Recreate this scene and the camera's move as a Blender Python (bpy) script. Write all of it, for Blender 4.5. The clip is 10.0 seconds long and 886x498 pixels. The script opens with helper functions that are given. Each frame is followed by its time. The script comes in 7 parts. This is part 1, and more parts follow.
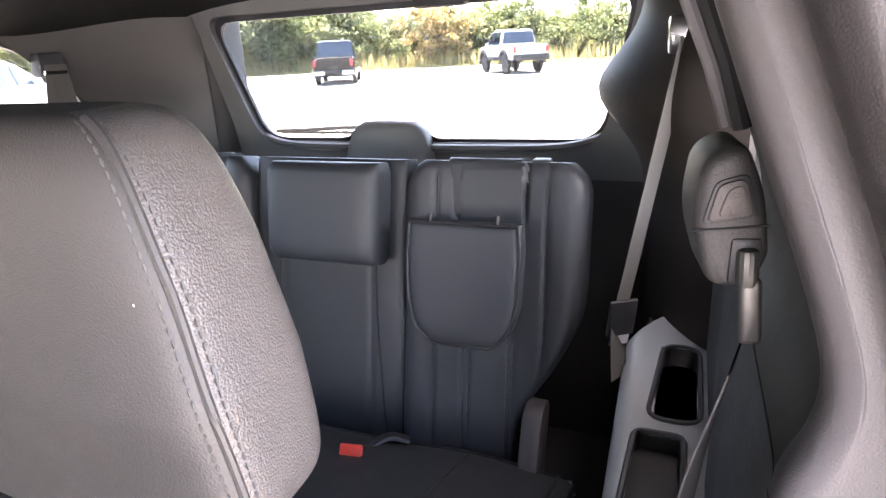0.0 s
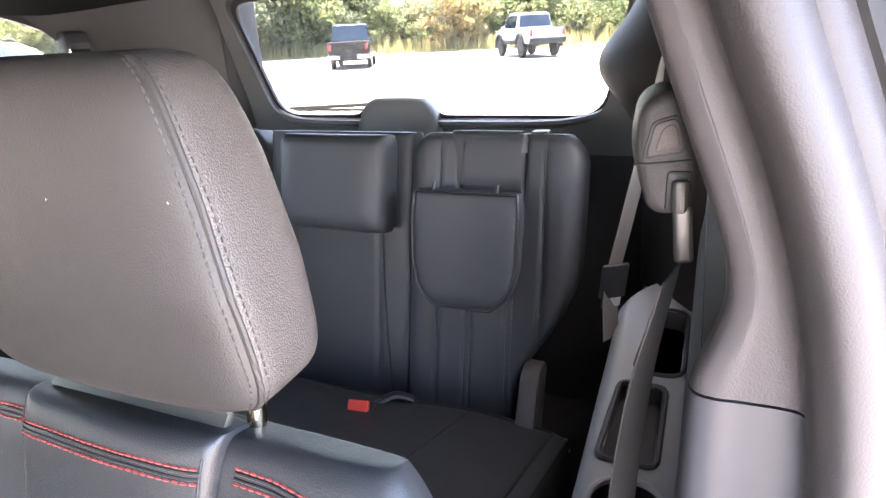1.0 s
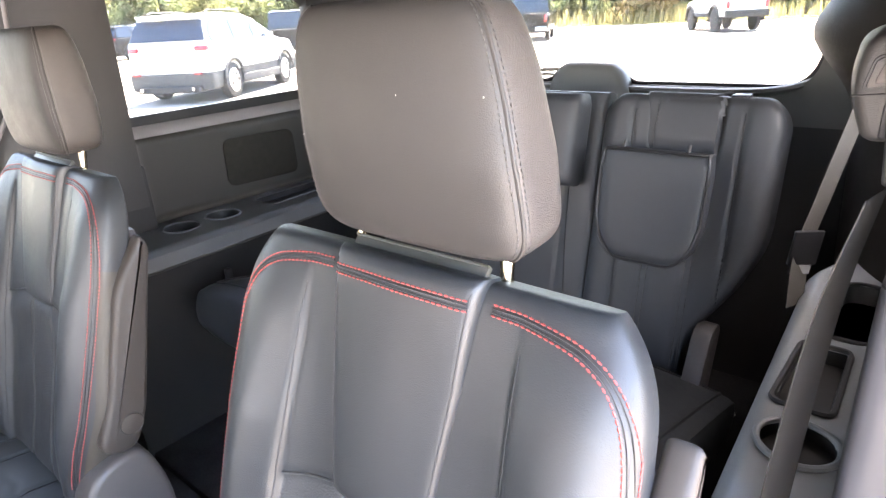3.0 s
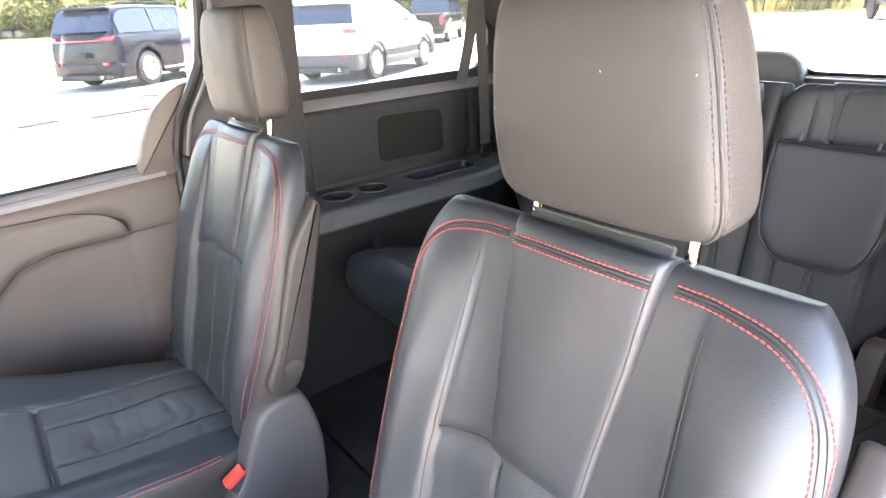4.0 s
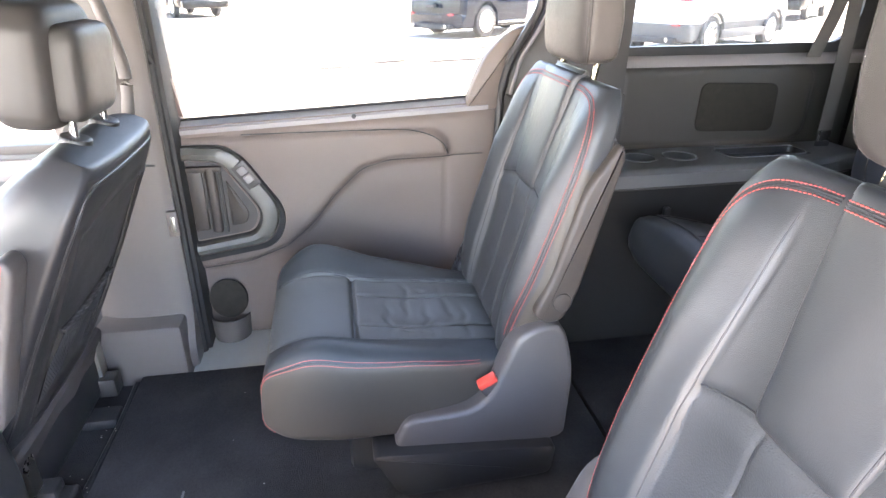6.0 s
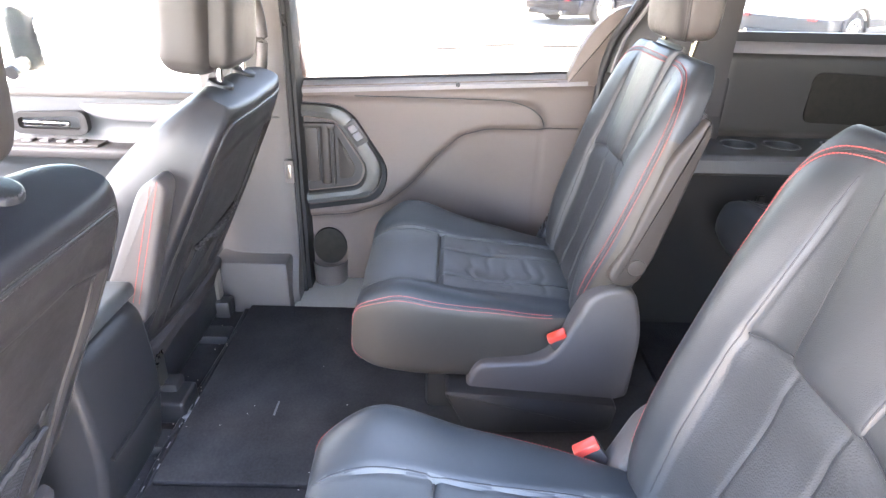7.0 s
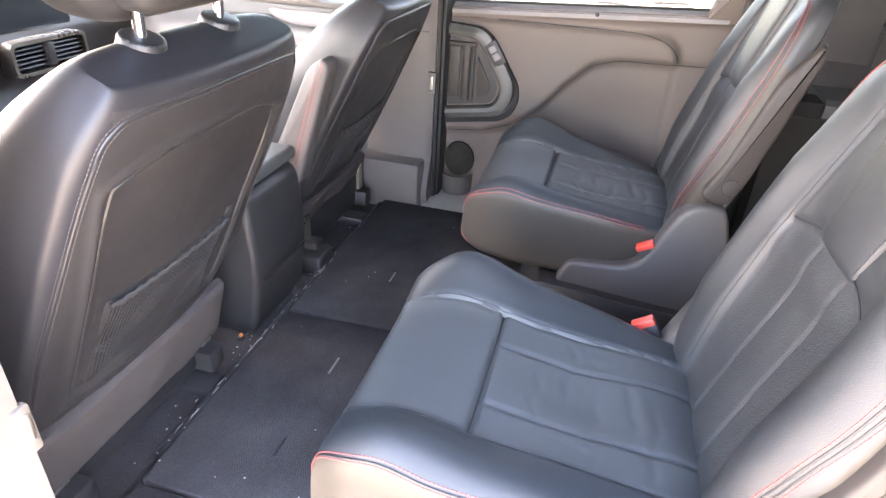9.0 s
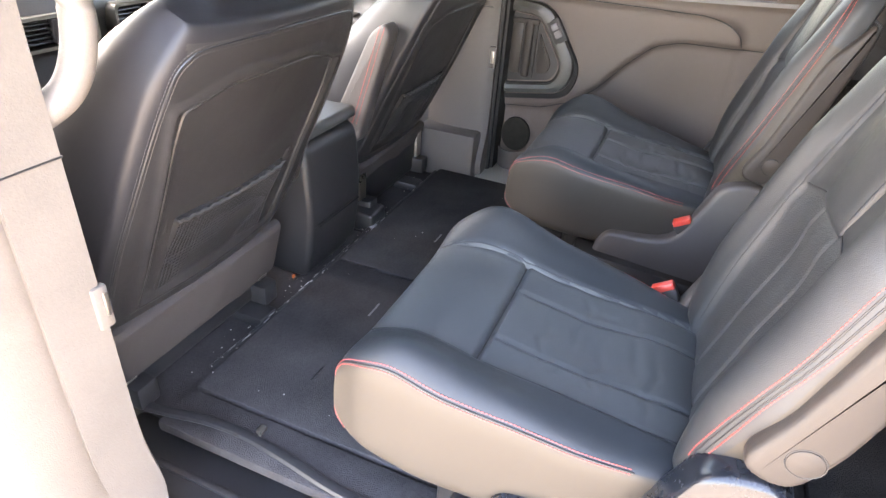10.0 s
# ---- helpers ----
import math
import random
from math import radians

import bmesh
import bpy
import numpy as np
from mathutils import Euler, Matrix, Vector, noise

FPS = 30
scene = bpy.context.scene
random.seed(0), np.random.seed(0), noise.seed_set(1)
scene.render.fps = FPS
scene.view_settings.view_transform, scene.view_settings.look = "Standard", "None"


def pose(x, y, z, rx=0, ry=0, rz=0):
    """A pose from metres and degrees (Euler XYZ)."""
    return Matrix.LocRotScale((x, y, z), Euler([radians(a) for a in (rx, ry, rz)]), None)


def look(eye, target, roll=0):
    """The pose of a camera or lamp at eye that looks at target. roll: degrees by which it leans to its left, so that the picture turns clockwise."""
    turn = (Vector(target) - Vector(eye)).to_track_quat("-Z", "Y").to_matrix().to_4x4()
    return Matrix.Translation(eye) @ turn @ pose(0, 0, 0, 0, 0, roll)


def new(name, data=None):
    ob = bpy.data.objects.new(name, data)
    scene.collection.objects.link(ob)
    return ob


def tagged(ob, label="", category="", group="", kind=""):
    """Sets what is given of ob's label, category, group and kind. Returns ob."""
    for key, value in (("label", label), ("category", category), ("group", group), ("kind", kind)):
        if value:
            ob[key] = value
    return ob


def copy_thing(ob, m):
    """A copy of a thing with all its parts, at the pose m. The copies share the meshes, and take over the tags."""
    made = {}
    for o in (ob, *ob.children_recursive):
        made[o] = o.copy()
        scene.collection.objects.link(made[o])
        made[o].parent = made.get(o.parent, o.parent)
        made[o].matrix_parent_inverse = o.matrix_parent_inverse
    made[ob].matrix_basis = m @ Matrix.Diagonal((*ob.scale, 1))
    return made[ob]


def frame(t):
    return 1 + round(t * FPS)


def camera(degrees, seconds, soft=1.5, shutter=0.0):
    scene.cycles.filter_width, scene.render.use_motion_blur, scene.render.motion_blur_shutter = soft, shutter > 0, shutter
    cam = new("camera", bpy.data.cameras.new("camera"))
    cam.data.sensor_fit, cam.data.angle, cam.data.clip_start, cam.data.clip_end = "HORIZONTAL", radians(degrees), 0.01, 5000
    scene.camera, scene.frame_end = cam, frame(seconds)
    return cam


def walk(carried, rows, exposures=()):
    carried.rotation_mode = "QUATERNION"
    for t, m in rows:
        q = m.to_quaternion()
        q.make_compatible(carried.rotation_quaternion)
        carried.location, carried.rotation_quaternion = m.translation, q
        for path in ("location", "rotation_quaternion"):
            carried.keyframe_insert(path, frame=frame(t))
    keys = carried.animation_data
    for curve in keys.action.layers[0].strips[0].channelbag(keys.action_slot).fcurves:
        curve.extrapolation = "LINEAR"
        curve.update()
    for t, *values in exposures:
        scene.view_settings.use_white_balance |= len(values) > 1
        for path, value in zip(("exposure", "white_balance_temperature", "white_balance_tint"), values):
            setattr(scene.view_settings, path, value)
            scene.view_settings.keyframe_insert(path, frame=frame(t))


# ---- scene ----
cam = camera(72.76, 10.0, soft=1.4)
# seconds; eye x, y, z; yaw, pitch, roll in degrees (van axes: x to the open door, y to the tail, z up)
ROWS = [
    (0.0, 0.7103, 0.9266, 1.4642, 22.51, -18.62, -3.04),
    (0.5, 0.7367, 0.9036, 1.4542, 22.65, -19.11, -3.22),
    (1.0, 0.7573, 0.8703, 1.4488, 24.07, -19.91, -3.21),
    (1.5, 0.7716, 0.8331, 1.4480, 26.98, -20.53, -3.26),
    (2.0, 0.7815, 0.7935, 1.4449, 30.56, -20.89, -3.15),
    (3.5, 0.7587, 0.6973, 1.4306, 45.76, -21.64, -3.13),
    (4.0, 0.7485, 0.6691, 1.4304, 52.21, -21.98, -2.90),
    (4.5, 0.7430, 0.6485, 1.4286, 59.38, -22.32, -2.59),
    (5.0, 0.7432, 0.6389, 1.4220, 66.95, -22.82, -1.97),
    (5.5, 0.7559, 0.6300, 1.4081, 73.90, -23.51, -0.97),
    (6.0, 0.7877, 0.6232, 1.3977, 80.04, -24.21, 0.05),
    (7.5, 0.9783, 0.6385, 1.3686, 93.47, -26.59, 2.26),
    (8.0, 1.0393, 0.6635, 1.3536, 96.87, -27.77, 2.82),
    (8.5, 1.0890, 0.6918, 1.3362, 100.41, -28.82, 3.16),
    (9.0, 1.1323, 0.7198, 1.3279, 103.76, -29.98, 3.45),
    (9.5, 1.1699, 0.7581, 1.3164, 107.09, -30.96, 3.92),
    (10.0, 1.2141, 0.8158, 1.3135, 111.00, -31.51, 4.22),
]
EXPOSURE = 5.50
walk(cam, [(t, pose(x, y, z, 90 + pitch, 0, yaw) @ pose(0, 0, 0, 0, 0, roll)) for t, x, y, z, yaw, pitch, roll in ROWS],
     [(0.0, EXPOSURE + 0.04, 6900, 25), (2.0, EXPOSURE + 0.16, 7000, 22), (4.0, EXPOSURE + 0.42, 7500, 21), (6.0, EXPOSURE + 0.64, 7300, 21), (7.5, EXPOSURE + 0.70, 7300, 24), (8.7, EXPOSURE + 0.50, 7800, 25), (10.0, EXPOSURE - 0.08, 8200, 22)])

# ---- light ----
SUN_AZ, SUN_EL = radians(-22), radians(62)
world = bpy.data.worlds.new("sky")
scene.world = world
world.use_nodes = True
wn = world.node_tree.nodes
sky = wn.new("ShaderNodeTexSky")
sky.sky_type = "NISHITA"
sky.sun_disc = False
sky.sun_elevation, sky.sun_rotation = SUN_EL, SUN_AZ
world.node_tree.links.new(sky.outputs[0], wn["Background"].inputs[0])
wn["Background"].inputs[1].default_value = 0.125
sun_dir = Vector((math.sin(SUN_AZ) * math.cos(SUN_EL), math.cos(SUN_AZ) * math.cos(SUN_EL), math.sin(SUN_EL)))
sun_data = bpy.data.lights.new("sun", "SUN")
sun_data.energy, sun_data.angle, sun_data.color = 4.5, radians(0.53), (1.0, 0.95, 0.88)
sun = new("sun", sun_data)
sun.matrix_world = look(sun_dir * 60, (0, 0, 0))


def opening_light(name, eye, target, w, h, watts, spread=180):
    """Daylight in an opening of the van: the sky's light through the windscreen and the driver's window."""
    d = bpy.data.lights.new(name, "AREA")
    d.shape, d.size, d.size_y, d.energy, d.color = "RECTANGLE", w, h, watts, (0.97, 0.98, 1.0)
    d.spread = radians(spread)
    ob = new(name, d)
    ob.matrix_world = look(eye, target)


opening_light("windscreen_daylight", (0.0, -1.05, 1.32), (0.0, 1.2, 0.85), 1.3, 0.45, 1.35)
opening_light("side_window_daylight", (0.84, -0.50, 1.30), (-0.45, 0.85, 0.70), 0.70, 0.40, 0.55, 130)

opening_light("quarter_window_daylight", (0.862, 1.84, 1.36), (0.30, 1.80, 0.75), 0.50, 0.28, 0.16, 160)

# ---- materials ----
def shade(name, color, rough=0.5, metal=0.0, spec=0.5, var=0.15, var_scale=6.0, bump=0.0, bump_scale=300.0, kind="noise",
          rough_var=0.08, coat=0.0, coat_rough=0.1, speck=0.0, wrinkle=0.0, wrinkle_scale=14.0, sheen=0.0):
    """A procedural surface: base colour with two scales of variation, uneven gloss and fine relief, in metres."""
    m = bpy.data.materials.new(name)
    m.use_nodes = True
    n, l = m.node_tree.nodes, m.node_tree.links
    b = n["Principled BSDF"]
    co = n.new("ShaderNodeTexCoord")
    big = n.new("ShaderNodeTexNoise")
    big.inputs["Scale"].default_value, big.inputs["Detail"].default_value = var_scale, 4
    l.new(co.outputs["Object"], big.inputs["Vector"])
    fine = n.new("ShaderNodeTexNoise")
    fine.inputs["Scale"].default_value, fine.inputs["Detail"].default_value = var_scale * 18, 3
    l.new(co.outputs["Object"], fine.inputs["Vector"])
    add = n.new("ShaderNodeMath")
    add.operation = "MULTIPLY_ADD"
    l.new(fine.outputs["Fac"], add.inputs[0])
    add.inputs[1].default_value = 0.5
    l.new(big.outputs["Fac"], add.inputs[2])
    ramp = n.new("ShaderNodeMapRange")
    ramp.inputs["From Min"].default_value, ramp.inputs["From Max"].default_value = 0.45, 1.05
    ramp.inputs["To Min"].default_value, ramp.inputs["To Max"].default_value = 1 - var, 1 + var
    l.new(add.outputs[0], ramp.inputs["Value"])
    mul = n.new("ShaderNodeVectorMath")
    mul.operation = "SCALE"
    mul.inputs[0].default_value = color
    l.new(ramp.outputs[0], mul.inputs["Scale"])
    out = mul.outputs[0]
    if speck:
        dots = n.new("ShaderNodeTexNoise")
        dots.inputs["Scale"].default_value, dots.inputs["Detail"].default_value = 160, 2
        l.new(co.outputs["Object"], dots.inputs["Vector"])
        cut = n.new("ShaderNodeMapRange")
        cut.inputs["From Min"].default_value, cut.inputs["From Max"].default_value = 0.70, 0.76
        cut.inputs["To Max"].default_value = speck
        l.new(dots.outputs["Fac"], cut.inputs["Value"])
        mix = n.new("ShaderNodeMix")
        mix.data_type = "RGBA"
        l.new(cut.outputs[0], mix.inputs["Factor"])
        l.new(out, mix.inputs["A"])
        mix.inputs["B"].default_value = (0.45, 0.43, 0.40, 1)
        out = mix.outputs["Result"]
    l.new(out, b.inputs["Base Color"])
    rr = n.new("ShaderNodeMapRange")
    rr.inputs["From Min"].default_value, rr.inputs["From Max"].default_value = 0.45, 1.05
    rr.inputs["To Min"].default_value, rr.inputs["To Max"].default_value = max(rough - rough_var, 0.02), min(rough + rough_var, 1)
    l.new(add.outputs[0], rr.inputs["Value"])
    l.new(rr.outputs[0], b.inputs["Roughness"])
    b.inputs["Metallic"].default_value = metal
    b.inputs["Specular IOR Level"].default_value = spec
    b.inputs["Coat Weight"].default_value, b.inputs["Coat Roughness"].default_value = coat, coat_rough
    b.inputs["Sheen Weight"].default_value = sheen
    normal = None
    if wrinkle:
        w = n.new("ShaderNodeTexNoise")
        w.inputs["Scale"].default_value, w.inputs["Detail"].default_value, w.inputs["Distortion"].default_value = wrinkle_scale, 2, 0.8
        l.new(co.outputs["Object"], w.inputs["Vector"])
        wb = n.new("ShaderNodeBump")
        wb.inputs["Strength"].default_value, wb.inputs["Distance"].default_value = 1.0, wrinkle
        l.new(w.outputs["Fac"], wb.inputs["Height"])
        normal = wb
    if bump:
        if kind == "pebble":
            t = n.new("ShaderNodeTexVoronoi")
            t.feature = "SMOOTH_F1"
            t.inputs["Smoothness"].default_value = 0.6
            height = t.outputs["Distance"]
        else:
            t = n.new("ShaderNodeTexNoise")
            t.inputs["Detail"].default_value = 3
            height = t.outputs["Fac"]
        t.inputs["Scale"].default_value = bump_scale
        l.new(co.outputs["Object"], t.inputs["Vector"])
        bp = n.new("ShaderNodeBump")
        bp.inputs["Strength"].default_value, bp.inputs["Distance"].default_value = 1.0, bump
        bp.invert = kind == "pebble"
        l.new(height, bp.inputs["Height"])
        if normal:
            l.new(normal.outputs[0], bp.inputs["Normal"])
        normal = bp
    if normal:
        l.new(normal.outputs[0], b.inputs["Normal"])
    return m


def glass(name, tint, dust=0.007):
    """A thin window pane: it lets light through with a tint, mirrors a little, and carries a film of dust that also
    stands in for glare haze.
    """
    m = bpy.data.materials.new(name)
    m.use_nodes = True
    n, l = m.node_tree.nodes, m.node_tree.links
    n.remove(n["Principled BSDF"])
    t, g, mix = n.new("ShaderNodeBsdfTransparent"), n.new("ShaderNodeBsdfGlossy"), n.new("ShaderNodeMixShader")
    t.inputs[0].default_value = (*tint, 1)
    g.inputs["Roughness"].default_value = 0.01
    f = n.new("ShaderNodeFresnel")
    f.inputs[0].default_value = 1.35
    l.new(f.outputs[0], mix.inputs[0])
    # The translucent film adds a faint haze in place of glare on the glass.
    film, dusty = n.new("ShaderNodeBsdfTranslucent"), n.new("ShaderNodeMixShader")
    film.inputs[0].default_value = (0.8, 0.79, 0.75, 1)
    dusty.inputs[0].default_value = dust
    l.new(t.outputs[0], dusty.inputs[1])
    l.new(film.outputs[0], dusty.inputs[2])
    l.new(dusty.outputs[0], mix.inputs[1])
    l.new(g.outputs[0], mix.inputs[2])
    l.new(mix.outputs[0], n["Material Output"].inputs[0])
    return m


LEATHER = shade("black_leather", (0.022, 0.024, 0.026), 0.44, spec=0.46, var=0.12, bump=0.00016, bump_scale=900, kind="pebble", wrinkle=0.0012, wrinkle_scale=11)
# Base lifted above the other black leathers to stand for light on the cushions.
LEATHER_FLAT = shade("lightened_smooth_leather", (0.056, 0.060, 0.060), 0.52, spec=0.34, var=0.12, bump=0.00016, bump_scale=900, kind="pebble", wrinkle=0.0016, wrinkle_scale=9)
PERFORATED = shade("perforated_black_leather", (0.030, 0.032, 0.034), 0.50, spec=0.34, var=0.10, bump=0.0004, bump_scale=420, kind="pebble", wrinkle=0.0012, wrinkle_scale=14)
BOLSTER = shade("satin_black_leather", (0.016, 0.016, 0.018), 0.46, spec=0.36, var=0.12, bump=0.00014, bump_scale=900, kind="pebble")
BENCH_LEATHER = shade("matte_black_leather", (0.027, 0.029, 0.032), 0.48, spec=0.42, var=0.12, bump=0.00012, bump_scale=900, kind="pebble", wrinkle=0.001, wrinkle_scale=9)
BACK_LEATHER = shade("dark_back_leather", (0.021, 0.020, 0.020), 0.40, spec=0.5, var=0.14, bump=0.00016, bump_scale=900, kind="pebble", wrinkle=0.0015, wrinkle_scale=8)
BEZEL = shade("grey_bezel", (0.068, 0.068, 0.062), 0.40, spec=0.45, var=0.06, bump=0.0002, bump_scale=1000)
LINT = shade("white_lint", (0.6, 0.58, 0.55), 0.9, spec=0.1)
LOOP = shade("dull_steel", (0.11, 0.105, 0.10), 0.4, metal=0.8, var=0.15)
GRAIN = shade("grained_vinyl", (0.058, 0.051, 0.047), 0.40, spec=0.45, var=0.10, bump=0.00045, bump_scale=860, kind="pebble")
HEAD_VINYL = shade("headrest_vinyl", (0.032, 0.0295, 0.028), 0.52, spec=0.32, var=0.08, bump=0.00016, bump_scale=1000, kind="pebble", speck=0.0)
DOOR = shade("taupe_door_trim", (0.110, 0.086, 0.074), 0.55, spec=0.4, var=0.05, bump=0.0003, bump_scale=900, kind="pebble")
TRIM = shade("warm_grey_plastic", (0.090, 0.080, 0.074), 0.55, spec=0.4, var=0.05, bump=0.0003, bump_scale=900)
TRIM_LIGHT = shade("pale_grey_plastic", (0.17, 0.158, 0.158), 0.5, spec=0.45, var=0.05, bump=0.0004, bump_scale=800)
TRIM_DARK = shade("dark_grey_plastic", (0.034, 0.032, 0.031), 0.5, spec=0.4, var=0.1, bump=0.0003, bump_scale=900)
SIDE = shade("charcoal_plastic", (0.062, 0.056, 0.054), 0.48, spec=0.45, var=0.07, bump=0.0003, bump_scale=900)
BLACK = shade("black_plastic", (0.019, 0.019, 0.020), 0.42, spec=0.45, var=0.2, bump=0.0003, bump_scale=700)
RUBBER = shade("black_rubber", (0.016, 0.016, 0.016), 0.6, spec=0.3, var=0.2)
LINER = shade("headliner_cloth", (0.014, 0.013, 0.012), 0.95, spec=0.1, var=0.05, bump=0.0006, bump_scale=1200)
SKIRT = shade("grey_skirt_cloth", (0.055, 0.049, 0.047), 0.85, spec=0.15, var=0.12, bump=0.0008, bump_scale=900)
CARPET = shade("black_carpet", (0.055, 0.052, 0.052), 0.95, spec=0.05, var=0.35, var_scale=9, bump=0.004, bump_scale=420)
CHROME = shade("chrome", (0.72, 0.72, 0.72), 0.12, metal=1.0, var=0.05, rough_var=0.04)
STEEL = shade("brushed_steel", (0.45, 0.43, 0.38), 0.32, metal=1.0, var=0.1)
BAR = shade("satin_metal_bar", (0.10, 0.10, 0.09), 0.45, metal=0.6, var=0.05)
POST = shade("warm_polished_steel", (0.55, 0.47, 0.34), 0.22, metal=1.0, var=0.1)
BRASS = shade("brass_sleeve", (0.62, 0.45, 0.18), 0.25, metal=1.0, var=0.1)
QUARTER = shade("grey_quarter_trim", (0.039, 0.037, 0.033), 0.5, spec=0.4, var=0.06, bump=0.0002, bump_scale=1100)
MESH = shade("dark_speaker_mesh", (0.022, 0.020, 0.016), 0.7, spec=0.2, var=0.3, var_scale=60, bump=0.001, bump_scale=500)
RED = shade("red_thread", (0.36, 0.068, 0.060), 0.6, spec=0.3, var=0.15, var_scale=40)
REDBTN = shade("red_button", (0.62, 0.060, 0.040), 0.35, var=0.05)
THREAD = shade("grey_thread", (0.055, 0.051, 0.049), 0.6, var=0.1)
PIPING = shade("leather_piping", (0.024, 0.025, 0.027), 0.55, spec=0.3, var=0.1)
BELT = shade("belt_webbing", (0.045, 0.042, 0.040), 0.6, spec=0.3, var=0.1, bump=0.0006, bump_scale=900)
SIDE_VINYL = shade("matte_side_vinyl", (0.044, 0.037, 0.029), 0.5, spec=0.35, var=0.08, bump=0.00008, bump_scale=1000, kind="pebble")
SILVER_TRIM = shade("silver_grey_plastic", (0.26, 0.265, 0.265), 0.4, spec=0.5, var=0.05, bump=0.0003, bump_scale=900)
SEAT_SIDE = shade("warm_grey_seat_plastic", (0.036, 0.030, 0.026), 0.5, spec=0.35, var=0.07, bump=0.0002, bump_scale=1200)
# Stronger tone variation here paints speckled sunlight onto the near pillar.
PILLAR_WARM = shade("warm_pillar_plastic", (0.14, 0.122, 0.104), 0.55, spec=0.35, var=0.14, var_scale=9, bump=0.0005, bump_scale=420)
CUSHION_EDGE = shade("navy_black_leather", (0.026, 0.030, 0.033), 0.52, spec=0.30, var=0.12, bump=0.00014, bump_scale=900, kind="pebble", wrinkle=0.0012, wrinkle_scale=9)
NET = shade("dark_net_backing", (0.020, 0.018, 0.017), 0.85, spec=0.15, var=0.2, bump=0.001, bump_scale=500)
HINGE = shade("gloss_black_plastic", (0.012, 0.014, 0.018), 0.3, spec=0.5, var=0.1)
STRAP = shade("grey_webbing", (0.085, 0.080, 0.073), 0.6, spec=0.3, var=0.1, bump=0.0006, bump_scale=900)
BEIGE = shade("door_sill_paint", (0.42, 0.40, 0.35), 0.4, var=0.06, coat=0.3)
# Darkened so that the wheel-arch cover carries the shade behind the far seat.
ARCH_SHADE = shade("shaded_arch_plastic", (0.015, 0.0145, 0.0145), 0.5, spec=0.3, var=0.1, bump=0.0003, bump_scale=900)
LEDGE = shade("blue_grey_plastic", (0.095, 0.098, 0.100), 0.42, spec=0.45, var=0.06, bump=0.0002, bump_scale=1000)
GLASS = glass("tinted_glass", (0.53, 0.54, 0.525))
GLASS_CLEAR = glass("clear_glass", (0.72, 0.76, 0.74))


# ---- helpers of this scene ----
def mesh_of(name, geo):
    me = bpy.data.meshes.new(name)
    if isinstance(geo, bmesh.types.BMesh):
        geo.to_mesh(me)
        geo.free()
    else:
        me.from_pydata(geo[0], [], geo[1])
        b = bmesh.new()
        b.from_mesh(me)
        bmesh.ops.recalc_face_normals(b, faces=b.faces)
        b.to_mesh(me)
        b.free()
    return me


def part(name, geo, material, parent=None, label="", smooth=True, angle=40):
    """Links a bmesh, or vertices and faces, as ONE mesh object under a thing or a part."""
    me = mesh_of(name, geo)
    me.materials.append(material)
    if smooth:
        me.shade_smooth()
        if angle:
            me.set_sharp_from_angle(angle=radians(angle))
    ob = new(name, me)
    if parent is not None:
        ob.parent = parent
    if label:
        ob["label"] = label
    return ob


def thing(name, at, label, category, group="", kind=""):
    ob = new(name)
    ob.location = at
    ob.empty_display_size = 0.1
    return tagged(ob, label, category, group, kind)


def setting(name, geo, material, label, category, smooth=True):
    return tagged(part(name, geo, material, smooth=smooth), label, category, "", "structure")


def box(x0, x1, y0, y1, z0, z1, bevel=0.0, seg=2):
    bm = bmesh.new()
    bmesh.ops.create_cube(bm, size=1)
    for v in bm.verts:
        v.co = Vector(((x0 + x1) / 2 + v.co.x * (x1 - x0), (y0 + y1) / 2 + v.co.y * (y1 - y0), (z0 + z1) / 2 + v.co.z * (z1 - z0)))
    if bevel:
        bmesh.ops.bevel(bm, geom=list(bm.edges), offset=bevel, segments=seg, affect="EDGES", profile=0.5)
    return bm


def solid(geo):
    """A bmesh from vertices and faces."""
    me = mesh_of("tmp", geo)
    bm = bmesh.new()
    bm.from_mesh(me)
    bpy.data.meshes.remove(me)
    return bm


def turned(bm, m):
    bmesh.ops.transform(bm, matrix=m, verts=bm.verts)
    return bm


def joined(*bms):
    out = bmesh.new()
    for b in bms:
        me = bpy.data.meshes.new("tmp")
        b.to_mesh(me)
        b.free()
        out.from_mesh(me)
        bpy.data.meshes.remove(me)
    return out


def rod(a, b, r, seg=12, r2=None, bevel=0.0):
    a, b = Vector(a), Vector(b)
    bm = bmesh.new()
    bmesh.ops.create_cone(bm, cap_ends=True, segments=seg, radius1=r, radius2=r if r2 is None else r2, depth=(b - a).length)
    if bevel:
        caps = [e for e in bm.edges if all(abs(abs(v.co.z) - (b - a).length / 2) < 1e-6 for v in e.verts)]
        bmesh.ops.bevel(bm, geom=caps, offset=bevel, segments=2, affect="EDGES", profile=0.5)
    return turned(bm, Matrix.Translation((a + b) / 2) @ (b - a).to_track_quat("Z", "Y").to_matrix().to_4x4())


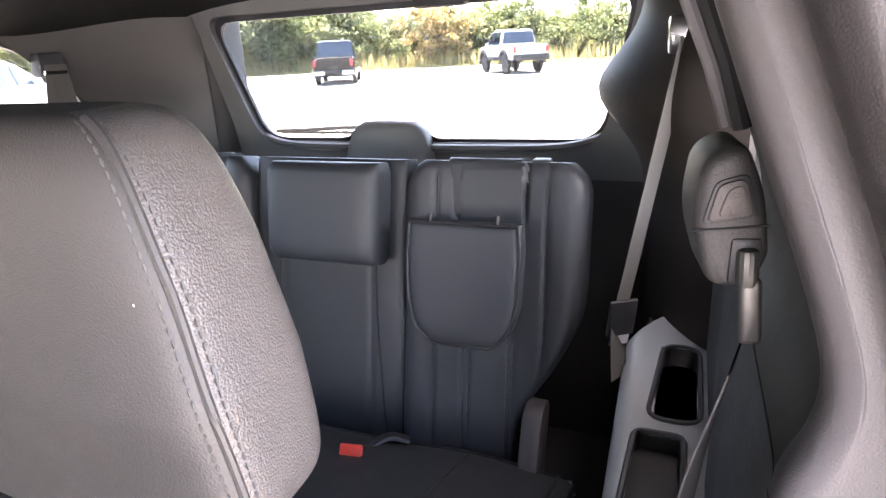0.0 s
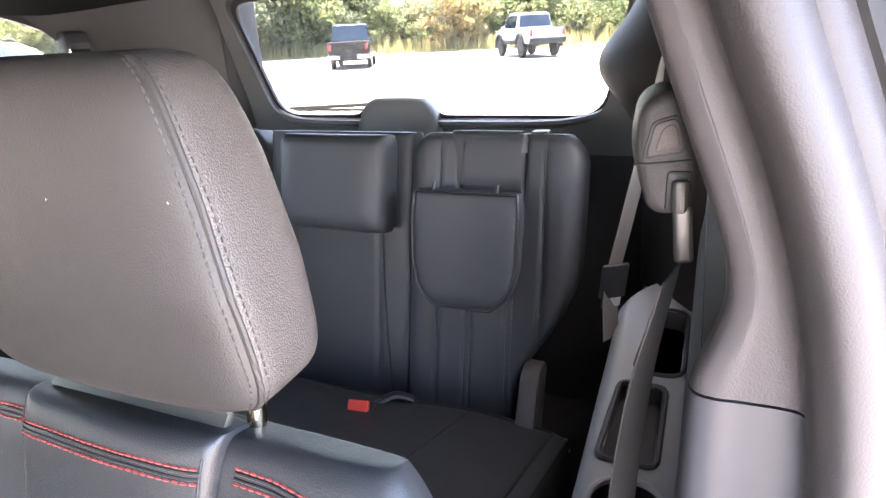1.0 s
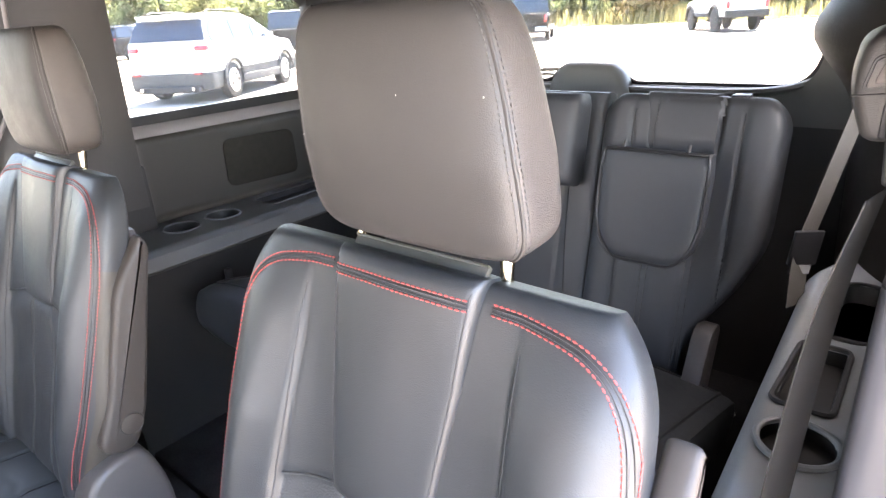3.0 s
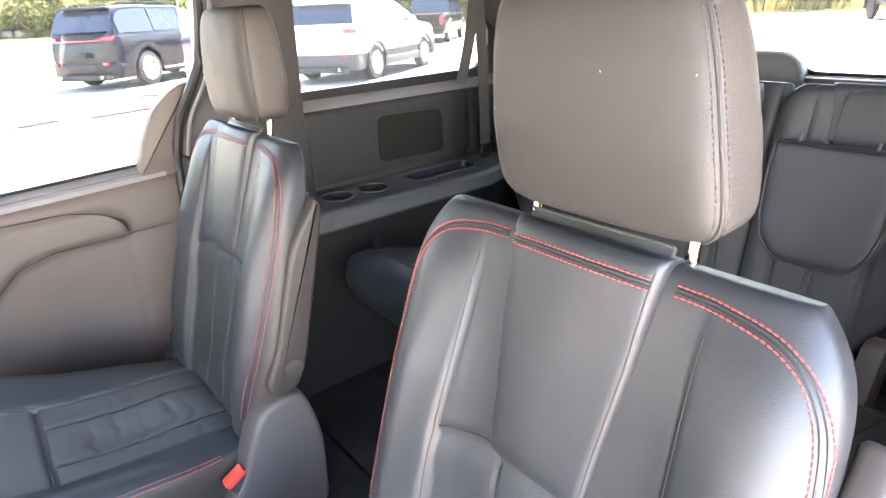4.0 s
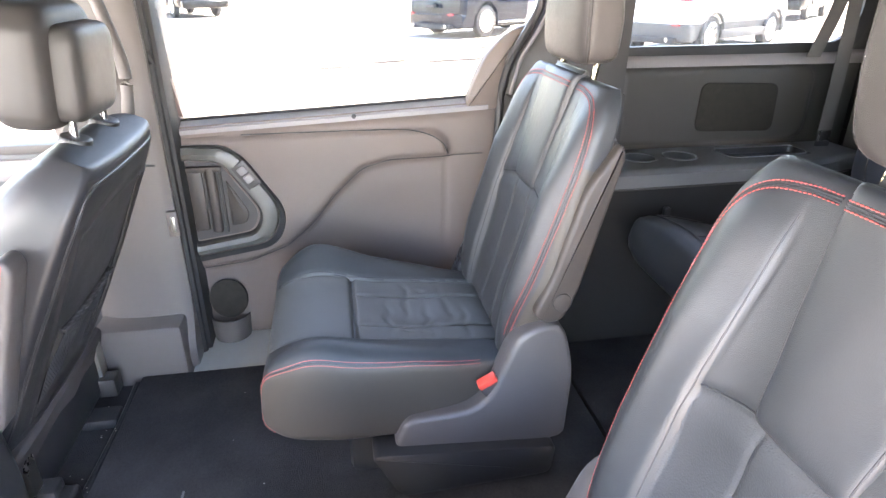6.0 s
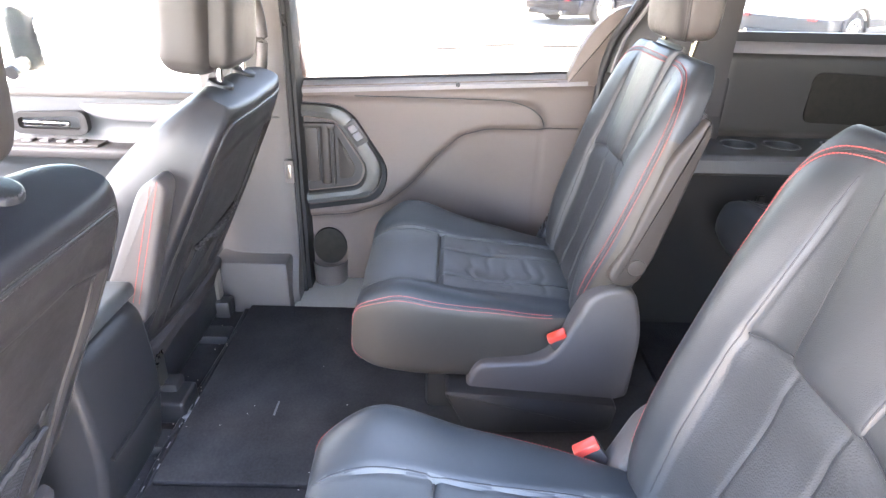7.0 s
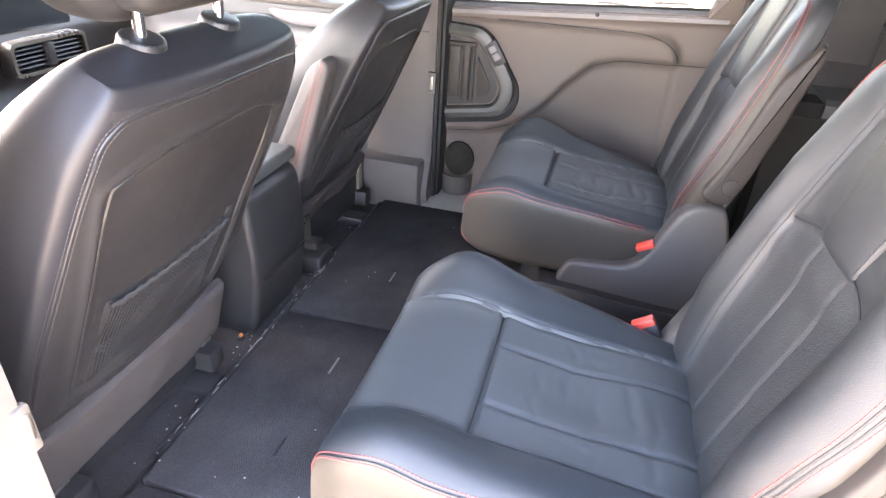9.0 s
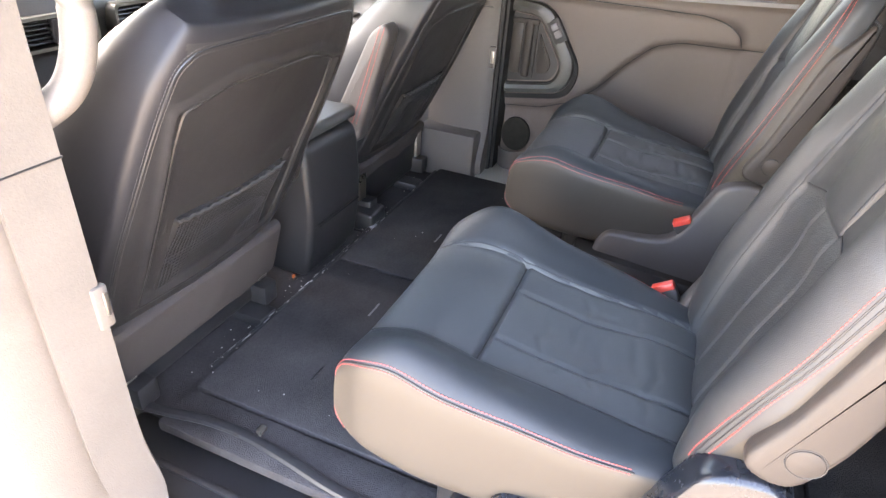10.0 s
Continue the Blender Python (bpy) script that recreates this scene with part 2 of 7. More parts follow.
def tube(points, r, seg=8, flat=1.0):
    """A round strip along points."""
    pts = [Vector(p) for p in points]
    verts, faces = [], []
    for i, p in enumerate(pts):
        d = (pts[min(i + 1, len(pts) - 1)] - pts[max(i - 1, 0)]).normalized()
        side = d.cross(Vector((0, 0, 1)))
        side = side.normalized() if side.length > 0.05 else Vector((1, 0, 0))
        up = side.cross(d)
        for k in range(seg):
            a = 2 * math.pi * k / seg
            verts.append(p + side * (r * math.cos(a)) + up * (r * flat * math.sin(a)))
    for i in range(len(pts) - 1):
        for k in range(seg):
            faces.append((i * seg + k, i * seg + (k + 1) % seg, (i + 1) * seg + (k + 1) % seg, (i + 1) * seg + k))
    faces.append(tuple(range(seg)))
    faces.append(tuple((len(pts) - 1) * seg + k for k in reversed(range(seg))))
    return verts, faces


def glide(points, n=8):
    """A smooth line through points."""
    p = [Vector(q) for q in points]
    p = [p[0] * 2 - p[1]] + p + [p[-1] * 2 - p[-2]]
    out = []
    for i in range(1, len(p) - 2):
        for k in range(n):
            t = k / n
            a, b, c, d = p[i - 1:i + 3]
            out.append(0.5 * (2 * b + (c - a) * t + (2 * a - 5 * b + 4 * c - d) * t * t + (3 * b - a - 3 * c + d) * t ** 3))
    return out + [p[-2]]


def step(v, table):
    """A value read from a table of (v, value), smoothed between its rows."""
    if v <= table[0][0]:
        return table[0][1]
    for (a, fa), (b, fb) in zip(table, table[1:]):
        if v <= b:
            t = (v - a) / (b - a)
            return fa + (fb - fa) * t * t * (3 - 2 * t)
    return table[-1][1]


def lerp(v, table):
    if v <= table[0][0]:
        return table[0][1]
    for (a, fa), (b, fb) in zip(table, table[1:]):
        if v <= b:
            return fa + (fb - fa) * (v - a) / (b - a)
    return table[-1][1]


def soft(v, table, w=0.035):
    """A table's value, averaged over a short stretch, so that its corners are rounded."""
    return sum(lerp(v + w * k, table) for k in (-1, -0.6, -0.2, 0.2, 0.6, 1)) / 6


def bell(d, w):
    return math.exp(-(d / w) ** 2)


def rim_steps(n, p, ratio):
    """n + 1 places from -1 to 1, evenly spaced along a pad's section so that its rounded rim stays smooth."""
    knee = 0.5 ** (1 / p)
    side = [(knee * i / 200, (1 - (knee * i / 200) ** p) ** (1 / p)) for i in range(200)]
    side += [((1 - (knee * (1 - i / 200)) ** p) ** (1 / p), knee * (1 - i / 200)) for i in range(201)]
    run = [0.0]
    for (a, b), (c, d) in zip(side, side[1:]):
        run.append(run[-1] + math.hypot(c - a, (d - b) * ratio))
    half = np.interp(np.linspace(0, run[-1], n // 2 + 1), run, [a for a, b in side])
    return [-float(v) for v in half[:0:-1]] + [float(v) for v in half]


class Pad:
    """An upholstered pad: a front with relief and a back, meeting in a rounded rim. s: -1 to 1 across, t: 0 to 1 up."""

    def __init__(self, width, height, front, back, relief=None, m=None, p=5.0, q=7.0, spine=None, shift=None):
        self.width = width if callable(width) else (lambda t: width)
        self.height, self.front, self.relief = height, front, relief
        self.back = back if callable(back) else (lambda t: back)
        self.m, self.p, self.q, self.spine, self.shift = m or Matrix(), p, q, spine, shift

    def at(self, s, t, lift=0.0, back=False):
        e = max(1 - abs(s) ** self.p, 0) ** (1 / self.p) * max(1 - abs(2 * t - 1) ** self.q, 0) ** (1 / self.q)
        x = s * self.width(t) / 2 + (self.shift(t) if self.shift else 0)
        y = self.back(t) * e if back else -(self.front + (self.relief(x, t * self.height) if self.relief else 0)) * e - lift
        if self.spine:
            y += self.spine(t)
        return self.m @ Vector((x, y, t * self.height))

    def geo(self, nu=48, nv=48):
        deep = max(self.front, self.back(0.5))
        ss = rim_steps(nu, self.p, deep / (self.width(0.5) / 2))
        ts = [0.5 + 0.5 * v for v in rim_steps(nv, self.q, deep / (self.height / 2))]
        verts = [self.at(s, t) for t in ts for s in ss]
        faces = []
        w = nu + 1
        for j in range(nv):
            for i in range(nu):
                faces.append((j * w + i, j * w + i + 1, (j + 1) * w + i + 1, (j + 1) * w + i))
        back = {}
        for j, t in enumerate(ts):
            for i, s in enumerate(ss):
                if 0 < i < nu and 0 < j < nv:
                    back[i, j] = len(verts)
                    verts.append(self.at(s, t, back=True))
                else:
                    back[i, j] = j * w + i
        for j in range(nv):
            for i in range(nu):
                faces.append((back[i, j], back[i, j + 1], back[i + 1, j + 1], back[i + 1, j]))
        return verts, faces

    def line(self, st, lift=0.0005, n=14):
        """A smooth line on the front through places (x in metres, height in metres)."""
        pts = glide([Vector((a, b, 0)) for a, b in st], n)
        out = []
        for q in pts:
            t = min(max(q.y / self.height, 0.002), 0.998)
            x = q.x - (self.shift(t) if self.shift else 0)
            out.append(self.at(min(max(2 * x / self.width(t), -0.995), 0.995), t, lift))
        return out


class Pillow:
    """A stuffed box: flat front, back and side gussets with rounded corners. th: angle round it (0 = front), t: 0 to 1 up."""

    def __init__(self, width, depth, height, m=None, n=5.0, q=5.0, relief=None, lean=0.0):
        self.lean = lean
        self.width = width if callable(width) else (lambda t: width)
        self.depth = depth if callable(depth) else (lambda t: depth)
        self.height, self.m, self.n, self.q, self.relief = height, m or Matrix(), n, q, relief

    def at(self, th, t, lift=0.0):
        e = max(1 - abs(2 * t - 1) ** self.q, 0) ** (1 / self.q)
        c, d = math.cos(th), math.sin(th)
        r = (abs(c) ** self.n + abs(d) ** self.n) ** (-1 / self.n)
        ew = 0.35 + 0.65 * e
        x, y = d * r * self.width(t) / 2 * ew, -c * r * self.depth(t) / 2 * e
        if self.relief and c > 0:
            y -= self.relief(x, t * self.height) * e * min(1, c * 2)
        k = math.hypot(x, y)
        return self.m @ Vector((x * (1 + lift / max(k, 0.02)) + self.lean * t, y * (1 + lift / max(k, 0.02)), t * self.height))

    def geo(self, nu=96, nv=56):
        ts = [0.5 + 0.33 * math.sin(a) + 0.17 * a / (math.pi / 2) for a in (math.pi / 2 * (2 * j / nv - 1) for j in range(nv + 1))]
        ts[0], ts[-1] = 0.0015, 0.9985
        verts = [self.at(2 * math.pi * i / nu, t) for t in ts for i in range(nu)]
        faces = [(j * nu + i, j * nu + (i + 1) % nu, (j + 1) * nu + (i + 1) % nu, (j + 1) * nu + i) for j in range(nv) for i in range(nu)]
        faces.append(tuple(reversed(range(nu))))
        faces.append(tuple(nv * nu + i for i in range(nu)))
        return verts, faces


def beside(line, d):
    """A line of (x, h) places moved sideways by d."""
    out = []
    for i, (x, h) in enumerate(line):
        (x0, h0), (x1, h1) = line[max(i - 1, 0)], line[min(i + 1, len(line) - 1)]
        k = math.hypot(x1 - x0, h1 - h0)
        out.append((x - (h1 - h0) / k * d, h + (x1 - x0) / k * d))
    return out


def dashes(lines, dash=0.0055, gap=0.0022, r=0.0009):
    """Stitches along lines, each a small raised thread."""
    verts, faces = [], []
    for line in lines:
        pts = [Vector(p) for p in line]
        run, acc = [0.0], 0.0
        for a, b in zip(pts, pts[1:]):
            acc += (b - a).length
            run.append(acc)
        pos, i = 0.0, 0

        def spot(d):
            for k in range(len(run) - 1):
                if d <= run[k + 1]:
                    f = (d - run[k]) / max(run[k + 1] - run[k], 1e-9)
                    return pts[k].lerp(pts[k + 1], f)
            return pts[-1]
        while pos + dash < acc:
            a, b = spot(pos), spot(pos + dash)
            d = (b - a).normalized()
            u = d.cross(Vector((0.3, 0.5, 0.8))).normalized()
            v = d.cross(u)
            k0 = len(verts)
            for p, rr in ((a, 0.6), ((a + b) / 2, 1.25), (b, 0.6)):
                for c, s in ((1, 0), (0, 1), (-1, 0), (0, -1)):
                    verts.append(p + (u * c + v * s) * r * rr)
            for ring in (0, 4):
                for k in range(4):
                    faces.append((k0 + ring + k, k0 + ring + (k + 1) % 4, k0 + ring + 4 + (k + 1) % 4, k0 + ring + 4 + k))
            faces.append((k0, k0 + 1, k0 + 2, k0 + 3))
            faces.append((k0 + 8, k0 + 9, k0 + 10, k0 + 11))
            pos += dash + gap
    return verts, faces


def second_material(ob, material, test):
    """Gives the faces that pass test(centre, normal) a second material: the side panels of a pad."""
    ob.data.materials.append(material)
    for f in ob.data.polygons:
        if test(f.center, f.normal):
            f.material_index = 1
    return ob


def stitching(name, lines, material, parent, label="", dash=0.0042, gap=0.0015, r=0.00085):
    """Each row of stitches is one part of many threads."""
    for line in lines:
        tagged(part(name, dashes([line], dash, gap, r), material, parent, label), kind="stuff")


def sheet(fn, nu, nv, thick=0.0, normal=None):
    """A surface fn(u, v), u and v from 0 to 1, given thickness along normal."""
    verts = [Vector(fn(i / nu, j / nv)) for j in range(nv + 1) for i in range(nu + 1)]
    w = nu + 1
    faces = [(j * w + i, j * w + i + 1, (j + 1) * w + i + 1, (j + 1) * w + i) for j in range(nv) for i in range(nu)]
    if thick:
        n0, d = len(verts), Vector(normal) * thick
        verts += [v + d for v in verts[:n0]]
        faces += [tuple(n0 + k for k in reversed(f)) for f in faces]
        rim = [i for i in range(w)] + [j * w + nu for j in range(1, nv + 1)] + [nv * w + i for i in range(nu - 1, -1, -1)] + [j * w for j in range(nv - 1, 0, -1)]
        for a, b in zip(rim, rim[1:] + rim[:1]):
            faces.append((a, n0 + a, n0 + b, b))
    return verts, faces


def plate(outline, axis, a, b, bevel=0.0, seg=2):
    """A plate: an outline in the two other axes (in order x, y, z), from a to b along axis."""
    bm = bmesh.new()

    def co(p, d):
        q = list(p)
        q.insert(axis, d)
        return q
    lo = [bm.verts.new(co(p, a)) for p in outline]
    hi = [bm.verts.new(co(p, b)) for p in outline]
    n = len(outline)
    bm.faces.new(lo)
    bm.faces.new(list(reversed(hi)))
    for i in range(n):
        bm.faces.new((lo[i], hi[i], hi[(i + 1) % n], lo[(i + 1) % n]))
    bmesh.ops.recalc_face_normals(bm, faces=bm.faces)
    if bevel:
        edges = [e for e in bm.edges if not (e.verts[0] in lo) ^ (e.verts[1] in lo)]
        bmesh.ops.bevel(bm, geom=edges, offset=bevel, segments=seg, affect="EDGES", profile=0.5)
    return bm


def rounded(points, r=0.02, n=5):
    """An outline with its corners rounded; a point may carry its own radius as a third number."""
    out = []
    k = len(points)
    for i in range(k):
        p, a, b = (Vector(points[j % k][:2]) for j in (i, i - 1, i + 1))
        rr = points[i][2] if len(points[i]) > 2 else r
        da, db = (a - p), (b - p)
        rr = min(rr, da.length * 0.48, db.length * 0.48)
        s, e = p + da.normalized() * rr, p + db.normalized() * rr
        for j in range(n + 1):
            t = j / n
            q = s * (1 - t) ** 2 + p * 2 * t * (1 - t) + e * t * t
            out.append((q.x, q.y))
    return out


def ring_plate(outer, inner, axis, a, b):
    """A frame between two outlines with the same number of points."""
    n = len(outer)
    verts, faces = [], []
    for d in (a, b):
        for o in (outer, inner):
            for p in o:
                q = list(p)
                q.insert(axis, d)
                verts.append(q)
    for i in range(n):
        j = (i + 1) % n
        faces += [(i, j, n + j, n + i), (2 * n + i, 3 * n + i, 3 * n + j, 2 * n + j), (i, 2 * n + i, 2 * n + j, j), (n + i, n + j, 3 * n + j, 3 * n + i)]
    return verts, faces


def ring_loft(outer, inner, axis, profile):
    """A moulded frame: rings between an outer and an inner outline, at (share towards the inner one, height along axis)."""
    n = len(outer)
    verts, faces = [], []
    for k, d in profile:
        for (a, b), (c, e) in zip(outer, inner):
            q = [a + (c - a) * k, b + (e - b) * k]
            q.insert(axis, d)
            verts.append(q)
    for r in range(len(profile) - 1):
        for i in range(n):
            j = (i + 1) % n
            faces.append((r * n + i, r * n + j, (r + 1) * n + j, (r + 1) * n + i))
    return verts, faces


def holed(geo, inside):
    """Leaves out the faces whose centre passes inside(x, y)."""
    keep = []
    for f in geo[1]:
        c = sum((Vector(geo[0][i]) for i in f), Vector()) / len(f)
        if not inside(c.x, c.y):
            keep.append(f)
    return geo[0], keep


def well(outline, top, depth, shrink=0.9):
    """An open pocket let into a ledge: walls and a floor."""
    n = len(outline)
    cx, cy = sum(p[0] for p in outline) / n, sum(p[1] for p in outline) / n
    verts = [(x, y, top) for x, y in outline] + [(cx + (x - cx) * shrink, cy + (y - cy) * shrink, top - depth) for x, y in outline]
    faces = [(i, (i + 1) % n, n + (i + 1) % n, n + i) for i in range(n)] + [tuple(n + i for i in range(n))]
    return verts, faces


def circle(cx, cy, r, n=32):
    return [(cx + r * math.cos(2 * math.pi * i / n), cy + r * math.sin(2 * math.pi * i / n)) for i in range(n)]


# ---- the ground ----
def asphalt():
    m = shade("sunlit_asphalt", (0.25, 0.232, 0.205), 0.9, spec=0.2, var=0.10, var_scale=0.6, bump=0.004, bump_scale=60)
    return m


ASPHALT = asphalt()
setting("ground", box(-400, 400, -400, 400, -0.5, 0.0), ASPHALT, "pale sun-bleached asphalt of a car park", "ground", smooth=False)

# ---- van: floor ----
floor = setting("floor", box(-0.86, 0.62, -1.5, 2.52, 0.30, 0.372), CARPET, "black carpeted van floor with storage lids", "floor")
part("floor_panel", box(-0.70, 0.004, 0.045, 1.20, 0.372, 0.400, 0.006), CARPET, floor)
part("floor_panel", box(0.012, 0.560, 0.045, 1.20, 0.372, 0.400, 0.006), CARPET, floor)
part("floor_edge", box(0.566, 0.665, 0.045, 1.20, 0.372, 0.398, 0.006), CARPET, floor)
part("floor_panel", box(-0.70, 0.560, 1.21, 1.62, 0.372, 0.396, 0.006), CARPET, floor)
part("edge_strip", tube([(x, 0.036 + 0.004 * math.sin(9 * x), 0.392) for x in np.linspace(-0.68, 0.50, 40)], 0.008, 6, 0.6), BLACK, floor)
for x in (-0.55, -0.12, 0.30):
    part("seat_track", box(x - 0.03, x + 0.03, -0.95, 0.03, 0.372, 0.40, 0.006), BLACK, floor)

# sill of the open doorway
sill = setting("door_sill", box(0.62, 0.90, -0.05, 1.32, 0.28, 0.345, 0.012), BLACK, "black plastic scuff plate of the open doorway", "door sill")
part("seal_tube", tube(glide([(0.655, -0.10, 0.40), (0.645, 0.03, 0.403), (0.626, 0.13, 0.403), (0.622, 0.215, 0.403), (0.632, 0.31, 0.403), (0.652, 0.45, 0.402), (0.66, 0.65, 0.40), (0.66, 1.2, 0.40)], 8), 0.011, 8, 0.7), BLACK, sill)
part("step_rib", box(0.70, 0.715, 0.05, 1.2, 0.345, 0.352, 0.003), BLACK, sill)
part("step_rib", box(0.75, 0.765, 0.05, 1.2, 0.345, 0.352, 0.003), BLACK, sill)
part("rocker", box(0.86, 0.98, -1.2, 2.3, 0.20, 0.33, 0.03), BEIGE, sill, "beige painted sill")

# ---- van: roof ----
def liner(u, v):
    x, y = -0.84 + 1.68 * u, -0.75 + 3.27 * v
    return x, y, 1.625 - 0.085 * (abs(x) / 0.84) ** 4 - 0.03 * max(0, (y - 2.2) / 0.3) ** 2


tagged(part("ceiling", sheet(liner, 24, 24, 0.05, (0, 0, 1)), LINER), "dark grey cloth headliner of the van", "ceiling", "", "structure")

# ---- van: far side, sliding door ----
DX = -0.92


def door_line(y):
    """Height of the curved crease of the door trim."""
    return lerp(y, [(0.19, 0.615), (0.34, 0.63), (0.45, 0.67), (0.53, 0.735), (0.60, 0.82), (0.68, 0.895), (0.76, 0.918), (1.1, 0.925)])


def belt_z(y):
    return 1.046 + 0.050 * (y - 0.23)


def door_skin(u, v):
    y = 0.19 + 0.89 * u
    z = 0.30 + (belt_z(y) - 0.01 - 0.30) * v
    d = z - door_line(y)
    corner = math.hypot(max(0, y - 0.865) / 0.07, max(0, z - 0.935) / 0.07)
    inside = min(1.005 - z, 0.935 - y, (1 - corner) * 0.07)
    pad = 1 / (1 + math.exp(-inside / 0.004)) if inside > -0.1 else 0.0
    lift = (0.006 + 0.018 * pad) / (1 + math.exp(-d / 0.006))
    lift += 0.012 * bell(z - 0.44, 0.10) - 0.003 * bell(d, 0.005) - 0.004 * bell(inside, 0.004)
    lift += 0.012 * bell(z - belt_z(y) + 0.02, 0.018)
    lift -= 0.03 * bell(y - 0.80, 0.16) * bell(z - 0.66, 0.15)
    return DX + lift - 0.02 * (z - 0.7) ** 2, y, z


door = tagged(new("door_1"), "closed sliding van door with taupe moulded trim", "van door", "", "structure")
part("door_panel", sheet(door_skin, 96, 96, 0.05, (-1, 0, 0)), DOOR, door)
# The ledge's pale plastic puts the window light from above into its colour.
part("belt_ledge", (lambda g: ([(x, y, z + belt_z(y) - 1.046) for x, y, z in g[0]], g[1]))(sheet(lambda u, v: (DX + 0.022 - 0.05 * v, 0.19 + 0.86 * u, 1.028 + 0.018 * math.sin(v * math.pi / 2)), 20, 6, 0.012, (0, 0, -1))), TRIM_LIGHT, door, "ledge below the window, lightened for the window light on it")
part("window_seal", tube([(DX - 0.018, y, belt_z(y) + 0.004) for y in np.linspace(0.19, 1.03, 12)], 0.0045, 6), BLACK, door)
part("lock_nub", rod((DX - 0.003, 0.668, 1.050), (DX + 0.024, 0.668, 1.050), 0.007, 10, bevel=0.002), BLACK, door)
crease = [(door_skin((y - 0.19) / 0.89, (door_line(y) - 0.30) / (belt_z(y) - 0.31))) for y in np.linspace(0.20, 1.06, 90)]
part("panel_gap", tube([Vector(p) + Vector((0.0012, 0, 0)) for p in glide(crease[::3], 3)], 0.0015, 6), BLACK, door, "dark joint between the trim panels")
pad_edge = glide([Vector((y, z, 0)) for y, z in ((0.36, 1.008), (0.55, 1.008), (0.72, 1.007), (0.82, 1.004), (0.88, 0.990), (0.920, 0.962), (0.935, 0.930))], 8)
part("pad_gap", tube([Vector(door_skin((q.x - 0.19) / 0.89, (q.y - 0.30) / (belt_z(q.x) - 0.31))) + Vector((0.001, 0, 0)) for q in pad_edge], 0.0019, 6), BLACK, door, "dark joint round the upper pad")
# rear corner trim of the window
part("corner_trim", plate(rounded([(0.984, 1.060), (1.085, 1.055), (1.098, 1.12), (1.145, 1.245), (1.158, 1.285, 0.015), (1.105, 1.268, 0.04), (1.045, 1.212, 0.06), (1.003, 1.125, 0.06)], 0.01), 0, DX - 0.03, DX + 0.02, 0.008), DOOR, door)
# handle: a wide bezel round a well with the pull and two slats
ho = rounded([(0.195, 0.992), (0.335, 0.985, 0.05), (0.452, 0.80, 0.06), (0.42, 0.70, 0.06), (0.195, 0.665)], 0.02, 6)
hi_ = rounded([(0.205, 0.945), (0.295, 0.935, 0.03), (0.385, 0.79, 0.035), (0.365, 0.735, 0.03), (0.205, 0.712)], 0.01, 6)
part("handle_bezel", ring_loft(ho, hi_, 0, [(0.0, DX - 0.005), (0.03, DX + 0.028), (0.12, DX + 0.045), (0.45, DX + 0.054), (0.74, DX + 0.050), (0.84, DX + 0.040)]), BEZEL, door, "grey bezel round the inner handle")
# Black lining and floor stand in for the shade inside the handle well.
part("well_shade", ring_loft(ho, hi_, 0, [(0.83, DX + 0.0405), (0.90, DX + 0.022), (1.0, DX + 0.004), (1.1, DX + 0.003)]), BLACK, door)
# Black ring, shifted down, paints the shading round the bezel's lower edge.
rim = [(0.315 + (a - 0.315) * 1.07 + 0.008, 0.83 + (b - 0.83) * 1.055 - 0.018) for a, b in ho]
part("bezel_shadow", ring_loft(rim, ho, 0, [(0.0, DX + 0.008), (0.35, DX + 0.037), (1.0, DX + 0.041)]), RUBBER, door)
part("handle_well", plate(hi_, 0, DX - 0.012, DX + 0.0265), BLACK, door)
part("pull_cup", plate(rounded([(0.306, 0.752), (0.346, 0.758), (0.358, 0.79, 0.02), (0.306, 0.890)], 0.010), 0, DX + 0.024, DX + 0.032, 0.003), SEAT_SIDE, door)
part("pull_cup", box(DX + 0.024, DX + 0.032, 0.206, 0.246, 0.742, 0.914, 0.005), SEAT_SIDE, door)
part("pull_handle", box(DX + 0.024, DX + 0.044, 0.254, 0.283, 0.735, 0.930, 0.009, 3), SEAT_SIDE, door)
part("pull_rod", rod((DX + 0.031, 0.293, 0.735), (DX + 0.031, 0.293, 0.925), 0.0045, 10), TRIM_DARK, door)
part("pull_slat", box(DX + 0.024, DX + 0.042, 0.206, 0.300, 0.914, 0.930, 0.004), SEAT_SIDE, door)
sw = part("window_switch", turned(box(-0.006, 0.006, -0.022, 0.022, -0.040, 0.040, 0.005), pose(DX + 0.048, 0.366, 0.905, 33)), TRIM_DARK, door)
part("rocker_key", turned(box(-0.004, 0.006, -0.012, 0.012, -0.022, 0.002, 0.004), pose(DX + 0.053, 0.366, 0.905, 33)), TRIM_LIGHT, sw)
part("rocker_key", turned(box(-0.004, 0.006, -0.012, 0.012, 0.006, 0.028, 0.004), pose(DX + 0.053, 0.366, 0.905, 33)), TRIM_LIGHT, sw)
part("speaker_grille", turned(rod((0, 0, -0.006), (0, 0, 0.006), 0.062, 32, bevel=0.004), pose(DX + 0.020, 0.262, 0.515, 0, 90) @ Matrix.Diagonal((1.05, 0.9, 1, 1))), MESH, door, "round dark speaker grille")
def cup_holder(u, v):
    a = math.pi * (v - 0.5)
    r = 0.052 * (1.0 + 0.12 * u)
    return DX + 0.008 + r * math.cos(a) * 1.1, 0.258 + r * math.sin(a), 0.330 + 0.13 * u


part("bottle_pocket", sheet(cup_holder, 10, 24, 0.006, (-1, 0, 0)), TRIM, door, "moulded bottle pocket")
part("threshold", box(-0.93, -0.712, 0.17, 1.08, 0.33, 0.386, 0.008), BEIGE, door, "pale threshold under the closed door")

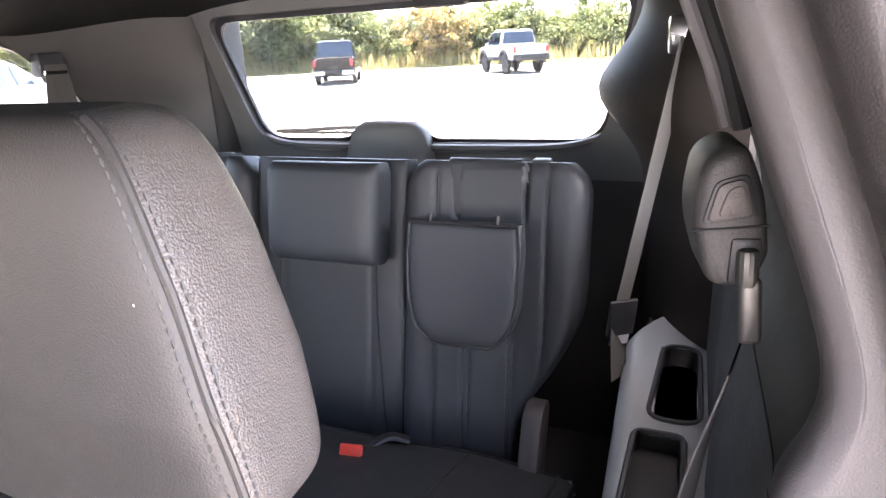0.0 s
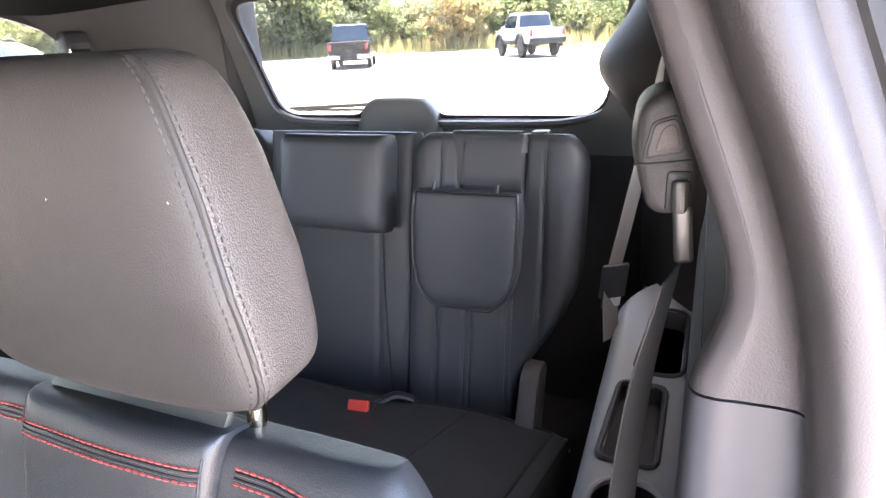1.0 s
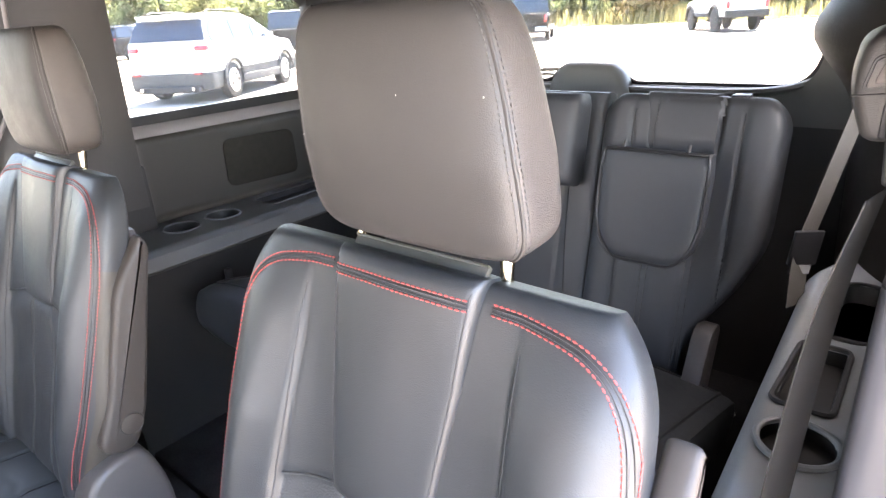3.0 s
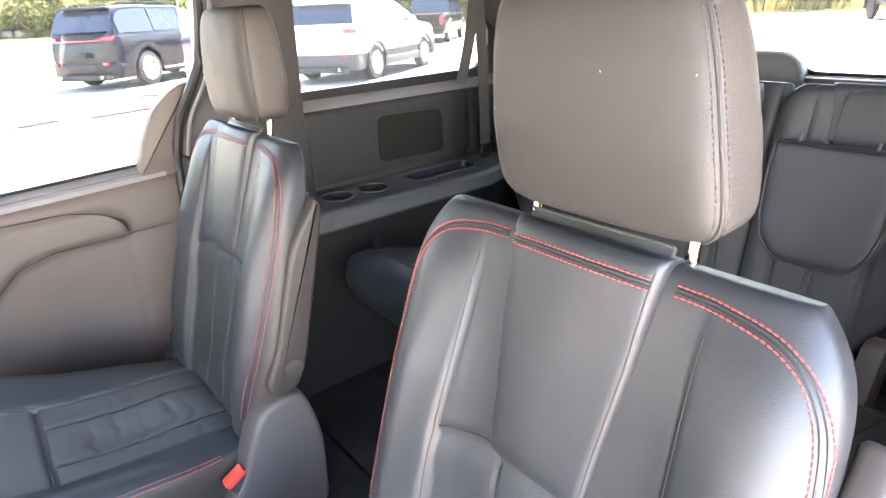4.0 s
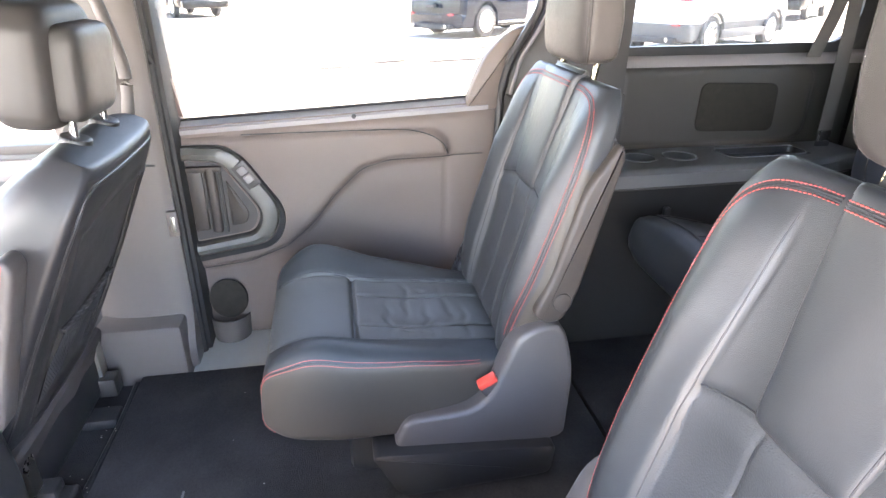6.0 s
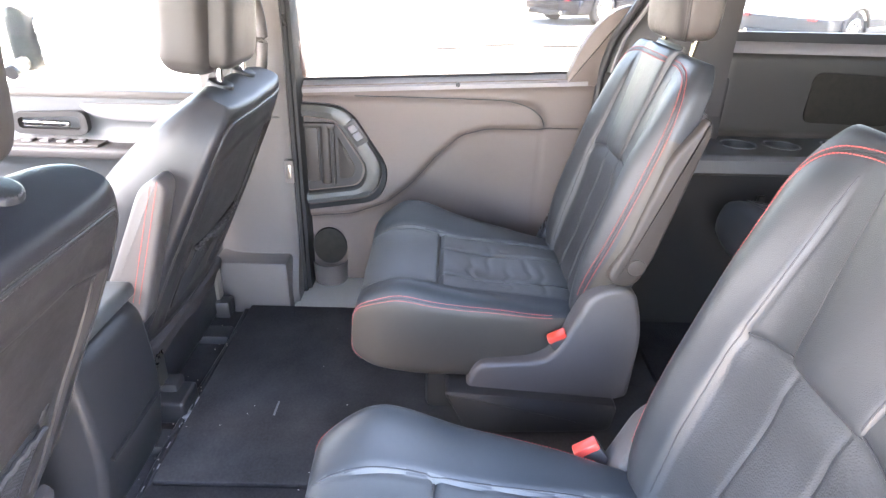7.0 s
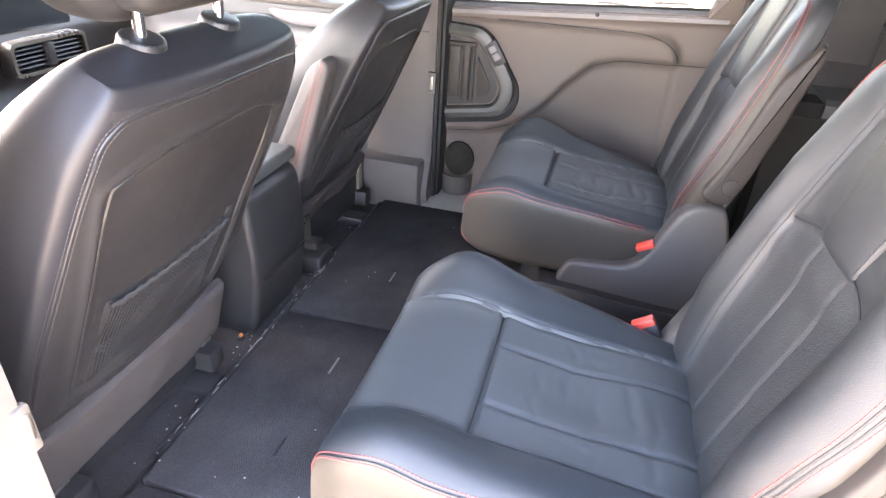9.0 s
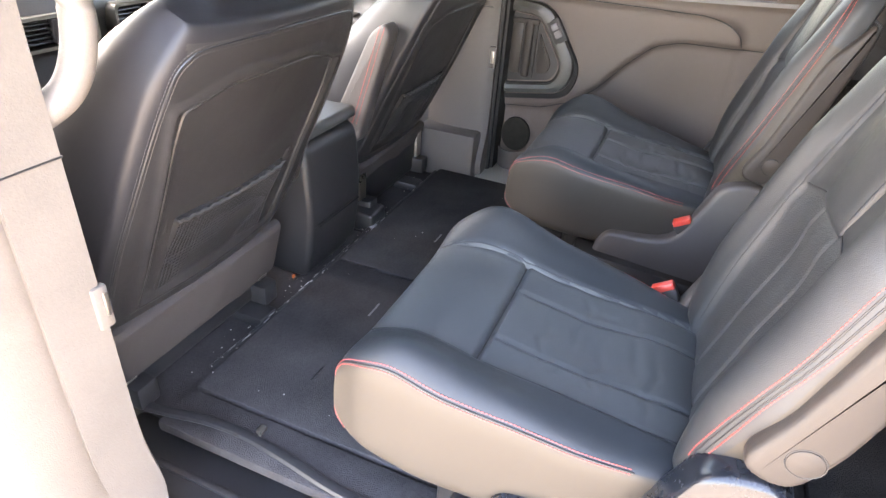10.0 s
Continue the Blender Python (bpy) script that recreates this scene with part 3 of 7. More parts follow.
# window of the sliding door
def pane_line(z):
    return -0.945 + 0.24 * max(0, z - 1.05) ** 1.15


win = tagged(new("window_1"), "tinted side window of the sliding door", "window", "", "structure")
pane = part("pane", sheet(lambda u, v: (pane_line(1.03 + 0.51 * v), 0.17 + 0.98 * u, 1.03 + 0.51 * v), 4, 8, 0.004, (-1, 0, 0)), GLASS, win)
part("front_frame", sheet(lambda u, v: (pane_line(1.06 + 0.50 * v) + 0.02, 0.165 + 0.05 * u - 0.05 * v, 1.06 + 0.50 * v), 2, 8, 0.05, (-1, 0, 0)), shade("brown_frame", (0.11, 0.075, 0.065), 0.5), win)
part("top_rail", box(-0.90, -0.80, 0.10, 1.20, 1.535, 1.60, 0.015), TRIM_DARK, win)

# middle pillar behind the sliding door
cp = tagged(new("pillar_trim_1"), "dark grey pillar trim with black door seal", "pillar trim", "", "structure")


def seal_y(z):
    return lerp(z, [(0.35, 1.085), (0.95, 1.085), (1.10, 1.09), (1.20, 1.11), (1.27, 1.15), (1.33, 1.178), (1.45, 1.19), (1.6, 1.2)])


part("pillar_cover", sheet(lambda u, v: (-0.80 - 0.10 * (1 - u) ** 2 + 0.10 * max(0, 1.05 + 0.53 * v - 1.2) * 0.6, seal_y(1.0 + 0.58 * v) + 0.01 + (1.40 - seal_y(1.0 + 0.58 * v)) * u, 1.0 + 0.58 * v), 10, 24, 0.06, (-1, 0, 0)), TRIM_DARK, cp)
zs = np.linspace(0.36, 1.55, 50)
part("door_seal", tube([(-0.905 + 0.20 * max(0, z - 1.1), seal_y(z) - 0.004, z) for z in zs], 0.012, 8), BLACK, cp)
part("pale_edge", tube([(-0.882 + 0.20 * max(0, z - 1.1), seal_y(z) + 0.018, z) for z in zs], 0.005, 8), TRIM_LIGHT, cp, "pale grey lip along the door seal")
part("lower_cover", box(-0.96, -0.84, 1.095, 1.44, 0.35, 1.10, 0.01), TRIM_DARK, cp)

# rear quarter, far side
qt = tagged(new("quarter_trim_1"), "moulded rear quarter trim with speaker, ledge and cup holders", "quarter trim", "", "structure")


def quarter_skin(u, v):
    y, z = 1.36 + 0.86 * u, 0.90 + 0.285 * v
    inside = min(y - 1.43, 2.065 - y, z - 0.935, 1.165 - z)
    corner = math.hypot(max(0, y - 2.01) / 0.055, max(0, abs(z - 1.05) - 0.06) / 0.055)
    inside = min(inside, (1 - corner) * 0.055) if corner > 0 else inside
    lift = 0.020 / (1 + math.exp(-inside / 0.005))
    return -0.885 + lift, y, z


part("upper_panel", sheet(quarter_skin, 80, 40, 0.05, (-1, 0, 0)), QUARTER, qt)
part("speaker_grille", plate(rounded([(1.683, 0.975), (1.945, 0.968), (1.940, 1.112), (1.686, 1.120)], 0.03, 6), 0, -0.868, -0.860, 0.003), MESH, qt, "black rectangular speaker grille")
# Pale colour on this rounded ledge imitates a sill lit by the window.
part("window_ledge", sheet(lambda u, v: (-0.888 + 0.040 * math.cos(math.pi * 0.5 * v), 1.37 + 0.84 * u, 1.168 + 0.040 * math.sin(math.pi * 0.5 * v)), 20, 8, 0.05, (-1, 0, 0)), TRIM_LIGHT, qt, "ledge below the quarter window, coloured pale like a lit sill")
# the ledge with two cup holders and a tray
def ledge_edge(y):
    return step(y, [(1.30, -0.655), (1.95, -0.665), (2.15, -0.72)])


CUPS = [(-0.785, 1.475), (-0.785, 1.60)]
TRAY = rounded([(-0.84, 1.73), (-0.735, 1.74), (-0.745, 2.0), (-0.84, 2.02)], 0.03)
led = part("ledge", holed(sheet(lambda u, v: (ledge_edge(1.30 + 0.86 * u) + (-0.875 - ledge_edge(1.30 + 0.86 * u)) * v, 1.30 + 0.86 * u, 0.925 - 0.012 * max(0, 1 - v * 9) ** 2), 172, 44, 0.035, (0, 0, -1)),
                          lambda x, y: any(math.hypot(x - a, y - b) < 0.047 for a, b in CUPS) or (-0.838 < x < -0.742 and 1.745 < y < 2.005)), LEDGE, qt)
for cx_, y in CUPS:
    part("cup_holder", well(circle(cx_, y, 0.049), 0.926, 0.06), BLACK, led)
    part("cup_rim", tube([(cx_ + 0.0495 * math.cos(a), y + 0.0495 * math.sin(a), 0.926) for a in np.linspace(0, 2 * math.pi, 36)], 0.0026, 8), LEDGE, led)
part("tray", well(TRAY, 0.926, 0.02, 0.95), BLACK, led)
part("tray_rim", tube([(x, y, 0.926) for x, y in TRAY + TRAY[:1]], 0.002, 6), LEDGE, led)
part("side_wall", sheet(lambda u, v: (ledge_edge(1.20 + 0.96 * u) - 0.006 - 0.02 * math.sin(3 * v), 1.20 + 0.96 * u, 0.37 + 0.545 * v), 20, 10, 0.10, (-1, 0, 0)), ARCH_SHADE, qt, "wheel-arch cover, darkened for the shade under the ledge")
part("cargo_hook", box(-0.672, -0.655, 1.505, 1.525, 0.775, 0.815, 0.005), BLACK, qt)
part("ledge_groove", tube([(ledge_edge(y) - 0.002, y, 0.875) for y in np.linspace(1.22, 2.12, 30)], 0.004, 6), TRIM_DARK, qt)

win = tagged(new("window_2"), "tinted rear quarter window", "window", "", "structure")
qo = rounded([(1.33, 1.195), (2.16, 1.20, 0.05), (2.215, 1.33, 0.08), (2.12, 1.50, 0.10), (1.90, 1.58, 0.15), (1.30, 1.585)], 0.03, 6)
pane = part("pane", plate(qo, 0, -0.885, -0.881), GLASS, win)
pane.visible_shadow = False
qi = rounded([(1.36, 1.222), (2.12, 1.228, 0.05), (2.175, 1.33, 0.08), (2.085, 1.475, 0.10), (1.88, 1.552, 0.15), (1.33, 1.556)], 0.03, 6)
part("seal", ring_plate(qo, qi, 0, -0.880, -0.862), BLACK, win)
wo = rounded([(1.20, 1.17), (2.50, 1.17, 0.01), (2.50, 1.33, 0.01), (2.50, 1.50, 0.01), (1.90, 1.64, 0.01), (1.20, 1.64, 0.01)], 0.01, 6)
part("surround", ring_plate(wo, qo, 0, -0.93, -0.872), TRIM_DARK, win)

# ---- van: tail ----
dp = tagged(new("pillar_trim_2"), "smooth grey rear pillar trim", "pillar trim", "", "structure")


def d_pillar(sx):
    def fn(u, v):
        z = 0.90 + 0.68 * v
        x = 0.845 - 0.215 * u ** 1.3 + 0.02 * math.sin(math.pi * u)
        y = (2.20 if z < 1.33 else 2.20 - 0.30 * ((z - 1.33) / 0.25)) * (1 - u) + 2.40 * u
        return sx * x, y, z
    return fn


part("pillar_cover", sheet(d_pillar(-1), 16, 20, 0.05, (0, 1, 0)), shade("rear_pillar_plastic", (0.046, 0.044, 0.042), 0.45, spec=0.45, var=0.07), dp)
part("black_gap", sheet(lambda u, v: (-0.632 + 0.03 * u, 2.405 + 0.045 * u, 0.80 + 0.78 * v), 2, 10, 0.02, (0, 1, 0)), BLACK, dp)
# Brown-grey rear pillar colour, reused as painted shade on the doorway pillar's inner wall.
BROWN_SHADE = shade("brown_grey_and_shade_plastic", (0.024, 0.019, 0.016), 0.6, spec=0.2, var=0.08, bump=0.0002, bump_scale=900)
dn = tagged(new("pillar_trim_3"), "bulging dark rear pillar trim beside the tailgate glass", "pillar trim", "", "structure")


def near_d(u, v):
    z = 0.86 + 0.72 * v
    bulge = 0.10 * bell(z - 1.36, 0.10) + 0.03 * v
    return 0.80 - (0.16 + bulge) * math.sin(math.pi * 0.5 * u) ** 0.8, 1.95 + 0.42 * u ** 1.2, z


part("pillar_cover", sheet(near_d, 20, 30, 0.05, (0.3, 1, 0)), BROWN_SHADE, dn)

# Charcoal trim made lighter: light through the rear glass is put into the colour.
TAIL_TRIM_LIT = shade("lit_grey_tailgate_plastic", (0.12, 0.12, 0.112), 0.45, spec=0.45, var=0.06, bump=0.0002, bump_scale=1000)
tg = tagged(new("tailgate"), "closed tailgate with dark trim and a wide rear window", "tailgate", "", "structure")
TY = 2.50


go = rounded([(-0.66, 1.12), (0.66, 1.12), (0.62, 1.64), (-0.70, 1.64)], 0.02, 6)
gi = rounded([(-0.515, 1.212, 0.07), (0.515, 1.212, 0.07), (0.60, 1.575, 0.06), (-0.60, 1.575, 0.06)], 0.05, 6)


def lean(geo):
    return [(x, y - 0.22 * max(0, z - 1.2), z) for x, y, z in geo[0]], geo[1]


part("window_frame", lean(ring_plate(go, gi, 1, TY - 0.030, TY + 0.02)), TAIL_TRIM_LIT, tg, "grey moulded frame of the rear window")
part("frame_lip", lean(tube([(x, TY - 0.036 + 0.02 * abs(x / 0.5) ** 6, 1.199 + 0.05 * abs(x / 0.55) ** 8) for x in np.linspace(-0.55, 0.55, 40)], 0.015, 8, 0.8)), TAIL_TRIM_LIT, tg, "rounded lower lip of the frame")
gb = rounded([(-0.508, 1.220, 0.07), (0.508, 1.220, 0.07), (0.585, 1.56, 0.06), (-0.585, 1.56, 0.06)], 0.05, 6)
part("glass_border", lean(ring_plate(gi, gb, 1, TY - 0.006, TY + 0.008)), BLACK, tg)
pane = part("pane", lean((lambda bm: ([tuple(v.co) for v in bm.verts], [tuple(v.index for v in f.verts) for f in bm.faces]))(plate(gi, 1, TY - 0.001, TY + 0.003))), GLASS, tg)
part("lower_panel", sheet(lambda u, v: (-0.80 + 1.6 * u, TY - 0.03 - 0.05 * math.sin(math.pi * min(v * 1.2, 1)), 0.28 + 0.91 * v), 24, 16, 0.04, (0, 1, 0)), TRIM_DARK, tg)
part("wiper_cover", Pad(lambda t: soft(t, [(0, 0.28), (0.55, 0.262), (0.8, 0.235), (0.93, 0.20), (1, 0.15)], 0.05), 0.192, 0.060, 0.05, None, Matrix.Translation((-0.068, TY - 0.060, 1.082)) @ pose(0, 0, 0, -12), p=3.2, q=5.0).geo(36, 36), TAIL_TRIM_LIT, tg, "rounded cover of the rear wiper motor")
part("cover_seal", tube(glide([(-0.26, TY - 0.012, 1.214), (-0.215, TY - 0.012, 1.222), (-0.180, TY - 0.012, 1.250), (-0.13, TY - 0.014, 1.264), (-0.075, TY - 0.016, 1.267), (-0.015, TY - 0.014, 1.260), (0.025, TY - 0.012, 1.238), (0.06, TY - 0.012, 1.218), (0.10, TY - 0.012, 1.214)], 8), 0.006, 8), RUBBER, tg)
part("top_latch", box(0.06, 0.20, TY - 0.13, TY - 0.08, 1.555, 1.60, 0.012), BLACK, tg)
wp = part("wiper_blade", tube([(-0.16, TY + 0.022, 1.250), (-0.40, TY + 0.022, 1.240), (-0.50, TY + 0.022, 1.236)], 0.006, 6), BLACK, tg)
part("blade_lip", box(-0.48, -0.22, TY + 0.016, TY + 0.028, 1.228, 1.236, 0.003), BLACK, wp)

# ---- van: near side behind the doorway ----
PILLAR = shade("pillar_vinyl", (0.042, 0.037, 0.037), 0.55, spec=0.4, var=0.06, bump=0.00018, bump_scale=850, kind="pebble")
cn = tagged(new("pillar_trim_4"), "pale grey grained trim of the pillar behind the doorway", "pillar trim", "", "structure")


def inner_edge(z):
    return soft(z, [(0.3, 0.764), (1.20, 0.760), (1.25, 0.760), (1.288, 0.774), (1.315, 0.776), (1.36, 0.761), (1.41, 0.741), (1.455, 0.724), (1.62, 0.66)], 0.015)


def rib_edge(z):
    return soft(z, [(0.3, 0.836), (1.184, 0.829), (1.236, 0.823), (1.304, 0.811), (1.365, 0.792), (1.455, 0.754), (1.62, 0.69)], 0.03)


def pillar_skin(z0, z1, u0=0.0, u1=0.6):
    """The inner wall, the face towards the doorway and the rib beside the weather strip."""
    def fn(u, v):
        z = z0 + (z1 - z0) * v
        e, r = inner_edge(z), rib_edge(z)
        w = e + step(z, [(1.18, 0.002), (1.30, 0.012)])
        path = [(w, 1.62), (w, 1.45), (w, 1.30), (w - 0.001, 1.24), (e + 0.001, 1.215), (e + 0.004, 1.203), (e + 0.014, 1.199),
                ((e + r) / 2, 1.200), (r - 0.008, 1.200), (r - 0.001, 1.196), (r + 0.004, 1.184), (r + 0.014, 1.174), (r + 0.028, 1.176), (r + 0.038, 1.188), (r + 0.044, 1.205), (r + 0.047, 1.24)]
        k = (u0 + (u1 - u0) * u) * (len(path) - 1)
        i = min(int(k), len(path) - 2)
        f = k - i
        p = [Vector((*path[max(0, min(len(path) - 1, i + j))], 0)) for j in (-1, 0, 1, 2)]
        q = 0.5 * (2 * p[1] + (p[2] - p[0]) * f + (2 * p[0] - 5 * p[1] + 4 * p[2] - p[3]) * f * f + (3 * p[1] - p[0] - 3 * p[2] + p[3]) * f ** 3)
        return q.x, q.y, z
    return fn


part("seal_rib", sheet(pillar_skin(0.36, 1.60, 0.6, 1.0), 40, 40, 0.03, (0.7, 0.7, 0)), PILLAR, cn, "rounded rib beside the weather strip")
# The inner wall turns from the doorway; a darker material gives its shade.
second_material(part("pillar_cover", sheet(pillar_skin(1.243, 1.60), 60, 40, 0.03, (0.7, 0.7, 0)), PILLAR, cn), BROWN_SHADE, lambda c, n: c.y > 1.236)
part("lower_cover", sheet(pillar_skin(0.36, 1.241), 60, 24, 0.03, (0.7, 0.7, 0)), shade("smooth_grey_cover", (0.034, 0.034, 0.038), 0.45, var=0.05), cn, "smooth pale grey lower cover")
part("door_jamb", sheet(lambda u, v: (rib_edge(0.3 + 1.3 * v) + 0.045 + 0.10 * u, 1.245 + 0.03 * math.sin(u * math.pi * 3) - 0.02 * u, 0.3 + 1.3 * v), 30, 20, 0.03, (0, 1, 0)), PILLAR, cn, "painted jamb with weather strip")
part("weather_strip", tube([(rib_edge(z) + 0.062, 1.218, z) for z in np.linspace(0.35, 1.6, 40)], 0.012, 8), RUBBER, cn)
# Frame edge in pale plastic: the light it catches is in the colour.
part("lit_window_edge", tube([(0.690, 1.52, 1.54), (0.7035, 1.52, 1.492), (0.726, 1.52, 1.438), (0.744, 1.52, 1.385)], 0.0075, 8), TRIM_LIGHT, cn, "lip beside the quarter window, coloured pale as if lit")
part("window_seal", tube([(0.703, 1.50, 1.54), (0.716, 1.50, 1.492), (0.738, 1.50, 1.438), (0.754, 1.50, 1.385)], 0.0075, 8), RUBBER, cn)

qn = tagged(new("quarter_trim_2"), "rear quarter trim with grey ledge, bin and cup holder", "quarter trim", "", "structure")
part("wall", sheet(lambda u, v: (0.77, 1.45 + 0.75 * u, 0.36 + 0.83 * v), 6, 12, 0.09, (1, 0, 0)), TRIM_DARK, qn)
wq = tagged(new("window_4"), "tinted rear quarter window behind the doorway pillar", "window", "", "structure")
pane = part("pane", box(0.868, 0.872, 1.53, 2.16, 1.18, 1.56), GLASS, wq)
pane.visible_shadow = False
part("surround", ring_plate(rounded([(1.42, 1.17), (2.30, 1.17), (2.30, 1.62), (1.42, 1.62)], 0.01), rounded([(1.56, 1.20), (2.12, 1.20), (2.06, 1.50), (1.56, 1.52)], 0.05), 0, 0.80, 0.88), TRIM_DARK, wq)
part("side_wall", box(0.66, 0.90, 1.27, 2.2, 0.36, 0.90, 0.02), TRIM_DARK, qn)


def near_ledge(u, v):
    y = 1.29 + 0.80 * u
    inner = 0.649 - 0.026 * (y - 1.34) + 0.05 * max(0, (y - 1.97) / 0.12) ** 2
    return inner + (0.80 - inner) * v, y, 0.915 + 0.02 * u - 0.02 * max(0, 1 - v * 7) ** 2


BIN = rounded([(0.664, 1.525), (0.738, 1.525), (0.738, 1.705), (0.671, 1.705)], 0.015)
NTRAY = rounded([(0.685, 1.74), (0.76, 1.74), (0.76, 1.97), (0.70, 1.97)], 0.03)
ln = part("ledge", holed(sheet(near_ledge, 160, 40, 0.05, (0, 0, -1)), lambda x, y: math.hypot(x - 0.712, y - 1.45) < 0.043 or (0.669 < x < 0.735 and 1.529 < y < 1.701) or (0.694 < x < 0.757 and 1.745 < y < 1.965)), SILVER_TRIM, qn, "grey moulded ledge")
part("bin", well(BIN, 0.924, 0.07), BLACK, ln)
part("bin_rim", tube([(x, y, 0.9225 + 0.025 * (y - 1.5)) for x, y in BIN + BIN[:1]], 0.0045, 6), TRIM_DARK, ln)
part("cup_holder", well(circle(0.712, 1.45, 0.045), 0.921, 0.07), BLACK, ln)
part("cup_rim", tube([(0.712 + 0.046 * math.cos(a), 1.45 + 0.046 * math.sin(a), 0.9215) for a in np.linspace(0, 2 * math.pi, 36)], 0.0045, 8), SILVER_TRIM, ln)
part("tray", well(NTRAY, 0.930, 0.03), BLACK, ln)
part("tray_rim", tube([(x, y, 0.9275 + 0.025 * (y - 1.74)) for x, y in NTRAY + NTRAY[:1]], 0.004, 6), TRIM_DARK, ln)

# ---- van: B pillars and front ----
def b_pillar(sx, name, label):
    p = tagged(new(name), label, "pillar trim", "", "structure")
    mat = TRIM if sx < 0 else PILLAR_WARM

    def fn(u, v):
        z = 0.34 + 1.24 * v
        bulge = (0.05 if sx < 0 else 0.018) * bell(z - 0.42, 0.09)
        x = 0.775 - 0.06 * max(0, z - 1.2) - bulge
        y = -0.06 + 0.245 * u
        return sx * (x + 0.02 * u ** 10 + 0.04 * (1 - u) ** 6), y, z
    part("pillar_cover", sheet(fn, 20, 30, 0.08, (sx, 0, 0)), mat, p)
    if sx < 0:
        part("step_cover", box(min(sx * 0.70, sx * 0.85), max(sx * 0.70, sx * 0.85), -0.06, 0.168, 0.34, 0.545, 0.015), mat, p)
    part("weather_strip", tube([(sx * (0.825 if sx < 0 else 0.835) - sx * 0.06 * max(0, z - 1.2), 0.185 if sx < 0 else -0.065, z) for z in np.linspace(0.34, 1.55, 40)], 0.012 if sx < 0 else 0.006, 8), RUBBER, p)
    if sx < 0:
        st = part("striker", box(-0.79, -0.772, 0.166, 0.194, 0.775, 0.845, 0.004), mat, p, "moulded striker cover")
        part("striker_slot", box(-0.780, -0.768, 0.176, 0.187, 0.79, 0.832, 0.002), STEEL, st)
        part("cover_seam", box(-0.776, -0.772, -0.03, 0.165, 0.968, 0.971), BLACK, p)
    else:
        st = part("striker", box(0.787, 0.809, 0.178, 0.1905, 0.777, 0.842, 0.003), mat, p, "moulded striker cover")
        part("striker_slot", box(0.790, 0.797, 0.186, 0.1925, 0.795, 0.832, 0.002), STEEL, st)
        part("cover_seam", box(0.793, 0.876, 0.18, 0.1862, 1.0185, 1.0205), BLACK, p)
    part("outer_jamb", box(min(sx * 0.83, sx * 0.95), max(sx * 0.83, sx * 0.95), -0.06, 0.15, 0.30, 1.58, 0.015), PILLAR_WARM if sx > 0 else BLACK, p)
    return p


b_pillar(-1, "pillar_trim_5", "grey pillar trim behind the front passenger door")
bn = b_pillar(1, "pillar_trim_6", "pale pillar trim with grab handle at the doorway")
gh = glide([(0.815, 0.150, 1.055), (0.785, 0.165, 1.066), (0.757, 0.178, 1.090), (0.738, 0.185, 1.135), (0.732, 0.187, 1.20), (0.733, 0.185, 1.32), (0.742, 0.175, 1.42), (0.765, 0.15, 1.50), (0.80, 0.11, 1.55)], 8)
part("grab_handle", tube(gh, 0.019, 12), PILLAR_WARM, bn, "pale moulded grab handle")

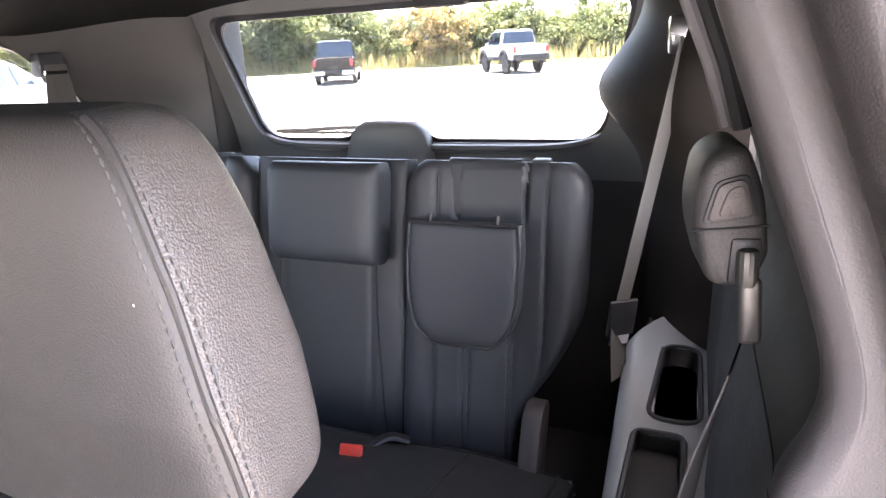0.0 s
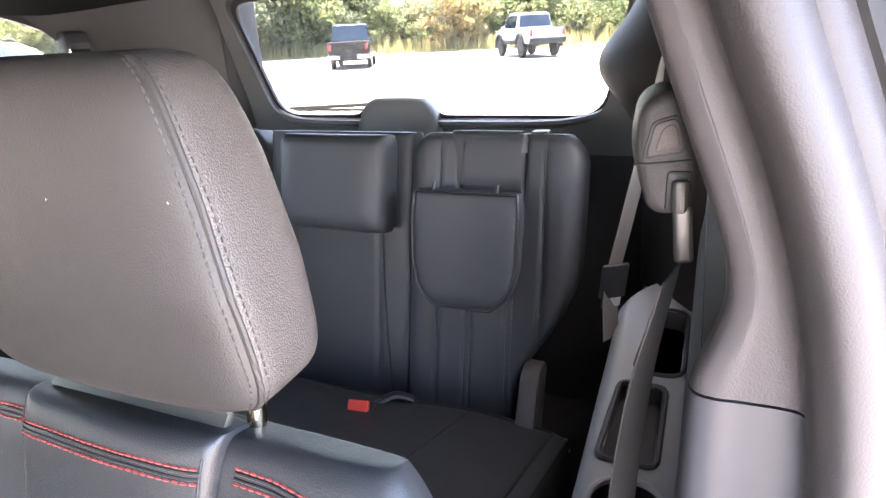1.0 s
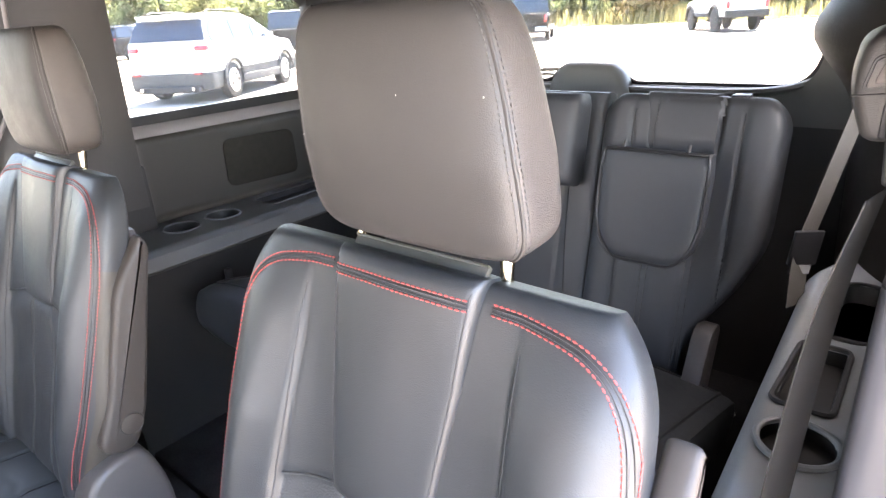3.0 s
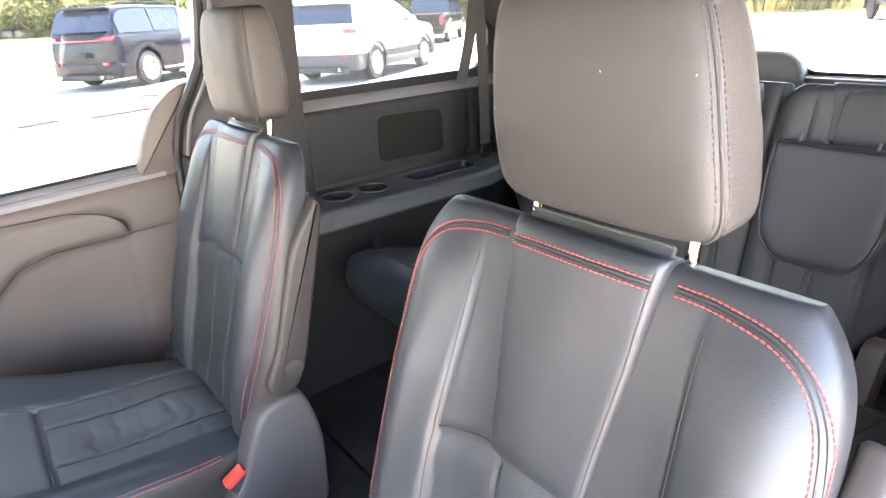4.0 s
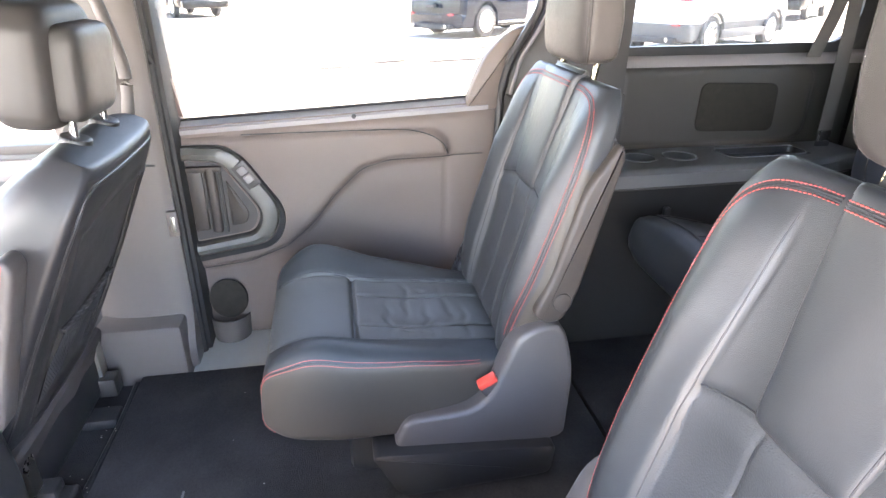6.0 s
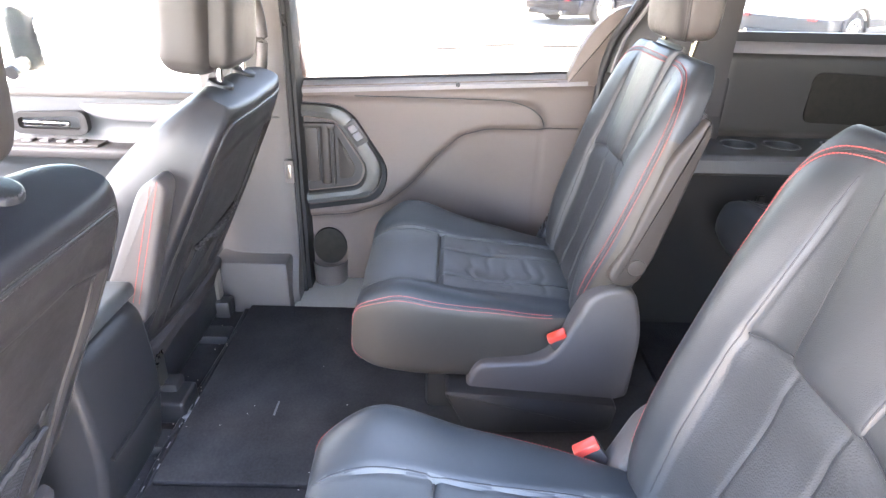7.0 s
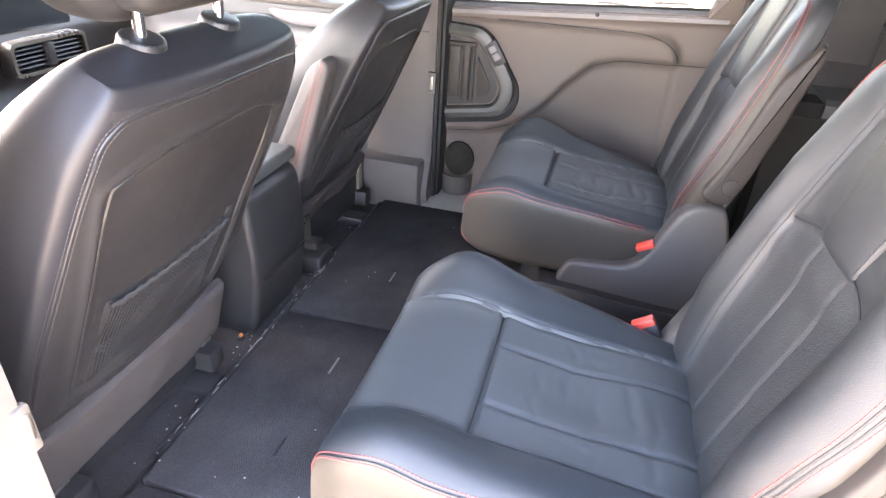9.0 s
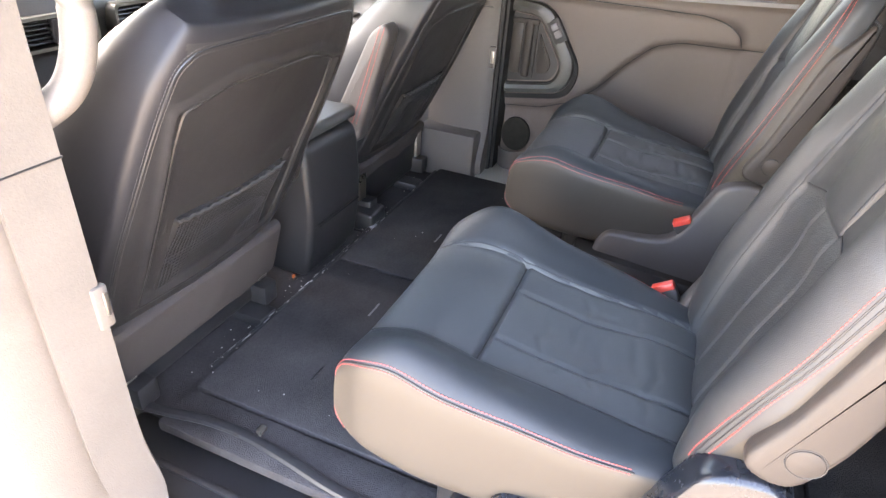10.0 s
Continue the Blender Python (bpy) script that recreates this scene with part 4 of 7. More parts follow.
# ---- second-row seats ----
def second_row_seat(side, label):
    """side: 1 beside the open doorway, -1 across the aisle. Outboard is side * x."""
    cx = 0.425 * side
    seat = thing("captain_seat", (cx, 0.70, 0.40), label, "car seat", "second-row seats")
    base = Matrix.Translation((0, -0.70, -0.40))          # world heights and depths into the seat's own space
    ang = 16.0

    # backrest: bolsters, a recessed strip inside them, and a fluted lower insert
    def arc(x):
        return 0.345 - 1.3 * x * x

    def relief(x, h):
        a = abs(x)
        dart = lerp(h, [(0.32, 0.1385), (0.50, 0.128)])
        r = 0.036 * bell(a - 0.192, 0.050) * lerp(h, [(0.0, 0.6), (0.15, 1.0), (0.38, 0.9), (0.56, 0.15)])
        r += 0.007 / (1 + math.exp(-(a - dart) / 0.0026)) * soft(h, [(0.02, 0.5), (0.1, 1), (0.50, 1), (0.56, 0.1)], 0.02)
        r -= 0.002 * bell(a - dart + 0.0045, 0.004) * lerp(h, [(0.02, 0.5), (0.1, 1), (0.47, 1), (0.54, 0)])
        inner = 1 / (1 + math.exp((a - 0.136) / 0.002))
        if inner > 0.02:
            edge = h - arc(x)
            r -= 0.008 * inner / (1 + math.exp(edge / 0.003))
            r += 0.006 * inner * bell(edge + 0.035, 0.03)
            if edge < 0.0:
                r += 0.0010 * inner * math.cos(x / 0.092 * math.pi) ** 2 * min(1, -edge / 0.03)
                r += inner * (0.0018 * noise.noise(Vector((x * 18, h * 14, 3.1 * side))) - 0.0035 * bell(a - 0.046, 0.004) * min(1, -edge / 0.03))
        return r + 0.0026 * noise.noise(Vector((x * 9, h * 9, side)))

    bm4 = base @ Matrix.Translation((0, 0.975, 0.655)) @ pose(0, 0, 0, -ang)
    inv = bm4.inverted()
    back = Pad(lambda t: soft(t, [(0, 0.40), (0.12, 0.45), (0.35, 0.504), (0.62, 0.493), (0.85, 0.474), (1.0, 0.462)]) * (1 - 0.14 * max(0, (t - 0.82) / 0.18) ** 3), 0.582, 0.033, lambda t: lerp(t, [(0, 0.044), (0.5, 0.034), (0.8, 0.020), (1, 0.014)]), relief, bm4, p=4.5, q=7.5, spine=lambda t: -0.02, shift=lambda t: -0.007 if side > 0 else 0.0)
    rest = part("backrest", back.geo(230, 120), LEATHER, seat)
    for mat in (SIDE_VINYL, PERFORATED):
        rest.data.materials.append(mat)
    for f in rest.data.polygons:
        q = inv @ f.center
        if abs(q.x) > 0.482 * back.width(min(max(q.z / back.height, 0), 1)) and q.z < 0.44:
            f.material_index = 1
        elif abs(q.x) < 0.135 and q.y < -0.02 and q.z < arc(q.x) - 0.003:
            f.material_index = 2
    # raised panel under the headrest; thin added tubes stand for highlights along its edges
    pz = 0.335
    ph = 0.250
    panel = Pad(lambda t: lerp(t, [(0, 0.122), (0.25, 0.134), (0.6, 0.156), (1, 0.172)]), ph, 0.030, 0.02,
                lambda x, h: 0.004 * bell(x, 0.05) + 0.0015 * noise.noise(Vector((x * 12, h * 12, 9 * side))), bm4 @ Matrix.Translation((0, -0.032, pz)) @ pose(0, 0, 0, 0.8), p=6, q=8)
    pn = part("upper_panel", panel.geo(70, 60), LEATHER, rest)
    for k in (-1, 1):
        part("piping", tube([panel.at(0.93 * k, t, 0.0) for t in np.linspace(0.04, 0.95, 40)], 0.0010, 6), PIPING, pn)
    across = [(-0.079, 0.227), (-0.04, 0.228), (0.04, 0.228), (0.079, 0.227)]
    stitching("red_stitching", [panel.line(beside(across, d), 0.0008) for d in (-0.0045, 0.0045)], RED, pn, "row of red stitching")
    for d in (-0.0018, 0.0018):
        part("seam", tube(panel.line(beside(across, d), 0.0002), 0.0011, 6), BLACK, pn)
    # double red seam over the shoulders and down the bolsters
    for k in (-1, 1):
        run = [(k * a, b) for a, b in [(0.095, 0.562), (0.135, 0.560), (0.182, 0.549), (0.212, 0.522), (0.227, 0.472), (0.234, 0.36), (0.230, 0.20), (0.208, 0.06)]]
        stitching("red_stitching", [back.line(beside(run, d), 0.0008) for d in (-0.0045, 0.0045)], RED, rest, "row of red stitching")
        for d in (-0.0018, 0.0018):
            part("seam", tube(back.line(beside(run, d), 0.0002), 0.0011, 6), BLACK, rest)
        # An added thin tube stands for the highlight on the bolster's smooth fold.
        part("piping", tube(back.line([(0.128 * k, 0.535), (0.1335 * k, 0.40), (0.1385 * k, 0.30), (0.1385 * k, 0.18), (0.137 * k, 0.04)], 0.0), 0.0009, 6), PIPING, rest)
    part("seam", tube(back.line([(x, arc(x)) for x in (-0.134, -0.07, 0, 0.07, 0.134)], 0.0005), 0.0016, 6), PIPING, rest)
    # moulded shell behind and at the sides
    shell = Pad(lambda t: soft(t, [(0, 0.45), (0.4, 0.475), (0.8, 0.45), (1, 0.40)]), 0.47, 0.012, 0.026, None, base @ Matrix.Translation((0, 0.985, 0.68)) @ pose(0, 0, 0, -ang), p=9, q=9)
    part("back_shell", shell.geo(32, 32), SIDE, seat, "charcoal moulded back shell")
    for k in (-1, 1):
        pts = rounded([(0.962, 0.800, 0.04), (1.022, 0.782, 0.04), (1.052, 0.85), (1.118, 1.115, 0.03), (1.108, 1.138, 0.02), (1.052, 1.06, 0.03), (0.998, 0.88)], 0.02, 6)
        pts = [(y - 0.70, z - 0.40) for y, z in pts]
        x0, x1 = sorted((k * 0.232, k * 0.262))
        sp = part("side_cover", plate(pts, 0, x0, x1, 0.008, 3), SEAT_SIDE, seat, "charcoal recliner cover")
        part("recliner_cap", turned(rod((0, 0, -0.006), (0, 0, 0.0025), 0.0180, 28, bevel=0.0012), base @ Matrix.Translation((k * 0.2608, 1.022, 0.834)) @ pose(0, 0, 0, 0, 90)), SEAT_SIDE, sp)
        part("cap_groove", tube([base @ Vector((k * 0.2619, 1.022 + 0.0192 * math.cos(a), 0.834 + 0.0192 * math.sin(a))) for a in np.linspace(0, 2 * math.pi, 32)], 0.0008, 5), TRIM_DARK, sp)
        # hinge cover over the cushion's rear corner
        hp = rounded([(0.70, 0.560, 0.03), (0.72, 0.590, 0.02), (0.875, 0.600, 0.05), (0.915, 0.70, 0.04), (0.945, 0.775, 0.05), (1.03, 0.790, 0.05), (1.062, 0.68, 0.05), (1.055, 0.505, 0.02), (0.98, 0.490), (0.69, 0.520, 0.02)], 0.02, 6)
        hp = [(y - 0.70, z - 0.40) for y, z in hp]
        x0, x1 = sorted((k * 0.200, k * 0.262))
        part("hinge_cover", plate(hp, 0, x0, x1, 0.012, 3), HINGE if k == side else SIDE, seat, "dark hinge cover")
    # cushion
    def crelief(x, h):
        a = abs(x)
        r = 0.042 * bell(a - 0.214, 0.056) * soft(h, [(0.02, 0.5), (0.09, 1.0), (0.28, 0.62), (0.42, 0.12)], 0.02)
        r += 0.005 / (1 + math.exp(-(a - 0.1405) / 0.002)) * lerp(h, [(0.0, 0.3), (0.08, 1.0)])
        r -= 0.004 * bell(a - 0.137, 0.004) * lerp(h, [(0.0, 0.3), (0.08, 1.0)])
        if a < 0.142:
            r -= 0.012 * bell(h - 0.184, 0.0045)
            if h > 0.19:
                f = 1 / (1 + math.exp((a - 0.134) / 0.003))
                r -= f * 0.0045 * sum(bell(x - k, 0.0045) for k in (-0.068, 0.068))
                r += f * (0.0028 * noise.noise(Vector((x * 13, h * 13, 5.0 * side))) - 0.014 * bell(math.hypot(x, h - 0.33), 0.08))
                w = h + 0.02 * noise.noise(Vector((x * 22, h * 8, 3.0)))
                r -= f * 0.0030 * sum(bell(w - c, 0.007) * bell(x - d, 0.07) for c, d in ((0.265, 0.03), (0.31, -0.05), (0.355, 0.05), (0.40, -0.02), (0.43, 0.06)))
                r -= f * 0.003 * sum(bell(math.hypot((x - c) * 1.6, h - d), 0.010) for c, d in ((0.09, 0.30), (0.10, 0.34), (0.06, 0.37), (-0.09, 0.35)))
        r += 0.014 * bell(h - 0.10, 0.09)
        r += 0.024 * bell(x + 0.21, 0.07) * bell(h - 0.09, 0.13)      # fuller front corner
        return r + 0.0030 * noise.noise(Vector((x * 8, h * 8, 2.0 * side)))

    cm = base @ Matrix.Translation((0, 0.440, 0.642)) @ pose(0, 0, 0, -90 - 3.5)
    cinv = cm.inverted()
    cush = Pad(lambda t: soft(t, [(0, 0.45), (0.10, 0.49), (0.3, 0.505), (0.7, 0.47), (1, 0.40)]), 0.530, 0.075, 0.098, crelief, cm, p=9, q=5)
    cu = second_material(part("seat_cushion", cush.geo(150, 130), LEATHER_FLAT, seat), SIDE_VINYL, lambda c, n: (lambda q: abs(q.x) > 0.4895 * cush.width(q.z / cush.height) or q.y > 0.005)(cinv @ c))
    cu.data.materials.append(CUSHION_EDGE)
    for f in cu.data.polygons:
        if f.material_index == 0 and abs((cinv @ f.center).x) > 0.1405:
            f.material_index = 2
    nose = cm.to_3x3() @ Vector((0, 0, -0.0012))

    def edge_line(e, lift):
        """Along the cushion's upper edge, round its front corner and down its nose."""
        return [cush.at(e, t, back=True) + nose for t in np.linspace(0.045, 0.002, 14)] + [cush.at(e, t, lift) + nose * max(0, 1 - t / 0.04) for t in np.concatenate([np.linspace(0.002, 0.05, 14), np.linspace(0.06, 0.82, 64)])]

    lines = [edge_line(e * k, 0.0010) for k in (-1, 1) for e in (0.966, 0.984)]
    stitching("red_stitching", lines, RED, cu, "row of red stitching")
    for k in (-1, 1):
        part("seam", tube(edge_line(0.976 * k, 0.0), 0.0018, 8), BLACK, cu)
        part("piping", tube(cush.line([(0.136 * k, 0.012), (0.1405 * k, 0.06), (0.1405 * k, 0.19), (0.1405 * k, 0.36), (0.132 * k, 0.50)], 0.0008), 0.0013, 6), PIPING, cu)
        part("insert_seam", tube(cush.line([(0.068 * k, 0.20), (0.068 * k, 0.35), (0.066 * k, 0.50)], 0.0010), 0.0011, 5), PIPING, cu)
    part("cross_seam", tube(cush.line([(-0.139, 0.183), (0, 0.185), (0.139, 0.183)], 0.0), 0.0026, 6), BLACK, cu)
    # headrest: flat front and wide grained gussets, double stitched where they meet
    hm = base @ Matrix.Translation((0.009 if side > 0 else -0.002, 1.117, 1.248)) @ pose(0, 0, 0, 2)
    head = Pillow(lambda t: soft(t, [(0, 0.232), (0.1, 0.240), (0.4, 0.238), (0.7, 0.226), (0.9, 0.212), (1, 0.205)]), lambda t: lerp(t, [(0, 0.084), (0.4, 0.092), (0.7, 0.084), (1, 0.068)]), 0.200, hm, 5.0, 6.5,
                  lambda x, h: 0.004 * bell(x, 0.08) + 0.0010 * noise.noise(Vector((x * 20, h * 20, side))), -0.020 * side)
    hinv = hm.inverted()

    corner = 0.98          # where the front meets the gusset

    def on_gusset(c, n):
        q = hinv @ c
        t = min(max(q.z / head.height, 0), 1)
        return abs(math.atan2((q.x - head.lean * t) / head.width(t), -q.y / head.depth(t))) > corner

    hr = second_material(part("headrest", head.geo(160, 72), HEAD_VINYL, seat, "grey vinyl headrest with stitched side gussets"), GRAIN, on_gusset)
    ts_ = np.linspace(0.012, 0.988, 80)
    stitching("stitching", [[head.at((corner + e) * k, t, 0.0006) for t in ts_] for k in (-1, 1) for e in (-0.085, 0.085)], THREAD, hr, "", 0.0036, 0.0016, 0.00062)
    for k in (-1, 1):
        part("seam", tube([head.at(corner * k, t, -0.0002) for t in ts_], 0.0022, 8), HEAD_VINYL, hr)
    rl = random.Random(4 + side)
    lv, lf = [], []
    for _ in range(3):
        c, q = head.at(rl.uniform(-0.9, 0.9), rl.uniform(0.1, 0.85), 0.0004), len(lv)
        e = rl.uniform(0.0003, 0.0006)
        lv += [c + Vector(o) * e for o in ((1, 0, 0), (0, 0, 1.5), (-1, 0, 0), (0, 0, -1.2), (0, -0.6, 0))]
        lf += [(q, q + 1, q + 4), (q + 1, q + 2, q + 4), (q + 2, q + 3, q + 4), (q + 3, q, q + 4), (q, q + 3, q + 2, q + 1)]
    tagged(part("lint", (lv, lf), LINT, hr, "pale lint specks", smooth=False), kind="stuff")
    for k in (-1, 1):
        part("headrest_post", tube(glide([base @ Vector((k * 0.087, 1.112, 1.190)), base @ Vector((k * 0.087, 1.116, 1.225)), base @ Vector((k * 0.085, 1.126, 1.275))], 6), 0.0062, 14), POST, seat, "warm polished metal post")
        part("post_sleeve", rod(base @ Vector((k * 0.084, 1.104, 1.165)), base @ Vector((k * 0.084, 1.106, 1.214)), 0.0065, 14, bevel=0.002), BRASS, seat, "brass post sleeve")
    hb = part("headrest_bar", turned(box(-0.079, 0.079, -0.0035, 0.0035, -0.0085, 0.0085, 0.002), base @ Matrix.Translation((0, 1.100, 1.228)) @ pose(0, 0, 0, -42)), BAR, seat, "brushed metal bar under the headrest")
    part("bar_lip", turned(box(-0.079, 0.079, -0.0055, 0.0, 0.0060, 0.0085, 0.0008), base @ Matrix.Translation((0, 1.100, 1.228)) @ pose(0, 0, 0, -42)), BAR, hb)
    # base, buckle
    bp = [(y - 0.70, z - 0.40) for y, z in rounded([(0.64, 0.535, 0.02), (1.03, 0.505, 0.02), (1.02, 0.43, 0.02), (0.70, 0.415, 0.03)], 0.02)]
    for k in (-1, 1):
        x0, x1 = sorted((k * 0.20, k * 0.288))
        part("base_cover", plate(bp, 0, x0, x1, 0.008), BLACK, seat, "black plastic seat base")
    part("base_frame", box(-0.19, 0.19, -0.10, 0.34, 0.0, 0.17, 0.02), BLACK, seat)
    k = -side
    bt = base @ Matrix.Translation((k * 0.245, 0.885, 0.655) if side < 0 else (k * 0.247, 0.870, 0.682)) @ pose(0, 0, 0, 32, k * 6, 0)
    bu = part("buckle", turned(box(-0.012, 0.012, -0.022, 0.022, -0.075, 0.0, 0.005), bt), TRIM_DARK, seat, "grey belt buckle")
    part("release_button", turned(box(-0.0115, 0.0115, -0.021, 0.021, -0.006, 0.010, 0.004), bt), REDBTN, bu, "red release button")
    return seat


near_seat = second_row_seat(1, "black leather captain seat with red stitching beside the open doorway")
far_seat = second_row_seat(-1, "black leather captain seat with red stitching beside the closed sliding door")


# ---- third-row bench ----
def third_row():
    bench = thing("rear_bench", (0.0, 1.85, 0.372), "black leather third-row bench with tethered folded headrests", "car seat")
    base = Matrix.Translation((0, -1.85, -0.372))
    ang = 11.0
    top = 1.245

    def seat_back(x0, x1, name, relief, width=None, tall=0.62, lift=0.0, shift=None):
        m = base @ Matrix.Translation(((x0 + x1) / 2, 1.935 + lift, top - tall)) @ pose(0, 0, 0, -ang)
        pd = Pad(width or (lambda t: x1 - x0), tall / math.cos(radians(ang)), 0.045, 0.05, relief, m, p=7, q=12, shift=shift)
        return pd, part(name, pd.geo(72, 72), BENCH_LEATHER, bench)

    def side_relief(x, h):
        a = abs(x)
        r = 0.014 * bell(a - 0.155, 0.055) - 0.005 * bell(a - 0.112, 0.004)
        r -= 0.010 * bell(a - 0.068, 0.004) * lerp(h, [(0.50, 0), (0.53, 1)])
        r += 0.006 * lerp(h, [(0.52, 0), (0.545, 1)]) * (a < 0.066)
        if h < 0.33:
            r -= 0.004 * sum(bell(a - k, 0.0035) for k in (0.040, 0.052))
        return r + 0.002 * noise.noise(Vector((x * 10, h * 10, 7)))

    def taper(t):
        """How far the outer edge draws in towards the hinge."""
        return soft(t, [(0, 0.125), (0.20, 0.118), (0.38, 0.045), (0.52, 0.006), (0.6, 0.0)], 0.04)

    for k in (-1, 1):
        pd, ob = seat_back(0.372 * k - 0.182, 0.372 * k + 0.182, "backrest", side_relief,
                           lambda t: (0.364 - taper(t)) * (1 - 0.20 * max(0, (t - 0.89) / 0.11) ** 2.6), shift=lambda t, k=k: -k * taper(t) / 2)
        for a in (0.040, 0.052):
            for s in (-1, 1):
                part("seam", tube(pd.line([(a * s, 0.05), (a * s, 0.32)], 0.0012, 10), 0.0012, 5), THREAD, ob)
        for s in (-1, 1):
            part("seam", tube(pd.line([(0.112 * s, 0.20), (0.112 * s, 0.3), (0.108 * s, 0.6)], 0.001, 10), 0.0018, 5), PIPING, ob)
        stalk = Pad(lambda t: 0.142 + 0.006 * t, 0.122, 0.049, 0.045, lambda x, h: 0.0008 * math.sin(x * 170) * lerp(h, [(0.05, 0), (0.12, 1)]),
                    base @ Matrix.Translation((0.352 * k, 1.935 + 0.52 * math.tan(radians(ang)), 1.130)) @ pose(0, 0, 0, -ang), p=9, q=8)
        part("headrest_stalk", stalk.geo(48, 30), BENCH_LEATHER, bench, "gathered leather sleeve above the folded headrest")
        flap = Pad(lambda t: soft(t, [(0, 0.11), (0.06, 0.155), (0.18, 0.200), (0.36, 0.222), (0.8, 0.228), (1, 0.220)], 0.03), 0.238, 0.030, 0.010, None,
                   base @ Matrix.Translation((0.338 * 1 if k > 0 else -0.338, 1.905, 0.917)) @ pose(0, 0, 0, -ang), p=7, q=9)
        fl = part("folded_headrest", flap.geo(40, 40), BENCH_LEATHER, bench, "flat black headrest folded against the backrest")
        edge = [flap.at(max(-0.97, min(0.97, 1.35 * math.cos(a))), max(0.015, min(0.985, 0.5 + 0.68 * math.sin(a))), 0.002) for a in np.linspace(0, 2 * math.pi, 72)]
        part("black_piping", tube(edge, 0.0034, 6), BLACK, fl)
        for s in (-1, 1):
            part("headrest_post", rod(base @ Vector((0.338 * k + s * 0.066, 1.925, 1.150)), base @ Vector((0.338 * k + s * 0.066, 1.932, 1.168)), 0.0035, 10), TRIM_DARK, bench)
        part("pull_strap", turned(box(-0.017, 0.017, -0.014, 0.014, -0.006, 0.006, 0.003), base @ Matrix.Translation((0.372 * k + 0.09 * 1, 2.035, top + 0.004))), BLACK, bench, "black pull strap")

    def mid_relief(x, h):
        return -0.004 * bell(abs(x) - 0.11, 0.004) - 0.01

    pd, ob = seat_back(-0.190, 0.186, "centre_backrest", mid_relief, tall=0.62)
    for s in (-1, 1):
        part("seam", tube(pd.line([(0.15 * s, 0.03), (0.128 * s, 0.25), (0.12 * s, 0.45)], 0.001, 10), 0.0018, 5), PIPING, ob)
    hd = Pad(lambda t: lerp(t, [(0, 0.245), (0.1, 0.256), (0.9, 0.26), (1, 0.25)]), 0.205, 0.060, 0.03, None,
             base @ Matrix.Translation((0.033, 1.945, 1.050)) @ pose(0, 0, 0, -ang), p=6.5, q=6)
    part("centre_headrest", hd.geo(40, 40), BENCH_LEATHER, bench, "square black centre headrest")
    cush = Pad(1.12, 0.55, 0.05, 0.10, lambda x, h: 0.01 * bell(abs(abs(x) - 0.36), 0.12) + 0.028 * bell(x + 0.44, 0.16) * bell(h - 0.22, 0.2), base @ Matrix.Translation((0, 1.362, 0.812)) @ pose(0, 0, 0, -90 - 19), p=8, q=5.5)
    bc_ = part("seat_cushion", cush.geo(60, 30), BENCH_LEATHER, bench, "dark leather seat cushion in shade")
    part("piping", tube([cush.at(max(-0.95, min(0.95, 1.5 * math.cos(a))), max(0.06, min(0.94, 0.5 + 0.8 * math.sin(a))), 0.001) for a in np.linspace(0, 2 * math.pi, 90)], 0.0035, 6), BLACK, bc_)
    for x_ in (-0.36, 0.36):
        part("seam", tube([cush.at(x_ / 0.56, t, 0.0006) for t in np.linspace(0.07, 0.9, 30)], 0.0018, 5), PIPING, bc_)
    part("base_frame", box(-0.46, 0.46, -0.30, 0.10, 0.0, 0.16, 0.02), BLACK, bench)
    for k in (-1, 1):
        part("hinge_cover", plate([(y - 1.85, z - 0.372) for y, z in rounded([(1.80, 0.60), (1.90, 0.60), (1.97, 0.79, 0.03), (1.90, 0.80, 0.03)], 0.02)], 0, *sorted((k * 0.455, k * 0.495)), 0.006), SIDE, bench)
    bt = base @ Matrix.Translation((0.156, 1.752, 0.738)) @ pose(0, 0, 0, 50, 0, 10)
    bu = part("buckle", turned(box(-0.024, 0.024, -0.012, 0.012, -0.05, 0.0, 0.005), bt), BLACK, bench, "black belt buckle")
    part("release_button", turned(box(-0.022, 0.022, -0.0115, 0.0115, -0.004, 0.010, 0.003), bt), REDBTN, bu, "red release button")
    part("buckle_strap", tube(glide([base @ Vector((0.15, 1.80, 0.70)), base @ Vector((0.19, 1.84, 0.715)), base @ Vector((0.225, 1.86, 0.70))], 6), 0.012, 8, 0.6), BLACK, bu)
    return bench


third_row()


